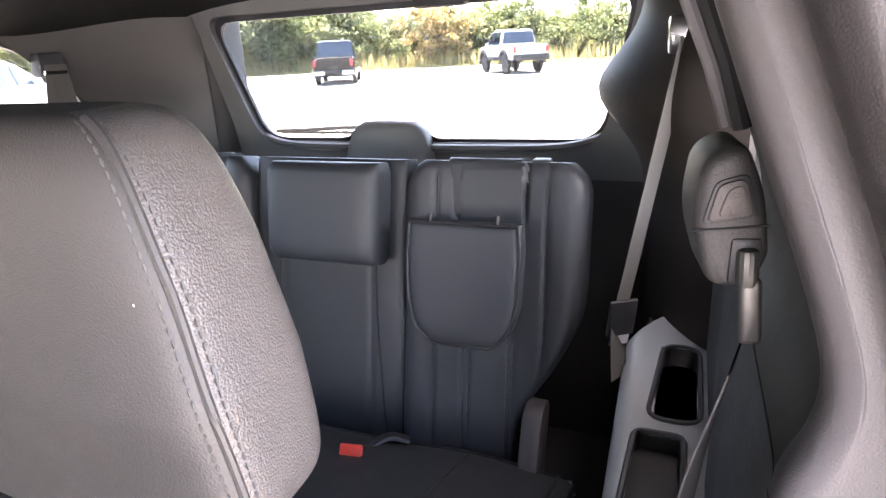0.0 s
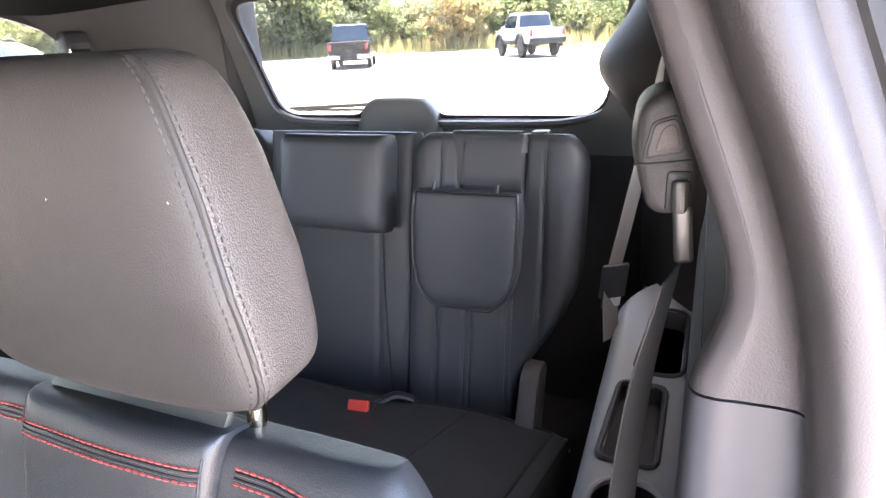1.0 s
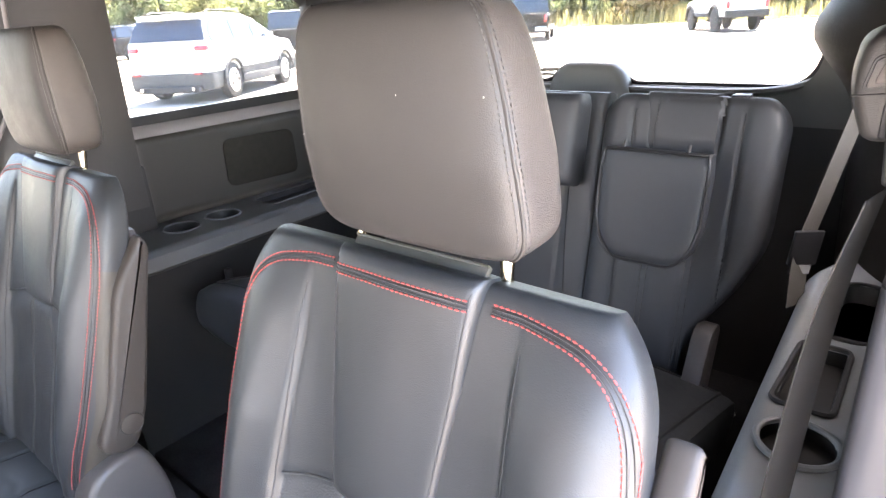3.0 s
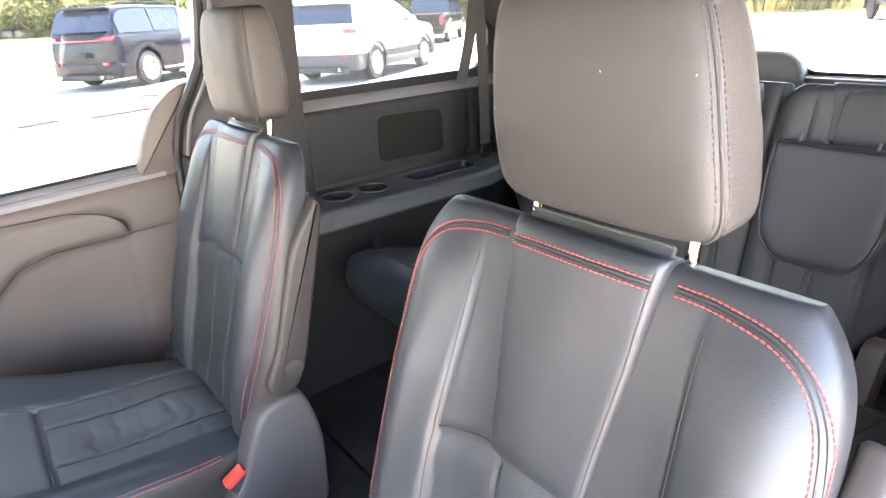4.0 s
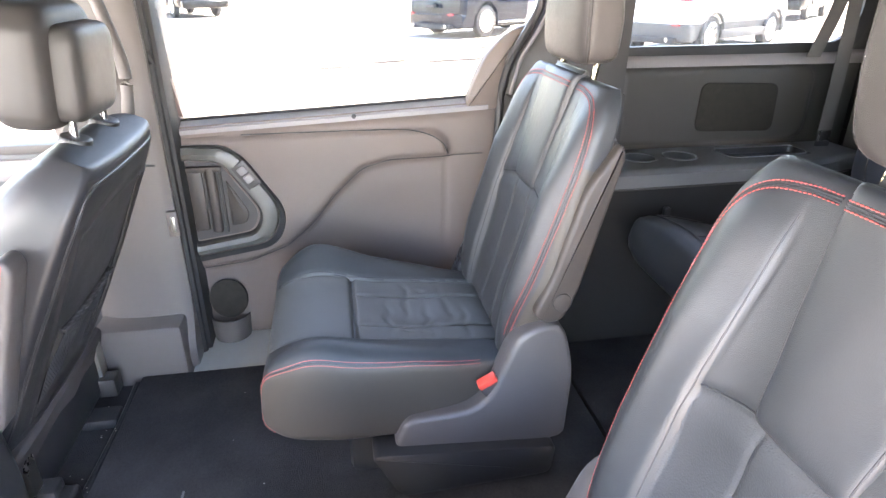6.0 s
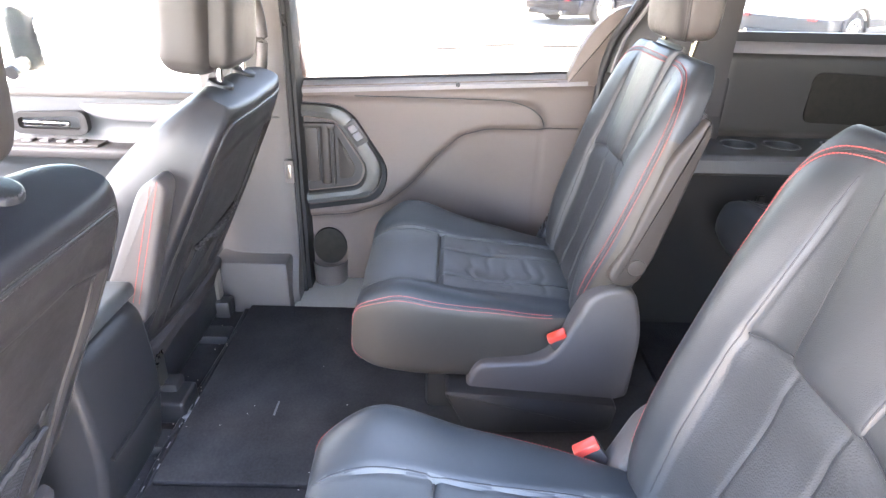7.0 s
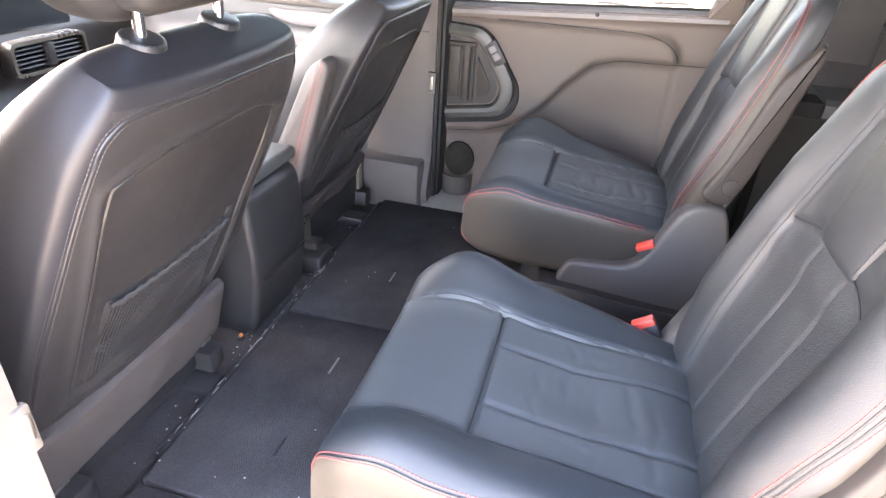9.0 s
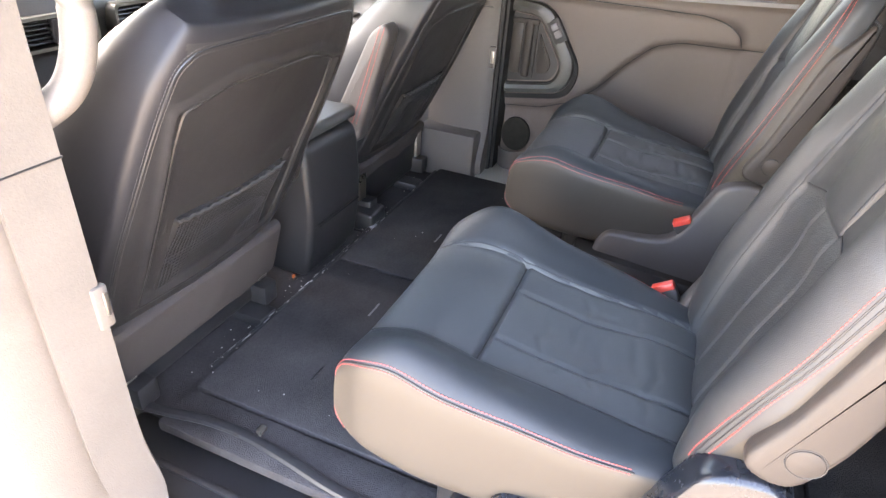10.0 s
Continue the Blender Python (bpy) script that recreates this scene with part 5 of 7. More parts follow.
# ---- front seats ----
def front_seat(side, label):
    """side: 1 driver, -1 passenger. Seen from behind."""
    cx = 0.448 * side
    seat = thing("front_seat", (cx, -0.15, 0.40), label, "car seat", "front seats")
    base = Matrix.Translation((0, 0.15, -0.40) if side > 0 else (0, 0.112, -0.435))
    ang = 26.0
    # the back faces the tail: the pad's front is turned round
    def relief(x, h):
        a = abs(x)
        inside = min(0.175 - a + 0.02 * (h / 0.6), h - 0.10, 0.555 - h - 0.35 * max(0, a - 0.10))
        r = -0.008 / (1 + math.exp(-inside / 0.007))
        r += 0.006 * bell(inside + 0.008, 0.009)
        return r + 0.010 * bell(x, 0.2) + 0.0025 * noise.noise(Vector((x * 8, h * 8, side)))

    m = base @ Matrix.Translation((0, -0.047, 0.573)) @ pose(0, 0, 0, -ang) @ pose(0, 0, 0, 0, 0, 180)
    back = Pad(lambda t: soft(t, [(0, 0.46), (0.3, 0.53), (0.65, 0.515), (0.85, 0.485), (1, 0.46)], 0.06) * (1 - 0.18 * max(0, (t - 0.80) / 0.20) ** 2.5), 0.645, 0.035, lambda t: soft(t, [(0, 0.19), (0.55, 0.19), (0.8, 0.13), (1, 0.07)], 0.08), relief, m, p=4.2, q=6)
    minv = m.inverted()
    rest = second_material(part("backrest", back.geo(180, 170), BACK_LEATHER, seat), BOLSTER, lambda c, n: (lambda q: abs(q.x) > lerp(q.z, [(0.05, 0.235), (0.25, 0.244), (0.46, 0.230), (0.56, 0.217), (0.603, 0.196)]) or q.z > 0.624)(minv @ c))
    run = [(-0.235, 0.05), (-0.244, 0.25), (-0.230, 0.46), (-0.217, 0.560), (-0.196, 0.603), (-0.15, 0.619), (0, 0.624), (0.15, 0.619), (0.196, 0.603), (0.217, 0.560), (0.230, 0.46), (0.244, 0.25), (0.235, 0.05)]
    part("piping", tube(back.line(run, 0.0003), 0.0018, 6), BLACK, rest)
    stitching("stitching", [back.line(beside(run, d), 0.0008) for d in (-0.005, 0.005)], THREAD, rest, "", 0.0042, 0.0018, 0.0006)
    part("panel_rim", tube(back.line([(-0.178, 0.115), (-0.184, 0.32), (-0.182, 0.49), (-0.160, 0.530), (-0.06, 0.550), (0.06, 0.550), (0.160, 0.530), (0.182, 0.49), (0.184, 0.32), (0.178, 0.115)], 0.0), 0.0030, 8), BACK_LEATHER, rest, "raised rim of the back panel")
    # map pocket
    pk = Pad(lambda t: 0.300 - 0.01 * t, 0.215, 0.0045, 0.004, lambda x, h: 0.007 * bell(h - 0.2, 0.05) + 0.002 * noise.noise(Vector((x * 14, h * 14, 2))), base @ Matrix.Translation((0, 0.015, 0.632)) @ pose(0, 0, 0, -ang) @ pose(0, 0, 0, 0, 0, 180), p=12, q=12)
    pocket = part("map_pocket", pk.geo(30, 24), NET, seat, "dark net map pocket")
    net = []
    for i in range(-15, 16):
        net.append(tube(pk.line([(i * 0.0093, 0.012), (i * 0.0092, 0.10), (i * 0.0090, 0.200)], 0.0010, 4), 0.0009, 4))
    for j in range(2, 22):
        net.append(tube(pk.line([(-0.142, 0.0093 * j), (0, 0.0093 * j), (0.142, 0.0093 * j)], 0.0010, 4), 0.0009, 4))
    vs, fs = [], []
    for v, f in net:
        k0 = len(vs)
        vs += v
        fs += [tuple(k0 + i for i in q) for q in f]
    part("net", (vs, fs), BLACK, pocket)
    part("elastic_hem", tube([p + Vector((0, 0, 0.002 * math.sin(70 * i / 40))) for i, p in enumerate(pk.line([(-0.142, 0.212), (-0.05, 0.206), (0.05, 0.206), (0.142, 0.212)], 0.003))], 0.0045, 6), TRIM_DARK, pocket)
    for k in (-1, 1):
        part("pocket_hook", turned(box(-0.009, 0.009, -0.010, 0.006, -0.026, 0.022, 0.004), base @ Matrix.Translation((k * 0.156, 0.104, 0.822)) @ pose(0, 0, 0, -ang)), TRIM_DARK, seat)
    # cloth skirt below
    sk = Pad(lambda t: 0.50 - 0.02 * t, 0.16, 0.022, 0.008, lambda x, h: 0.004 * noise.noise(Vector((x * 12, h * 12, 4))), base @ Matrix.Translation((0, -0.045, 0.455)) @ pose(0, 0, 0, -18) @ pose(0, 0, 0, 0, 0, 180), p=10, q=8)
    part("skirt", sk.geo(30, 16), SKIRT, seat, "grey cloth skirt under the backrest")
    # headrest and posts
    hd = Pillow(lambda t: lerp(t, [(0, 0.235), (0.15, 0.265), (0.8, 0.27), (1, 0.235)]), 0.115, 0.215, base @ Matrix.Translation((0, 0.135, 1.188)) @ pose(0, 0, 0, -6), 4.0, 4.5)
    hh = part("headrest", hd.geo(64, 40), HEAD_VINYL, seat, "brown-grey vinyl headrest")
    rc_ = Pillow(0.205, 0.085, 0.165, base @ Matrix.Translation((0, 0.190, 1.200)) @ pose(0, 0, 0, -6), 5.0, 5.0)
    part("rear_cover", rc_.geo(48, 30), HEAD_VINYL, hh, "rear cover of the headrest")
    for k in (-1, 1):
        part("headrest_post", rod(base @ Vector((k * 0.078, 0.195, 1.13)), base @ Vector((k * 0.078, 0.201, 1.24)), 0.0075, 16), CHROME, seat, "chrome post")
        part("post_collar", rod(base @ Vector((k * 0.078, 0.192, 1.150)), base @ Vector((k * 0.078, 0.200, 1.176)), 0.030, 28, 0.026, bevel=0.004), BLACK, seat)
    # cushion, base
    cu = Pad(0.52, 0.50, 0.06, 0.09, lambda x, h: 0.02 * bell(abs(x) - 0.21, 0.05), base @ Matrix.Translation((0, -0.56, 0.665)) @ pose(0, 0, 0, -90 - 2), p=6, q=5)
    part("seat_cushion", cu.geo(30, 30), LEATHER_FLAT, seat)
    part("base_frame", box(-0.20, 0.20, -0.30, 0.12, 0.0, 0.17, 0.02), BLACK, seat)
    for k in (-1, 1):
        part("slide_rail", box(k * 0.19 - 0.025, k * 0.19 + 0.025, -0.40, 0.16, 0.0, 0.055, 0.008), BLACK, seat)
        part("rail_bracket", box(k * 0.20 - 0.02, k * 0.20 + 0.02, 0.02, 0.13, 0.05, 0.15, 0.008), STEEL, seat)
    # folding armrest on the aisle side
    k = -side
    ap = [(y + 0.15, z - 0.40) for y, z in rounded([(-0.09, 0.690, 0.03), (-0.035, 0.775, 0.05), (0.065, 0.985, 0.03), (0.105, 1.01, 0.02), (0.118, 0.985, 0.02), (0.02, 0.675, 0.03)], 0.02)]
    ar = part("armrest", plate(ap, 0, *sorted((k * 0.255, k * 0.315)), 0.010, 3), SIDE, seat, "folded-up armrest with red stitching")
    line = [Vector((k * 0.3155, 0.15 + 0.106 - 0.082 * s, 0.60 - 0.26 * s)) for s in np.linspace(0, 1, 12)]
    stitching("red_stitching", [line, [p + Vector((0, -0.012, 0.002)) for p in line]], RED, ar)
    return seat


front_seat(1, "black leather driver seat seen from behind, with net pocket")
front_seat(-1, "black leather front passenger seat with folded-up armrest")

# ---- van: front doors, dashboard, console ----
def front_door(sx, name, label):
    d = tagged(new(name), label, "van door", "", "structure")

    def fn(u, v):
        y, z = -1.02 + 0.95 * u, 0.36 + 0.64 * v
        lift = 0.03 * bell(z - 0.84, 0.05) + 0.012 / (1 + math.exp(-(z - 0.90 - 0.06 * u) / 0.01))
        return sx * (0.845 - lift), y, z
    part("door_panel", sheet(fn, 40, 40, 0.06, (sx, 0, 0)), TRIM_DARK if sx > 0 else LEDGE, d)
    part("belt_ledge", box(*sorted((sx * 0.825, sx * 0.90)), -1.05, -0.06, 0.998, 1.022, 0.008), TRIM, d)
    part("armrest", box(*sorted((sx * 0.755, sx * 0.84)), -0.72, -0.12, 0.835, 0.870, 0.012, 3), SIDE, d)
    sw = part("switch_plate", box(*sorted((sx * 0.765, sx * 0.825)), -0.62, -0.36, 0.868, 0.878, 0.004), TRIM, d, "grey switch plate")
    for y in (-0.57, -0.52, -0.47, -0.42):
        part("switch", box(*sorted((sx * 0.775, sx * 0.805)), y - 0.014, y + 0.014, 0.878, 0.886, 0.003), TRIM_LIGHT, sw)
    part("handle_bezel", ring_plate(rounded([(-0.62, 0.895), (-0.40, 0.895), (-0.40, 0.965), (-0.62, 0.955)], 0.03), rounded([(-0.60, 0.91), (-0.42, 0.91), (-0.42, 0.95), (-0.60, 0.942)], 0.015), 0, *sorted((sx * 0.805, sx * 0.825))), TRIM_DARK, d)
    part("handle_lever", box(*sorted((sx * 0.80, sx * 0.815)), -0.585, -0.45, 0.918, 0.935, 0.006), CHROME, d, "chrome door handle")
    part("insert", plate(rounded([(-0.42, 0.985, 0.02), (-0.39, 0.955, 0.03), (-0.32, 0.94, 0.05), (-0.08, 0.935), (-0.08, 0.99)], 0.02), 0, *sorted((sx * 0.806, sx * 0.828)), 0.004), TRIM_LIGHT, d, "pale vinyl insert")
    pane = part("pane", sheet(lambda u, v: (sx * (0.885 - 0.16 * v), -1.10 + 0.36 * v * (1 - u) + 1.05 * u, 1.01 + 0.53 * v), 4, 6, 0.004, (sx, 0, 0)), GLASS_CLEAR, d)
    part("window_frame", tube(glide([(sx * 0.88, -1.08, 1.02), (sx * 0.80, -0.85, 1.36), (sx * 0.745, -0.68, 1.535), (sx * 0.735, -0.3, 1.56), (sx * 0.735, -0.05, 1.56)], 8), 0.022, 8), TRIM_DARK, d)
    return d


fd = front_door(-1, "door_2", "front passenger door with clear window and chrome handle")
mir = thing("wing_mirror", (-1.03, -0.62, 1.14), "dark wing mirror outside the front passenger window", "wing mirror")
part("housing", Pad(0.20, 0.18, 0.05, 0.05, None, Matrix.Translation((0, 0, -0.09)), p=3.5, q=4).geo(24, 24), BLACK, mir)
part("mirror_glass", plate(rounded([(-0.085, -0.075), (0.085, -0.075), (0.085, 0.075), (-0.085, 0.075)], 0.03), 1, 0.046, 0.052), shade("mirror_silver", (0.9, 0.9, 0.9), 0.03, metal=1.0, var=0.0, rough_var=0.0), mir)
part("arm", rod((0.08, 0, -0.06), (0.17, 0, -0.085), 0.02, 10), BLACK, mir)
front_door(1, "door_3", "driver door with clear window")

dash = thing("dashboard", (0, -1.0, 0.40), "grey dashboard with air vents and a screen", "dashboard")
def dash_skin(u, v):
    x = -0.82 + 1.64 * u
    tab = [(0.0, (0.14, 0.12)), (0.22, (0.10, 0.34)), (0.42, (0.06, 0.40)), (0.55, (0.09, 0.52)), (0.66, (0.06, 0.585)), (0.80, (-0.05, 0.615)), (1.0, (-0.30, 0.62))]
    y = lerp(v, [(k, p[0]) for k, p in tab])
    z = lerp(v, [(k, p[1]) for k, p in tab])
    return x, y + 0.03 * bell(x + 0.02, 0.2) - 0.05 * (x / 0.8) ** 2, z


part("dash_body", sheet(dash_skin, 40, 40, 0.06, (0, -1, -0.3)), SIDE, dash)
for cx_ in (-0.335, 0.0):
    fr = part("vent_frame", ring_plate(rounded([(cx_ - 0.135, 0.43), (cx_ + 0.135, 0.43), (cx_ + 0.135, 0.525), (cx_ - 0.135, 0.525)], 0.02), rounded([(cx_ - 0.125, 0.44), (cx_ + 0.125, 0.44), (cx_ + 0.125, 0.515), (cx_ - 0.125, 0.515)], 0.015), 1, 0.085, 0.135), STEEL, dash, "silver vent frame")
    part("vent_well", box(cx_ - 0.13, cx_ + 0.13, 0.080, 0.09, 0.435, 0.52), BLACK, fr)
    for k in range(6):
        part("vane", turned(box(-0.123, 0.123, -0.012, 0.012, -0.0018, 0.0018), pose(cx_, 0.112, 0.447 + 0.0125 * k, 25)), BLACK, fr)
    part("vane_slider", box(cx_ - 0.012, cx_ + 0.012, 0.11, 0.135, 0.445, 0.512, 0.004), SIDE, fr)
part("screen", box(-0.46, -0.20, 0.09, 0.105, 0.545, 0.64, 0.008), shade("screen_glass", (0.03, 0.035, 0.04), 0.12, var=0.02), dash, "dark display screen")
wheel = thing("steering_wheel", (0.44, -0.72, 0.98), "dark leather steering wheel", "steering wheel")
part("rim", turned(joined(*[rod((0.185 * math.cos(a), 0.185 * math.sin(a), 0), (0.185 * math.cos(a + 0.27), 0.185 * math.sin(a + 0.27), 0), 0.016, 8) for a in np.linspace(0, 2 * math.pi, 25)[:-1]]), pose(0, 0, 0, 65)), BLACK, wheel)
part("hub", turned(box(-0.08, 0.08, -0.07, 0.07, -0.03, 0.02, 0.02, 3), pose(0, 0, 0, 65)), BLACK, wheel)
part("spoke", turned(box(-0.18, 0.18, -0.02, 0.02, -0.012, 0.006, 0.005), pose(0, 0, 0, 65)), BLACK, wheel)
part("column", rod((0, -0.04, -0.01), (0, -0.34, -0.16), 0.05, 14), BLACK, wheel)

ws = tagged(new("window_3"), "clear windscreen", "window", "", "structure")
pane = part("pane", sheet(lambda u, v: ((-0.80 + 1.6 * u) * (1 - 0.10 * v), -1.42 + 0.70 * v - 0.10 * math.cos(math.pi * (u - 0.5)) * (1 - v), 1.02 + 0.55 * v), 10, 6, 0.005, (0, -1, 0.6)), GLASS_CLEAR, ws)
pane.visible_shadow = False
for sx in (-1, 1):
    part("pillar", tube(glide([(sx * 0.83, -1.42, 0.98), (sx * 0.79, -1.1, 1.30), (sx * 0.74, -0.72, 1.58)], 6), 0.045, 10), TRIM, ws)
part("header", box(-0.76, 0.76, -0.80, -0.68, 1.565, 1.62, 0.02), LINER, ws)

con = thing("centre_console", (-0.02, -0.30, 0.372), "black floor console with padded lid between the front seats", "console")
part("body", plate([(y + 0.30, z - 0.372) for y, z in rounded([(-0.75, 0.372), (0.005, 0.372), (0.035, 0.55, 0.08), (0.02, 0.755, 0.05), (-0.75, 0.72)], 0.03, 6)], 0, -0.125, 0.125, 0.018, 3), BLACK, con)
part("lid", plate([(y + 0.30, z - 0.372) for y, z in rounded([(-0.42, 0.755), (0.022, 0.762), (0.020, 0.792, 0.02), (-0.42, 0.785)], 0.01, 5)], 0, -0.118, 0.118, 0.010, 3), LEATHER_FLAT, con, "padded black lid")
part("rear_seam", box(-0.10, 0.10, 0.325, 0.3365, 0.158, 0.163), RUBBER, con)
fb = thing("floor_connector", (-0.235, 0.0, 0.40), "black plastic connector box on the floor behind the console", "connector box")
part("body", box(-0.045, 0.045, -0.04, 0.04, -0.028, 0.035, 0.010, 3), BLACK, fb)
part("clip", box(0.02, 0.05, 0.035, 0.047, -0.015, 0.0, 0.003), TRIM_LIGHT, fb)

# fill behind the door gaps, so that no daylight leaks in
gap = tagged(new("body_side_1"), "painted body side behind the trim", "body side", "", "structure")
part("door_edge", box(-0.99, -0.835, 0.155, 0.205, 0.30, 1.60, 0.004), RUBBER, gap)
part("rear_edge", box(-0.99, -0.935, 1.06, 1.46, 0.30, 1.15, 0.004), RUBBER, gap)
part("quarter", box(-0.99, -0.925, 1.40, 2.62, 0.30, 1.17, 0.01), RUBBER, gap)
part("corner", box(-0.99, -0.66, 2.44, 2.62, 0.30, 1.64, 0.01), RUBBER, gap)
part("upper_corner", box(-0.99, -0.86, 2.24, 2.46, 0.95, 1.64, 0.01), RUBBER, gap)
part("roof_rail", box(-0.97, -0.86, -0.70, 2.60, 1.585, 1.66, 0.01), RUBBER, gap)
gap = tagged(new("body_side_2"), "painted body side around the open doorway", "body side", "", "structure")
part("quarter", box(0.86, 0.98, 1.30, 2.62, 0.30, 1.17, 0.01), BEIGE, gap)
part("window_post", box(0.885, 0.98, 1.30, 1.52, 1.16, 1.64, 0.01), BEIGE, gap)
part("rear_post", box(0.885, 0.98, 2.16, 2.62, 1.16, 1.64, 0.01), BEIGE, gap)
part("window_header", box(0.885, 0.98, 1.50, 2.18, 1.55, 1.64, 0.01), BEIGE, gap)
part("corner", box(0.62, 0.98, 2.46, 2.62, 0.30, 1.64, 0.01), RUBBER, gap)
part("roof_rail", box(0.80, 0.95, -0.70, 2.60, 1.575, 1.66, 0.01), BEIGE, gap)
gap = tagged(new("roof_skin"), "painted van roof", "roof", "", "structure")
part("roof_panel", box(-0.97, 0.95, -0.75, 2.60, 1.68, 1.71, 0.01), BEIGE, gap)
part("tail_header", box(-0.90, 0.90, 2.44, 2.60, 1.60, 1.69, 0.01), RUBBER, gap)
part("underbody", box(-0.90, 0.90, -1.6, 2.55, 0.22, 0.295, 0.01), RUBBER, gap)
part("firewall", box(-0.85, 0.85, -1.62, -1.5, 0.25, 1.02, 0.01), RUBBER, gap)

# ---- vehicles on the car park ----
TYRE = shade("tyre_rubber", (0.02, 0.02, 0.02), 0.8, var=0.2)
ALLOY = shade("alloy_rim", (0.62, 0.62, 0.63), 0.28, metal=0.85, var=0.08)
AUTO_GLASS = shade("dark_car_glass", (0.012, 0.020, 0.036), 0.04, spec=0.5, var=0.05, rough_var=0.02)
TAIL_RED = shade("tail_lamp", (0.30, 0.012, 0.016), 0.2, var=0.05, coat=0.5)
CLAD = shade("grey_cladding", (0.035, 0.038, 0.040), 0.7, var=0.1)


def paint(name, color):
    return shade(name, color, 0.16, spec=0.4 if max(color) > 0.1 else 0.22, var=0.04, rough_var=0.03)


def vehicle(name, at, heading, label, category, body, L=4.6, W=1.86, H=1.68, kind="suv", wheel_r=0.36, clearance=0.22, clad=None, group="parked vehicles", belt=None, light_bar=False, bumper=None, caps=False, chrome_sill=False, rims=None):
    """heading: degrees from +y towards -x. Own space: x to its right, y forwards, rear bumper at y = 0."""
    car = thing(name, at, label, category, group)
    car.rotation_euler = (0, 0, radians(heading))
    belt = belt or H * (0.655 if kind == "suv" else 0.60)
    zc = 0.60
    zb = clearance + 0.06
    if kind == "pickup":
        top = [(0.0, belt), (0.02, belt + 0.02), (1.62, belt + 0.02), (1.66, belt), (L - 1.35, belt), (L - 0.15, belt - 0.10), (L, belt - 0.35)]
        cab = [(1.62, belt - 0.02), (1.72, H - 0.05), (1.95, H), (L - 2.35, H), (L - 2.05, H - 0.06), (L - 1.30, belt - 0.02)]
        rear_glass = None
    elif kind == "sedan":
        top = [(0.0, belt - 0.10), (0.06, belt), (0.75, belt), (L - 1.35, belt - 0.02), (L - 0.15, belt - 0.18), (L, belt - 0.40)]
        cab = [(0.60, belt - 0.02), (1.35, H - 0.03), (1.75, H), (2.55, H - 0.02), (L - 1.25, belt - 0.02)]
    else:
        top = [(0.0, belt - 0.12), (0.05, belt), (L - 1.25, belt), (L - 0.20, belt - 0.10), (L, belt - 0.35)]
        cab = [(0.03, belt - 0.02), (0.44, H - 0.10), (0.58, H - 0.03), (1.1, H), (L - 2.5, H - 0.03), (L - 2.10, H - 0.12), (L - 1.05, belt - 0.02)]

    def lofted(stations, ring):
        verts, faces = [], []
        n = None
        for y in stations:
            r = ring(y)
            n = len(r)
            verts += [(px, y, pz) for px, pz in r]
        for i in range(len(stations) - 1):
            for k in range(n):
                faces.append((i * n + k, i * n + (k + 1) % n, (i + 1) * n + (k + 1) % n, (i + 1) * n + k))
        faces.append(tuple(range(n)))
        faces.append(tuple((len(stations) - 1) * n + k for k in range(n)))
        return verts, faces

    wheels_y = (L * 0.215 if kind != "pickup" else L * 0.22, L * 0.80)

    def body_ring(y):
        hw = W / 2 * (1 - 0.09 * max(0, 1 - y / 0.5) ** 3 - 0.14 * max(0, 1 - (L - y) / 0.8) ** 2)
        zt = lerp(y, top)
        z0 = zb
        for wy in wheels_y:
            dy = abs(y - wy)
            rr = wheel_r + 0.07
            if dy < rr:
                z0 = max(z0, wheel_r + math.sqrt(rr * rr - dy * dy))
        z0 = min(z0, zt - 0.2)
        z1 = max(zc, z0 + 0.02)
        pts = [(hw * 0.94, z0), (hw * 0.985, z1), (hw, z1 + (zt - z1) * 0.3), (hw * 0.995, z1 + (zt - z1) * 0.62), (hw * 0.975, zt - 0.05), (hw * 0.93, zt)]
        return [(-px, pz) for px, pz in pts] + [(px, pz) for px, pz in reversed(pts)]

    ys = sorted(set([0.0, 0.02, 0.06, 0.15, 0.28, L - 0.3, L - 0.12, L - 0.03, L] + [round(v, 3) for v in np.linspace(0.3, L - 0.35, 60)]))
    def crown(geo):
        """Rounds the tail in plan and leans its upper half forwards."""
        out = []
        for x, y, z in geo[0]:
            k = max(0, 1 - y / 0.55) ** 2
            y += k * (0.16 * (abs(x) / (W / 2)) ** 3 + (0.14 * max(0, z - zc - 0.15) + 0.10 * max(0, 0.42 - z) if kind != "pickup" else 0))
            out.append((x, y, z))
        return out, geo[1]

    shell = part("body", crown(lofted(ys, body_ring)), body, car, angle=30)
    if clad and kind == "suv":
        second_material(shell, clad, lambda c, n: c.z < zc - 0.005)
    part("underbody", box(-W * 0.40, W * 0.40, 0.25, L - 0.3, zb - 0.05, zb + 0.35, 0.03), TYRE, car)

    def cab_ring(y):
        zt = lerp(y, cab)
        hw0, f = W / 2 * 0.94, (zt - belt) / (H - belt)
        hw1 = hw0 - 0.17 * max(f, 0)
        pts = [(hw0, belt - 0.03), (hw0 - 0.17 * max(f, 0) * 0.92, zt - 0.035), (hw1 - 0.08, zt)]
        return [(-px, pz) for px, pz in pts] + [(px, pz) for px, pz in reversed(pts)]

    cy = sorted(set([p[0] for p in cab] + [round(v, 3) for v in np.linspace(cab[0][0], cab[-1][0], 30)]))
    part("cabin", crown(lofted(cy, cab_ring)), body, car, angle=30)
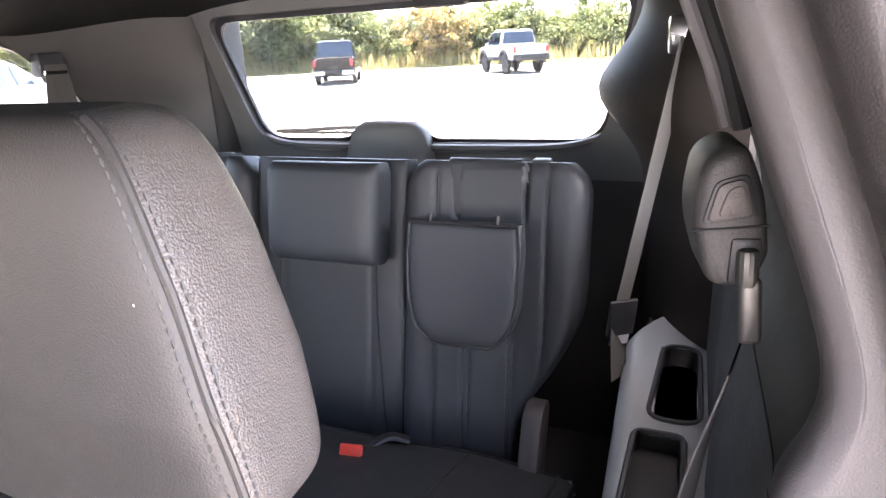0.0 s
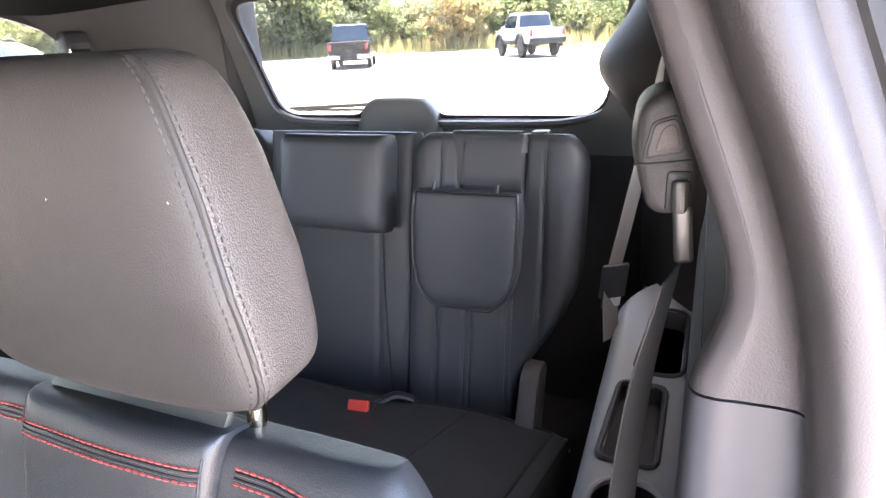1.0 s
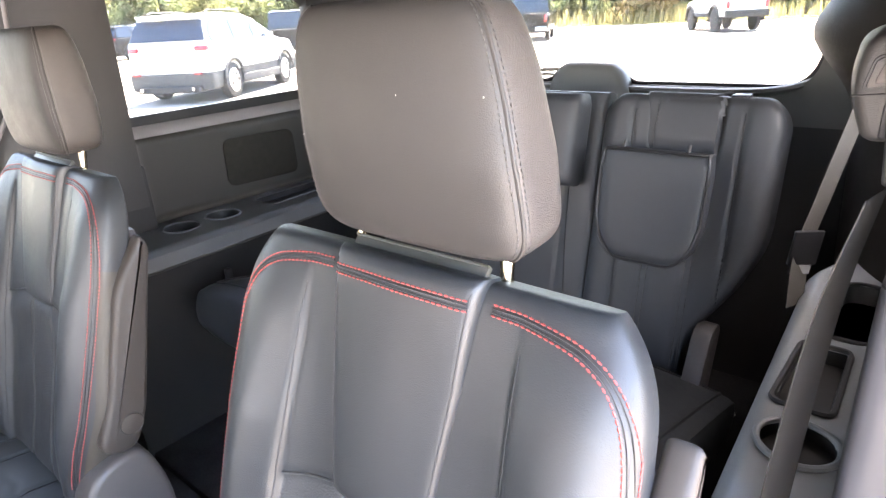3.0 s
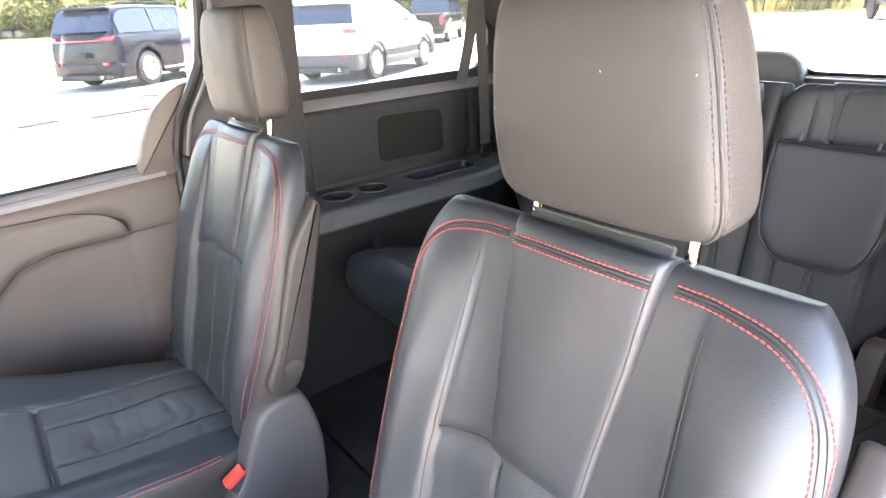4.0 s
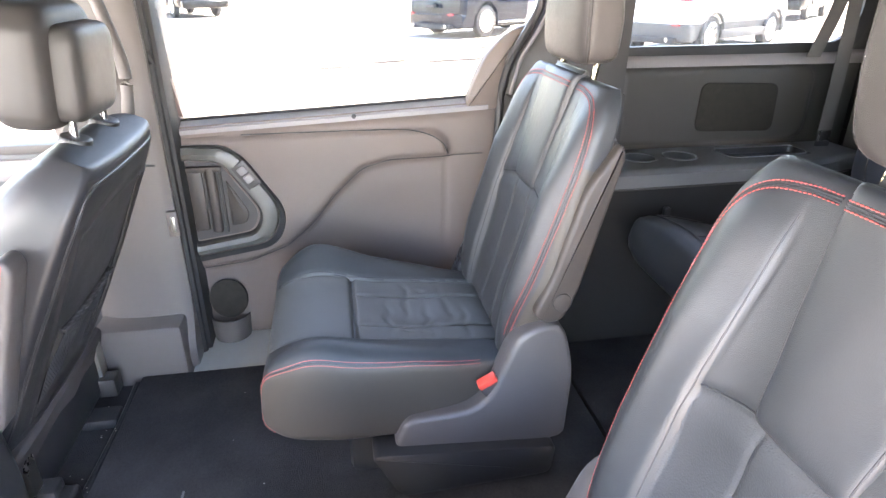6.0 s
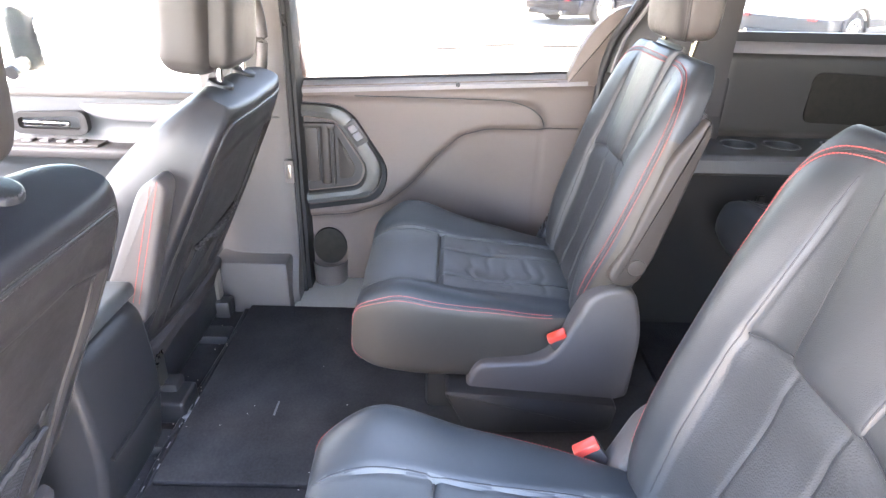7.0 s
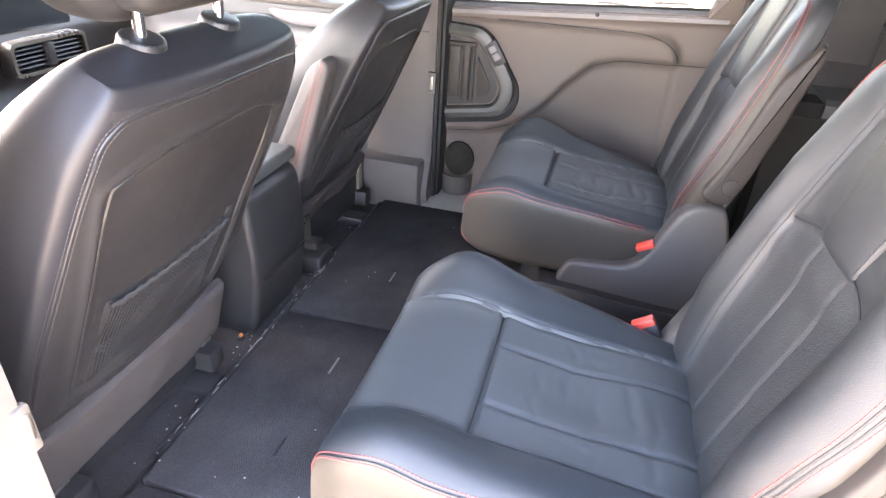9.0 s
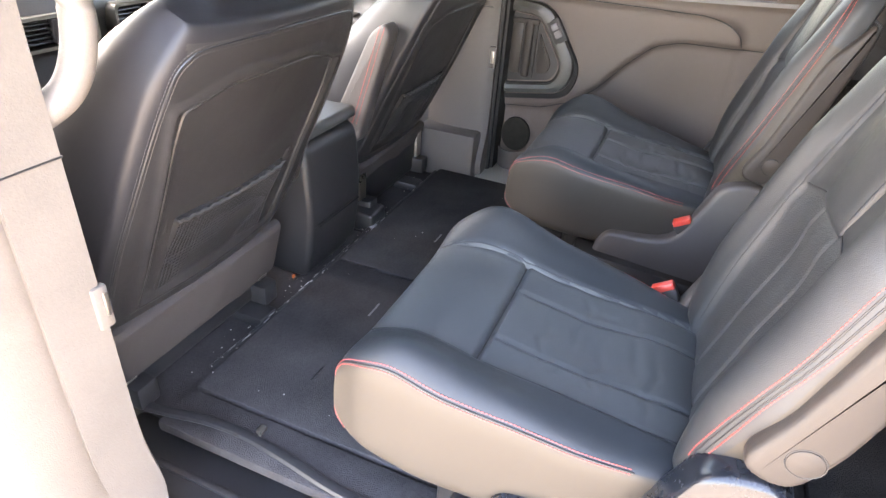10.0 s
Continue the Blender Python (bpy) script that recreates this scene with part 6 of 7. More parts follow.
    if kind == "suv":
        part("spoiler", crown((lambda g: ([tuple(v.co) for v in g.verts], [tuple(v.index for v in f.verts) for f in g.faces]))(box(-W * 0.34, W * 0.34, 0.22, 0.62, H - 0.075, H - 0.025, 0.015))), body, car)
    # side windows in panes, windscreen and rear window
    y0, y1 = cab[0][0] + 0.25, cab[-1][0] - 0.25
    cuts = [y0 + 0.05, y0 + (y1 - y0) * 0.34, y0 + (y1 - y0) * 0.64, y1 - 0.12]

    def side_x(z):
        f = (z - belt) / (H - belt)
        return W / 2 * 0.94 - 0.17 * f * 0.95 + 0.008

    for sx in (-1, 1):
        for a, b in zip(cuts, cuts[1:]):
            def pane_fn(u, v, a=a, b=b, sx=sx):
                y = a + 0.018 + (b - a - 0.036) * u
                zlo, zhi = belt + 0.035, min(lerp(y, cab), H) - 0.085
                z = zlo + max(zhi - zlo, 0.01) * v
                return sx * side_x(z), y, z
            part("side_window", sheet(pane_fn, 8, 4, 0.006, (sx, 0, 0)), AUTO_GLASS, car)

    def end_pane(rear):
        def fn(u, v):
            z = belt + 0.07 + (H - 0.13 - belt - 0.07) * v
            seg = cab if not rear else cab
            if rear:
                y = lerp(z, [(cab[0][1], cab[0][0]), (cab[1][1], cab[1][0]), (cab[2][1], cab[2][0])]) - 0.012
            else:
                y = lerp(z, [(cab[-1][1], cab[-1][0]), (cab[-2][1], cab[-2][0]), (cab[-3][1], cab[-3][0])]) + 0.012
            hw = side_x(z) - 0.05
            xx = -hw + 2 * hw * u
            if rear:
                y += max(0, 1 - y / 0.55) ** 2 * (0.16 * (abs(xx) / (W / 2)) ** 3 + (0.14 * max(0, z - zc - 0.15) if kind != "pickup" else 0))
            return xx, y, z + 0.01
        return fn
    part("rear_window", sheet(end_pane(True), 12, 6, 0.006, (0, -1, 0)), AUTO_GLASS, car)
    part("windscreen", sheet(end_pane(False), 6, 5, 0.006, (0, 1, 0)), AUTO_GLASS, car)
    if kind == "pickup":
        part("bed_well", box(-W / 2 + 0.12, W / 2 - 0.12, 0.10, 1.58, belt - 0.02, belt + 0.024), TYRE, car)
    # bumpers, cladding, lamps
    bc = clad or body
    if kind == "pickup":
        part("rear_bumper", box(-W * 0.47, W * 0.47, -0.12, 0.10, zb - 0.04, zb + 0.24, 0.04, 3), bumper or body, car)
        if caps:
            for sx in (-1, 1):
                part("bumper_cap", box(min(sx * W * 0.20, sx * W * 0.46), max(sx * W * 0.20, sx * W * 0.46), -0.135, -0.10, zb + 0.04, zb + 0.22, 0.012), SILVER, car, "bright bumper section")
        part("tailgate_seam", box(-W * 0.34, W * 0.34, -0.006, 0.03, zb + 0.36, zb + 0.372), TYRE, car)
    else:
        part("rear_bumper", crown((lambda g: ([tuple(v.co) for v in g.verts], [tuple(v.index for v in f.verts) for f in g.faces]))(box(-W * 0.49, W * 0.49, -0.07, 0.30, zb - 0.02, zc - 0.01, 0.05, 3))), bc, car)
        part("lower_valance", box(-W * 0.36, W * 0.36, -0.045, 0.20, zb - 0.06, zb + 0.06, 0.02), TYRE, car)
    part("front_bumper", box(-W * 0.43, W * 0.43, L - 0.12, L + 0.06, zb, zb + 0.30, 0.05, 3), bc, car)
    for sx in (-1, 1):
        lx = sx * W * 0.42
        if kind == "pickup":
            part("tail_lamp", box(lx - 0.07, lx + 0.07, -0.02, 0.05, belt - 0.36, belt - 0.06, 0.02), TAIL_RED, car, "red tail lamp")
        else:
            part("tail_lamp", crown((lambda g: ([tuple(v.co) for v in g.verts], [tuple(v.index for v in f.verts) for f in g.faces]))(box(min(lx - sx * 0.16, lx + sx * 0.085), max(lx - sx * 0.16, lx + sx * 0.085), -0.02, 0.26, belt - 0.115, belt - 0.025, 0.025))), TAIL_RED, car, "red tail lamp")
            part("reflector", box(sx * W * 0.36 - 0.07, sx * W * 0.36 + 0.07, -0.045, 0.05, zc - 0.045, zc + 0.01, 0.01), TAIL_RED, car)
            if chrome_sill:
                part("sill_strip", box(min(sx * W * 0.485, sx * W * 0.503), max(sx * W * 0.485, sx * W * 0.503), wheels_y[0] + wheel_r + 0.05, wheels_y[1] - wheel_r - 0.05, zb + 0.06, zb + 0.10, 0.006), CHROME, car, "bright sill strip")
        part("door_mirror", box(sx * (W / 2 - 0.02) - 0.10 * (sx < 0), sx * (W / 2 - 0.02) + 0.10 * (sx > 0), L - 1.75, L - 1.62, belt - 0.02, belt + 0.14, 0.03), body, car)
        if clad:
            part("sill_cladding", box(min(sx * W * 0.475, sx * W * 0.505), max(sx * W * 0.475, sx * W * 0.505), wheels_y[0] + wheel_r, wheels_y[1] - wheel_r, zb - 0.02, zb + 0.16, 0.015), clad, car)
            for wy in wheels_y:
                part("arch_trim", tube([(sx * W * 0.497, wy + (wheel_r + 0.075) * math.cos(a), wheel_r + (wheel_r + 0.075) * math.sin(a)) for a in np.linspace(-0.15, math.pi + 0.15, 20)], 0.035 if kind != "pickup" else 0.085, 8), clad, car)
        if kind == "suv":
            part("roof_rail", tube([(sx * (W / 2 - 0.30), 0.7, H + 0.005), (sx * (W / 2 - 0.30), 0.85, H + 0.05), (sx * (W / 2 - 0.30), L - 2.6, H + 0.05), (sx * (W / 2 - 0.30), L - 2.45, H)], 0.018, 6), bc, car)
        part("exhaust_tip", rod((sx * W * 0.30, -0.10, zb + 0.02), (sx * W * 0.30, 0.05, zb + 0.02), 0.035, 12), CHROME, car)
        for wy in wheels_y:
            wh = part("wheel", turned(joined(rod((-0.10, 0, 0), (0.10, 0, 0), wheel_r, 32, bevel=0.03)), Matrix.Translation((sx * (W / 2 - 0.13), wy, wheel_r))), TYRE, car)
            face = sx * (W / 2 - 0.13 + 0.098)
            part("rim", rod((face - sx * 0.02, wy, wheel_r), (face + sx * 0.006, wy, wheel_r), wheel_r * 0.68, 28, bevel=0.006), rims or ALLOY, wh)
            for q in range(7):
                a = 2 * math.pi * q / 7
                part("rim_slot", rod((face, wy + wheel_r * 0.42 * math.cos(a), wheel_r * (1 + 0.42 * math.sin(a))), (face + sx * 0.009, wy + wheel_r * 0.42 * math.cos(a), wheel_r * (1 + 0.42 * math.sin(a))), wheel_r * 0.115, 8), TYRE, wh)
    if light_bar:
        part("light_bar", box(-W * 0.36, W * 0.36, -0.015, 0.05, belt - 0.125, belt - 0.085, 0.01), TAIL_RED, car, "red light bar across the tail")
    part("plate_recess", box(-0.17, 0.17, -0.02, 0.03, zc + 0.12, zc + 0.24, 0.01), body if kind == "suv" else TRIM_DARK, car)
    return car


def spot(rear_mid, heading, off):
    """Where the rear bumper stands when the rear axle's middle is given."""
    h = radians(heading)
    return rear_mid[0] + math.sin(h) * off, rear_mid[1] - math.cos(h) * off, 0.0


WHITE, NAVY, GREY = paint("white_paint", (0.78, 0.78, 0.77)), paint("navy_paint", (0.004, 0.006, 0.012)), paint("graphite_paint", (0.012, 0.012, 0.011))
SILVER, MAROON, INK = paint("silver_paint", (0.45, 0.46, 0.47)), paint("maroon_paint", (0.25, 0.02, 0.03)), paint("black_paint", (0.006, 0.006, 0.007))
vehicle("suv", spot((-11.75, 7.75), 30, 1.0), 30, "white sport utility vehicle with grey cladding", "car", WHITE, 4.62, 1.86, 1.70, "suv", 0.36, clad=CLAD)
vehicle("suv", spot((-16.1, 4.05), 36, 1.1), 36, "dark blue sport utility vehicle with bright wheels", "car", NAVY, 5.1, 1.92, 1.80, "suv", 0.39, light_bar=True, chrome_sill=True)
vehicle("pickup_truck", spot((-15.1, 26.9), 26, 1.2), 26, "dark grey pickup truck with bright bumper sections", "pickup truck", GREY, 5.6, 2.0, 1.98, "pickup", 0.42, clearance=0.36, caps=True)
vehicle("pickup_truck", spot((-7.2, 31.6), 36, 1.2), 36, "white off-road pickup truck with black fenders and large tyres", "pickup truck", WHITE, 5.4, 1.95, 2.08, "pickup", 0.52, clearance=0.60, clad=TYRE, bumper=TYRE, belt=1.34, rims=TYRE)
vehicle("pickup_truck", spot((-26.2, -4.6), 120, 1.1), 120, "black pickup truck parked across the lane", "pickup truck", INK, 5.3, 1.9, 1.85, "pickup", 0.40, clearance=0.34)
vehicle("suv", spot((-44.0, -5.4), 25, 1.0), 25, "black sport utility vehicle with red tail lamps", "car", INK, 4.8, 1.95, 1.85, "suv", 0.38)
vehicle("sedan", spot((-50.5, -1.3), 62, 1.0), 62, "dark grey hatchback in the middle of the car park", "car", INK, 4.4, 1.80, 1.48, "sedan", 0.32)
vehicle("suv", spot((-33.5, 15.9), 20, 1.0), 20, "dark grey sport utility vehicle", "car", GREY, 4.6, 1.85, 1.70, "suv", 0.36)
vehicle("suv", spot((-37.5, 19.5), 20, 1.0), 20, "white sport utility vehicle", "car", WHITE, 4.6, 1.85, 1.70, "suv", 0.36)
vehicle("pickup_truck", spot((-21.0, 17.3), 40, 1.0), 40, "grey pickup truck with red tail lamps", "pickup truck", GREY, 5.4, 1.95, 1.90, "pickup", 0.40, clearance=0.34)
rnd = random.Random(5)
names = {"silver": SILVER, "white": WHITE, "maroon": MAROON, "black": INK}
for i in range(22):
    tone = rnd.choice(list(names))
    y = -12.0 + 2.75 * i - (4 if i > 12 else 0)
    vehicle("sedan", (-112.0 + 0.9 * i + rnd.uniform(-1, 1), y * 0.75 - 1, 0), 70 + rnd.uniform(-3, 3), f"{tone} car in the far row", "car", names[tone], 4.5, 1.82, rnd.choice((1.45, 1.5, 1.66)), rnd.choice(("sedan", "suv")), 0.33, group="far row of cars")

# ---- verge, trees, lamp post, dark marks ----
GRASS = shade("dry_grass", (0.26, 0.23, 0.09), 0.9, spec=0.1, var=0.35, var_scale=0.9, bump=0.02, bump_scale=30)


def verge(name, pts, label):
    setting(name, plate(pts, 2, 0.005, 0.09, 0.03), GRASS, label, "grass verge")


EDGE = [(-118, -40), (-112, -2), (-80, 20), (-48, 33.5), (-31, 40.5), (-19, 44.3), (-6, 46.2), (30, 50), (90, 60)]
verge("verge_1", EDGE + [(90, 110), (-220, 110), (-220, -40)], "dry grass verge at the edge of the car park")
verge("verge_2", rounded([(-45.5, 5.8), (-44.2, 8.8), (-62.0, 10.5), (-62.5, 6.4)], 1.2), "yellow grass island between the rows")
DARK_STRIP = shade("dark_strip", (0.018, 0.018, 0.018), 1.0, spec=0.0, var=0.2)
marks = setting("dark_marks", box(-10.19, -9.89, 0.38, 0.93, 0.0, 0.005), DARK_STRIP, "dark strips on the pale asphalt", "tar marks", smooth=False)
for a, b in (((-10.55, 1.31), (-10.86, 1.97)), ((-10.60, 2.35), (-10.95, 3.55)), ((-13.1, 3.70), (-12.65, 4.20)), ((-11.0, 3.6), (-10.9, 4.6))):
    m_ = Vector((b[0] - a[0], b[1] - a[1], 0))
    part("strip", turned(box(0, m_.length, -0.15, 0.15, 0.0, 0.005), Matrix.Translation((*a, 0)) @ m_.to_track_quat("X", "Z").to_matrix().to_4x4()), DARK_STRIP, marks, smooth=False)


def foliage(name, color, trans=0.6):
    m = bpy.data.materials.new(name)
    m.use_nodes = True
    n, l = m.node_tree.nodes, m.node_tree.links
    b = n["Principled BSDF"]
    g = n.new("ShaderNodeNewGeometry")
    r = n.new("ShaderNodeValToRGB")
    r.color_ramp.elements[0].color = (*[c * 1.1 for c in color], 1)
    r.color_ramp.elements[1].color = (*[min(1, c * 1.75) for c in color], 1)
    l.new(g.outputs["Random Per Island"], r.inputs[0])
    l.new(r.outputs[0], b.inputs["Base Color"])
    b.inputs["Roughness"].default_value = 0.6
    b.inputs["Specular IOR Level"].default_value = 0.0
    tr, mx = n.new("ShaderNodeBsdfTranslucent"), n.new("ShaderNodeMixShader")
    l.new(r.outputs[0], tr.inputs[0])
    mx.inputs[0].default_value = trans
    l.new(b.outputs[0], mx.inputs[1])
    l.new(tr.outputs[0], mx.inputs[2])
    l.new(mx.outputs[0], n["Material Output"].inputs[0])
    return m


LEAF = {"dark green": foliage("dark_leaves", (0.100, 0.118, 0.075)), "green": foliage("green_leaves", (0.120, 0.140, 0.066)), "yellow-green": foliage("yellow_leaves", (0.185, 0.185, 0.085)), "ochre": foliage("ochre_leaves", (0.23, 0.18, 0.085))}
BARK = shade("bark", (0.10, 0.08, 0.06), 0.9, var=0.3, bump=0.01, bump_scale=30)


def tree_kind(h, spread, tone, seed, leaves=2600):
    """A tree or bush: trunk with limbs, and a crown of leaf sprays in uneven clumps."""
    r = random.Random(seed)
    t = thing("tree", (0, 0, -500), f"{tone} leafy tree behind the car park", "tree", "trees along the verge")
    bms = [rod((0, 0, 0), (0.1, 0, h * 0.5), h * 0.022, 10, h * 0.012)]
    clumps = []
    for i in range(9):
        a, z = r.uniform(0, 6.28), h * r.uniform(0.18, 0.72)
        tip = Vector((math.cos(a) * spread * r.uniform(0.3, 0.6), math.sin(a) * spread * r.uniform(0.3, 0.6), min(h * 0.95, z + h * r.uniform(0.08, 0.25))))
        bms.append(rod((0.1 * z / h, 0, z * 0.65), tip, h * 0.009, 6, h * 0.003))
        clumps.append((tip, h * r.uniform(0.12, 0.22)))
    for i in range(16):
        a, z = r.uniform(0, 6.28), r.uniform(0.05, 0.98)
        w = spread * 0.5 * math.sin(math.pi * min(1, 0.18 + z * 0.8)) ** 0.6
        d = w * math.sqrt(r.random())
        clumps.append((Vector((math.cos(a) * d, math.sin(a) * d, z * h)), h * r.uniform(0.07, 0.16)))
    part("trunk", joined(*bms), BARK, t)
    verts, faces = [], []
    for i in range(leaves):
        c, rad = r.choice(clumps)
        d = Vector((r.gauss(0, 1), r.gauss(0, 1), r.gauss(0, 0.8)))
        p = c + d * rad * 0.55
        p.z = max(p.z, 0.05)
        s = r.uniform(0.10, 0.26) * (h / 5) ** 0.5
        u = Vector((r.gauss(0, 1), r.gauss(0, 1), r.gauss(0, 1))).normalized()
        v = u.cross(Vector((r.gauss(0, 1), r.gauss(0, 1), r.gauss(0, 1)))).normalized()
        k = len(verts)
        verts += [p - u * s, p + v * s * 0.45, p + u * s, p - v * s * 0.45]
        faces.append((k, k + 1, k + 2, k + 3))
    part("crown", (verts, faces), LEAF[tone], t, smooth=False)
    return t


kinds = [tree_kind(5.5, 5.0, "dark green", 1), tree_kind(4.6, 4.4, "green", 2), tree_kind(4.0, 4.2, "yellow-green", 3), tree_kind(6.5, 5.5, "green", 4), tree_kind(4.6, 4.2, "ochre", 6)]
rt = random.Random(11)
line = glide([Vector((a, b, 0)) for a, b in EDGE], 14)
first = [True] * len(kinds)


def plant(k, x, y, s):
    m = Matrix.Translation((x, y, 0.05)) @ pose(0, 0, 0, 0, 0, rt.uniform(0, 360)) @ Matrix.Scale(s, 4)
    if first[k]:
        first[k] = False
        kinds[k].matrix_world = m
    else:
        copy_thing(kinds[k], m).scale = (s, s, s)


plant(4, -18.6, 46.5, 1.0)
plant(4, -17.2, 47.5, 0.9)
plant(0, -32.5, 45.5, 1.0)
plant(0, -28.0, 47.0, 1.05)
plant(1, -24.5, 47.5, 0.8)
plant(2, -12.5, 50.5, 0.75)
plant(3, -8.0, 53.0, 0.8)
for i, q in enumerate(line[10:]):
    for row in range(3):
        k = rt.choices((0, 1, 2, 3), (3, 3, 2, 2) if q.x > -50 else (1, 3, 4, 2))[0]
        away = 3.5 + 4.5 * row + rt.uniform(-1.5, 1.5)
        if -26 < q.x < 10 and row == 0:
            away += 3.0
        s = rt.uniform(0.75, 1.15) * (0.75 if -27 < q.x < 12 else 1.15) * (1.3 if q.x < -60 else 1)
        plant(k, q.x - away * 0.30 + rt.uniform(-1.2, 1.2), q.y + away, s)
# low shrubs in front of the trees
for i, q in enumerate(line[20:]):
    if q.x < 12 and i % 2 == 0:
        plant(rt.choice((1, 2, 2)), q.x + rt.uniform(-1.5, 1.5), q.y + rt.uniform(3.0, 5.5), rt.uniform(0.28, 0.45))
# tall weeds between verge and trees, one mass
verts, faces = [], []
for i in range(9000):
    q = rt.choice(line[20:])
    p = q + Vector((rt.uniform(-2.5, 2.5), rt.uniform(0.2, 6.0), 0.08))
    hgt, a = rt.uniform(0.25, 1.35), rt.uniform(0, 6.28)
    side = Vector((math.cos(a), math.sin(a), 0)) * rt.uniform(0.03, 0.10)
    tip = p + Vector((rt.uniform(-0.15, 0.15), rt.uniform(-0.15, 0.15), hgt))
    k = len(verts)
    verts += [p - side, p + side, tip]
    faces.append((k, k + 1, k + 2))
tagged(part("weeds", (verts, faces), foliage("weed_leaves", (0.19, 0.175, 0.085)), smooth=False), "tall dry weeds along the verge", "weeds", "", "stuff")
post = thing("lamp_post", (-36.5, -4.0, 0), "pale concrete lamp post on the car park", "lamp post")
part("pole", rod((0, 0, 0.1), (0, 0, 9.0), 0.16, 14, 0.09), TRIM_LIGHT, post)
part("foot", rod((0, 0, 0), (0, 0, 0.5), 0.30, 16, 0.28, bevel=0.03), TRIM_LIGHT, post)
post = thing("lamp_post", (-96.0, 5.0, 0), "pale concrete lamp post beside the far cars", "lamp post")
part("pole", rod((0, 0, 0.1), (0, 0, 9.0), 0.18, 14, 0.10), TRIM_LIGHT, post)
part("foot", rod((0, 0, 0), (0, 0, 0.5), 0.32, 16, 0.30, bevel=0.03), TRIM_LIGHT, post)

# ---- belts and small things ----
def webbing(points, width, across, thick=0.0012, n=10):
    """A belt strap: a flat band along points, across its width direction."""
    pts = glide(points, n)
    a0, a1 = across if isinstance(across[0], tuple) else (across, across)
    verts, faces = [], []
    for i, p in enumerate(pts):
        ac = Vector(a0).normalized().lerp(Vector(a1).normalized(), min(1, 1.6 * i / len(pts))).normalized() * width / 2
        d = (pts[min(i + 1, len(pts) - 1)] - pts[max(i - 1, 0)]).normalized()
        nn = d.cross(ac).normalized() * thick / 2
        verts += [p - ac - nn, p + ac - nn, p + ac + nn, p - ac + nn]
    for i in range(len(pts) - 1):
        for k in range(4):
            faces.append((i * 4 + k, i * 4 + (k + 1) % 4, i * 4 + 4 + (k + 1) % 4, i * 4 + 4 + k))
    return verts, faces


# belt of the seat beside the doorway: height adjuster on the pillar, loop and strap
bl = thing("seat_belt", (0.733, 1.285, 1.370), "grey belt height adjuster with strap on the pillar", "seat belt", "seat belts")
am = pose(0.002, 0, 0, 3, 0, 10) @ Matrix.Scale(0.88, 4)
hs = part("adjuster", turned(plate(rounded([(-0.019, 0.036, 0.018), (0.004, 0.046, 0.018), (0.018, 0.015), (0.026, -0.030, 0.012), (0.014, -0.050, 0.016), (-0.010, -0.050, 0.016), (-0.024, -0.004, 0.02)], 0.015, 6), 1, -0.012, 0.045, 0.009, 4), am), TRIM_DARK, bl, "moulded grey adjuster housing")
part("housing_seam", turned(solid(tube([(-0.0235, -0.0118, -0.010), (0.0, -0.0128, -0.008), (0.0215, -0.0118, -0.006)], 0.0008, 6)), am), BLACK, hs)
part("button_rim", turned(plate(rounded([(-0.018, -0.006), (0.014, 0.0), (0.006, 0.027), (-0.012, 0.022)], 0.005, 5), 1, -0.0135, -0.011, 0.0008), am), BLACK, hs)
part("button", turned(plate(rounded([(-0.0155, -0.004), (0.0115, 0.0015), (0.0045, 0.0245), (-0.0105, 0.0205)], 0.005, 5), 1, -0.0155, -0.012, 0.0012), am), SIDE, hs)
part("button_face", turned(plate(rounded([(-0.010, 0.0), (0.008, 0.004), (0.003, 0.021), (-0.005, 0.018)], 0.005, 5), 1, -0.0167, -0.0150, 0.0008), am), TRIM, hs)
part("loop_slot", turned(box(0.000, 0.019, -0.0145, -0.004, -0.046, -0.014, 0.004), am), BLACK, hs)
part("belt_loop", turned(joined(rod((0.010, -0.016, -0.020), (0.011, -0.019, -0.045), 0.0065, 14, bevel=0.003), turned(box(-0.0070, 0.0070, -0.004, 0.004, -0.026, 0.020, 0.0038, 3), pose(0.014, -0.020, -0.058, 0, -6, 0))), am), LOOP, hs, "steel belt loop")
part("strap", webbing([(0.012, -0.020, -0.080), (-0.006, 0.0, -0.20), (-0.020, 0.03, -0.42), (-0.03, 0.05, -0.72), (-0.03, 0.06, -0.90)], 0.046, ((0.2, 1.0, 0), (0.55, 0.85, 0))), BELT, bl, "dark webbing strap")

bl = thing("seat_belt", (0.70, 2.05, 1.46), "dark third-row belt hanging beside the bench", "seat belt", "seat belts")
part("guide", box(-0.03, 0.03, -0.02, 0.02, -0.03, 0.035, 0.008), CHROME, bl, "metal belt guide")
part("strap", webbing([(0, -0.01, 0), (-0.03, -0.05, -0.18), (-0.06, -0.11, -0.36), (-0.075, -0.14, -0.46), (-0.07, -0.16, -0.56)], 0.046, (0.5, 1, 0)), STRAP, bl)
tg_ = part("tongue", turned(box(-0.025, 0.025, -0.004, 0.004, -0.035, 0.035, 0.003), pose(-0.07, -0.15, -0.45, 10, 0, 35)), BLACK, bl)
part("tongue_plate", turned(box(-0.018, 0.018, -0.0015, 0.0015, -0.055, -0.03), pose(-0.07, -0.15, -0.45, 10, 0, 35)), CHROME, tg_)

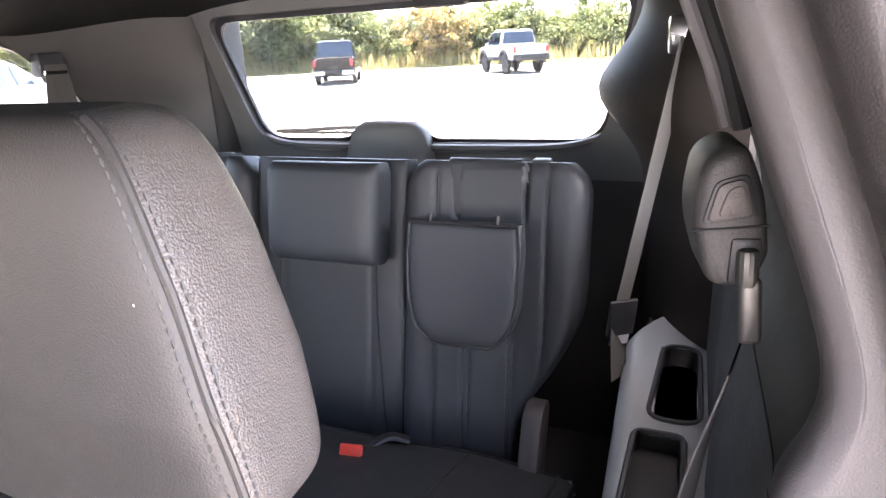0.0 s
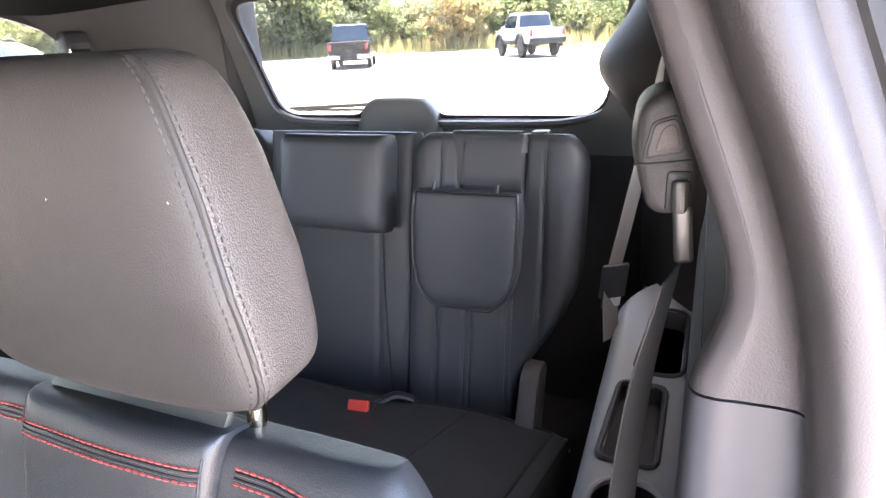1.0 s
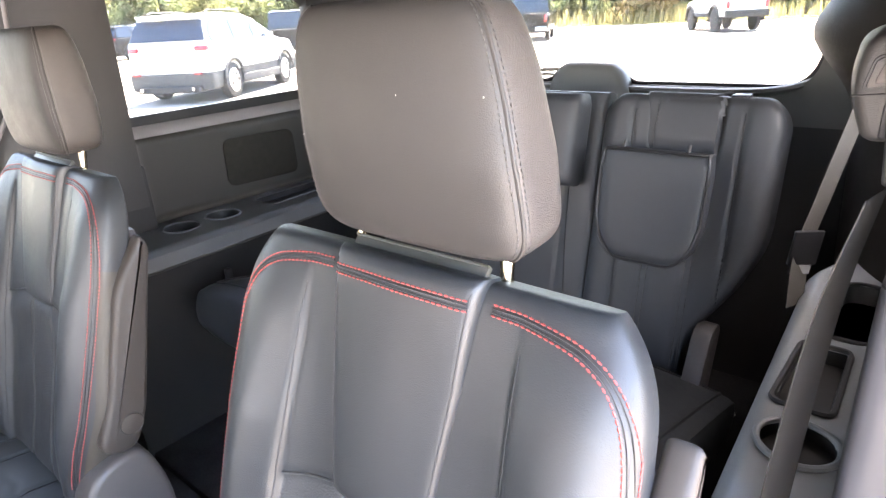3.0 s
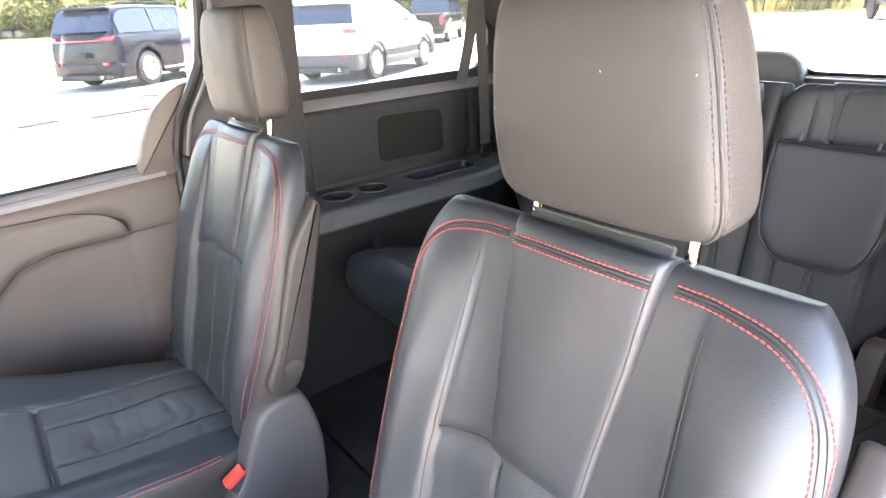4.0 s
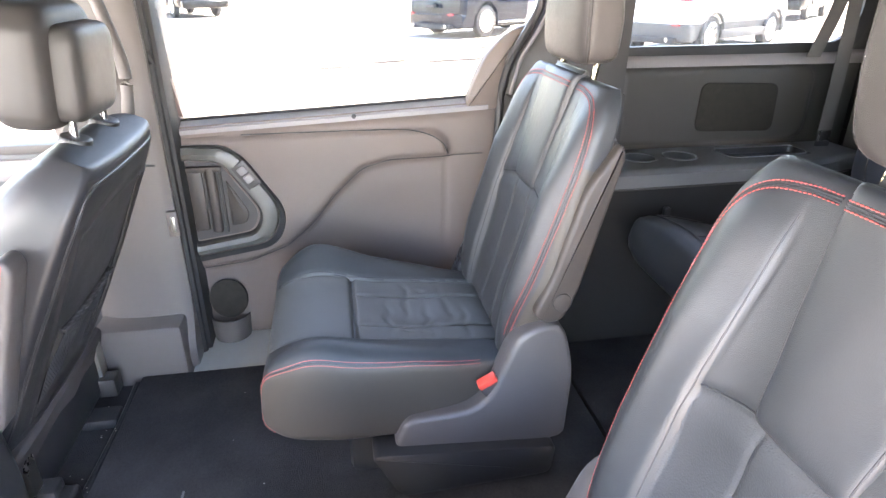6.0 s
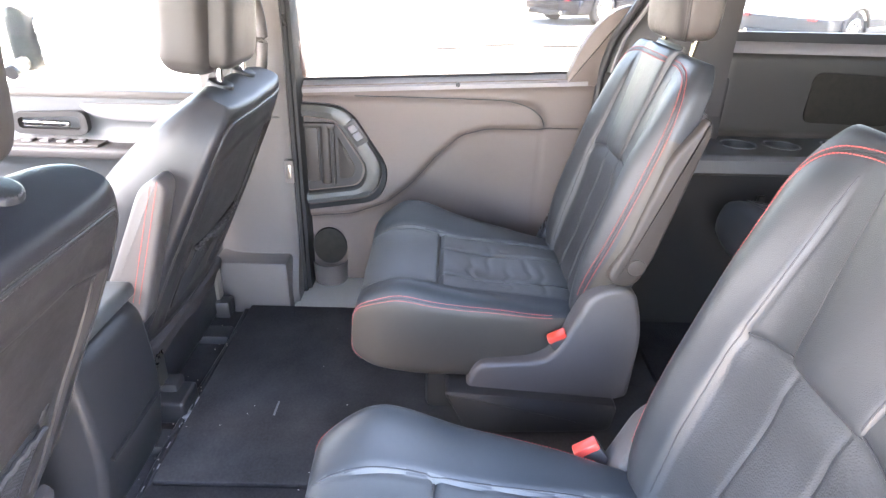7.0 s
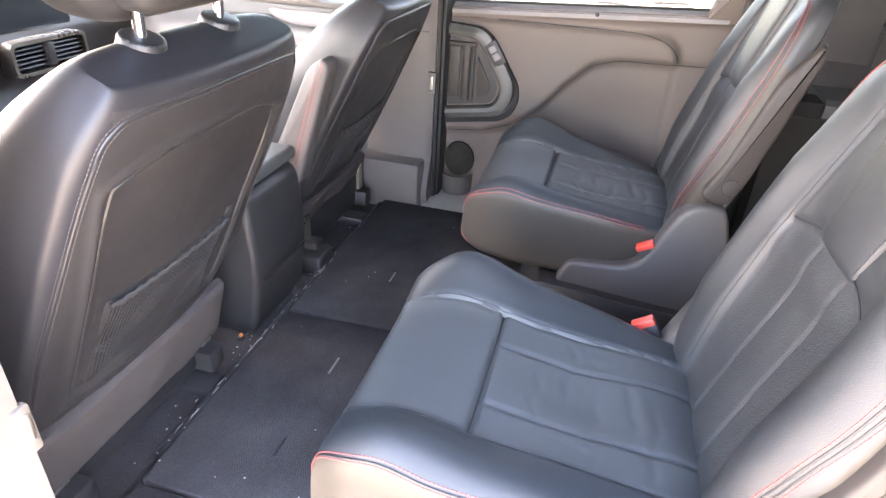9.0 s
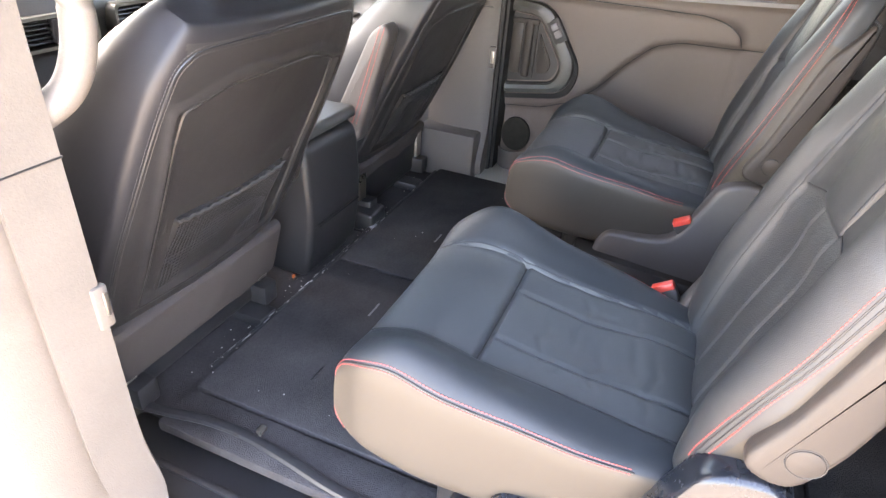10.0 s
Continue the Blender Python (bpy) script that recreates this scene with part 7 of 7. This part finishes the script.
bl = thing("seat_belt", (-0.835, 2.06, 1.47), "dark third-row belt over the quarter trim", "seat belt", "seat belts")
part("guide", box(-0.02, 0.02, -0.035, 0.035, -0.03, 0.03, 0.008), BLACK, bl)
part("guide_bar", rod((0.022, -0.03, -0.02), (0.022, 0.03, -0.02), 0.006, 8), CHROME, bl)
part("strap", webbing([(0.02, 0.0, 0), (0.022, -0.03, -0.15), (0.01, -0.06, -0.28)], 0.046, (0, 1, 0)), STRAP, bl)
part("strap", webbing([(0.025, 0.01, 0), (0.03, 0.02, -0.2), (0.035, 0.02, -0.40), (0.035, 0.02, -0.495)], 0.046, (0, 1, 0)), STRAP, bl)
part("tongue", box(0.03, 0.042, -0.002, 0.042, -0.540, -0.490, 0.004), CHROME, bl, "metal belt tongue")

# slits, hooks and crumbs on the floor lids
for x, y, d in ((-0.225, 0.245, 0.05), (0.170, 0.245, 0.055), (0.42, 0.245, 0.05)):
    part("lid_slit", box(x - d / 2, x + d / 2, y - 0.0022, y + 0.0022, 0.398, 0.4015), TRIM_LIGHT if x < 0.3 else BLACK, floor)
hook = thing("floor_hook", (0.60, 0.24, 0.40), "small steel hook on the floor edge", "hook")
part("plate", box(-0.010, 0.010, -0.007, 0.007, 0.0, 0.010, 0.003), STEEL, hook)
part("pin", rod((0.0, 0.0, 0.005), (0.016, 0.008, 0.008), 0.003, 8), STEEL, hook)
rc = random.Random(3)
verts, faces = [], []
for i in range(70):
    x, y = rc.uniform(-0.6, 0.55), rc.choice((rc.uniform(-0.02, 0.05), rc.uniform(0.05, 0.5), rc.gauss(0.03, 0.012)))
    z = 0.4005 if y > 0.05 else 0.398
    s = rc.uniform(0.0008, 0.0026)
    k = len(verts)
    verts += [(x - s, y, z), (x, y - s, z), (x + s, y, z), (x, y + s, z), (x, y, z + s)]
    faces += [(k, k + 1, k + 4), (k + 1, k + 2, k + 4), (k + 2, k + 3, k + 4), (k + 3, k, k + 4), (k, k + 3, k + 2, k + 1)]
tagged(part("crumbs", (verts, faces), shade("crumb", (0.45, 0.42, 0.38), 0.9), smooth=False), "pale crumbs and dust on the carpet", "crumbs", "", "stuff")
verts, faces = [], []
x = -0.26
while x < 0.46:
    d = rc.uniform(0.006, 0.030)
    y = 0.040 + rc.gauss(0, 0.003)
    w = rc.uniform(0.0008, 0.0024)
    k = len(verts)
    verts += [(x, y - w, 0.4005), (x + d, y + rc.gauss(0, 0.002) - w, 0.4005), (x + d, y + w, 0.4005), (x, y + w, 0.4005), (x + d / 2, y, 0.4025)]
    faces += [(k, k + 1, k + 4), (k + 1, k + 2, k + 4), (k + 2, k + 3, k + 4), (k + 3, k, k + 4), (k, k + 3, k + 2, k + 1)]
    x += d + rc.choice((0.0, 0.004, 0.012, 0.045))
tagged(part("frayed_edge", (verts, faces), shade("grey_fluff", (0.30, 0.29, 0.28), 0.9, spec=0.1), floor, "pale frayed carpet edge", smooth=False), kind="stuff")
clip = thing("orange_clip", (0.150, -0.004, 0.403), "small orange plastic clip on the floor under the front seat", "clip")
part("tab", box(-0.004, 0.004, -0.003, 0.003, 0.0, 0.009, 0.001), shade("orange_plastic", (0.55, 0.13, 0.03), 0.4), clip)
part("foot", box(-0.010, 0.010, -0.008, 0.008, -0.004, 0.002, 0.001), BLACK, clip)
tag = thing("paper_tag", (0.543, 1.905, 0.628), "small white paper tag on the strap by the bench", "paper tag")
part("tag", turned(box(-0.012, 0.012, -0.016, 0.016, -0.001, 0.001), pose(0, 0, 0, 20, 15, 30)), shade("white_paper", (0.75, 0.74, 0.72), 0.8), tag)
part("strap", rod((-0.06, 0.0, -0.012), (-0.005, 0.0, -0.002), 0.006, 8), BLACK, tag)
# front passenger belt on the far pillar
bl = thing("seat_belt", (-0.745, 0.08, 1.20), "grey belt guide and strap on the front passenger pillar", "seat belt", "seat belts")
part("guide", turned(rod((0, 0, -0.012), (0, 0, 0.014), 0.022, 20, bevel=0.004), pose(0, 0, 0, 0, 90)), TRIM_DARK, bl)
part("guide_bolt", turned(rod((0, 0, 0.010), (0, 0, 0.022), 0.010, 16, bevel=0.003), pose(0, 0, 0, 0, 90)), STEEL, bl)
part("strap", webbing([(0.012, 0.0, -0.01), (0.018, -0.06, -0.12), (0.025, -0.14, -0.30), (0.03, -0.22, -0.50)], 0.046, (0, 1, 0)), BELT, bl)
gp = thing("grab_handle", (-0.745, 0.12, 1.16), "dark moulded grab handle on the far pillar", "grab handle")
part("grip", tube(glide([(0.0, -0.02, 0.26), (0.035, 0.015, 0.18), (0.040, 0.040, 0.06), (0.035, 0.030, -0.04), (0.0, 0.0, -0.10)], 8), 0.014, 10), TRIM, gp)
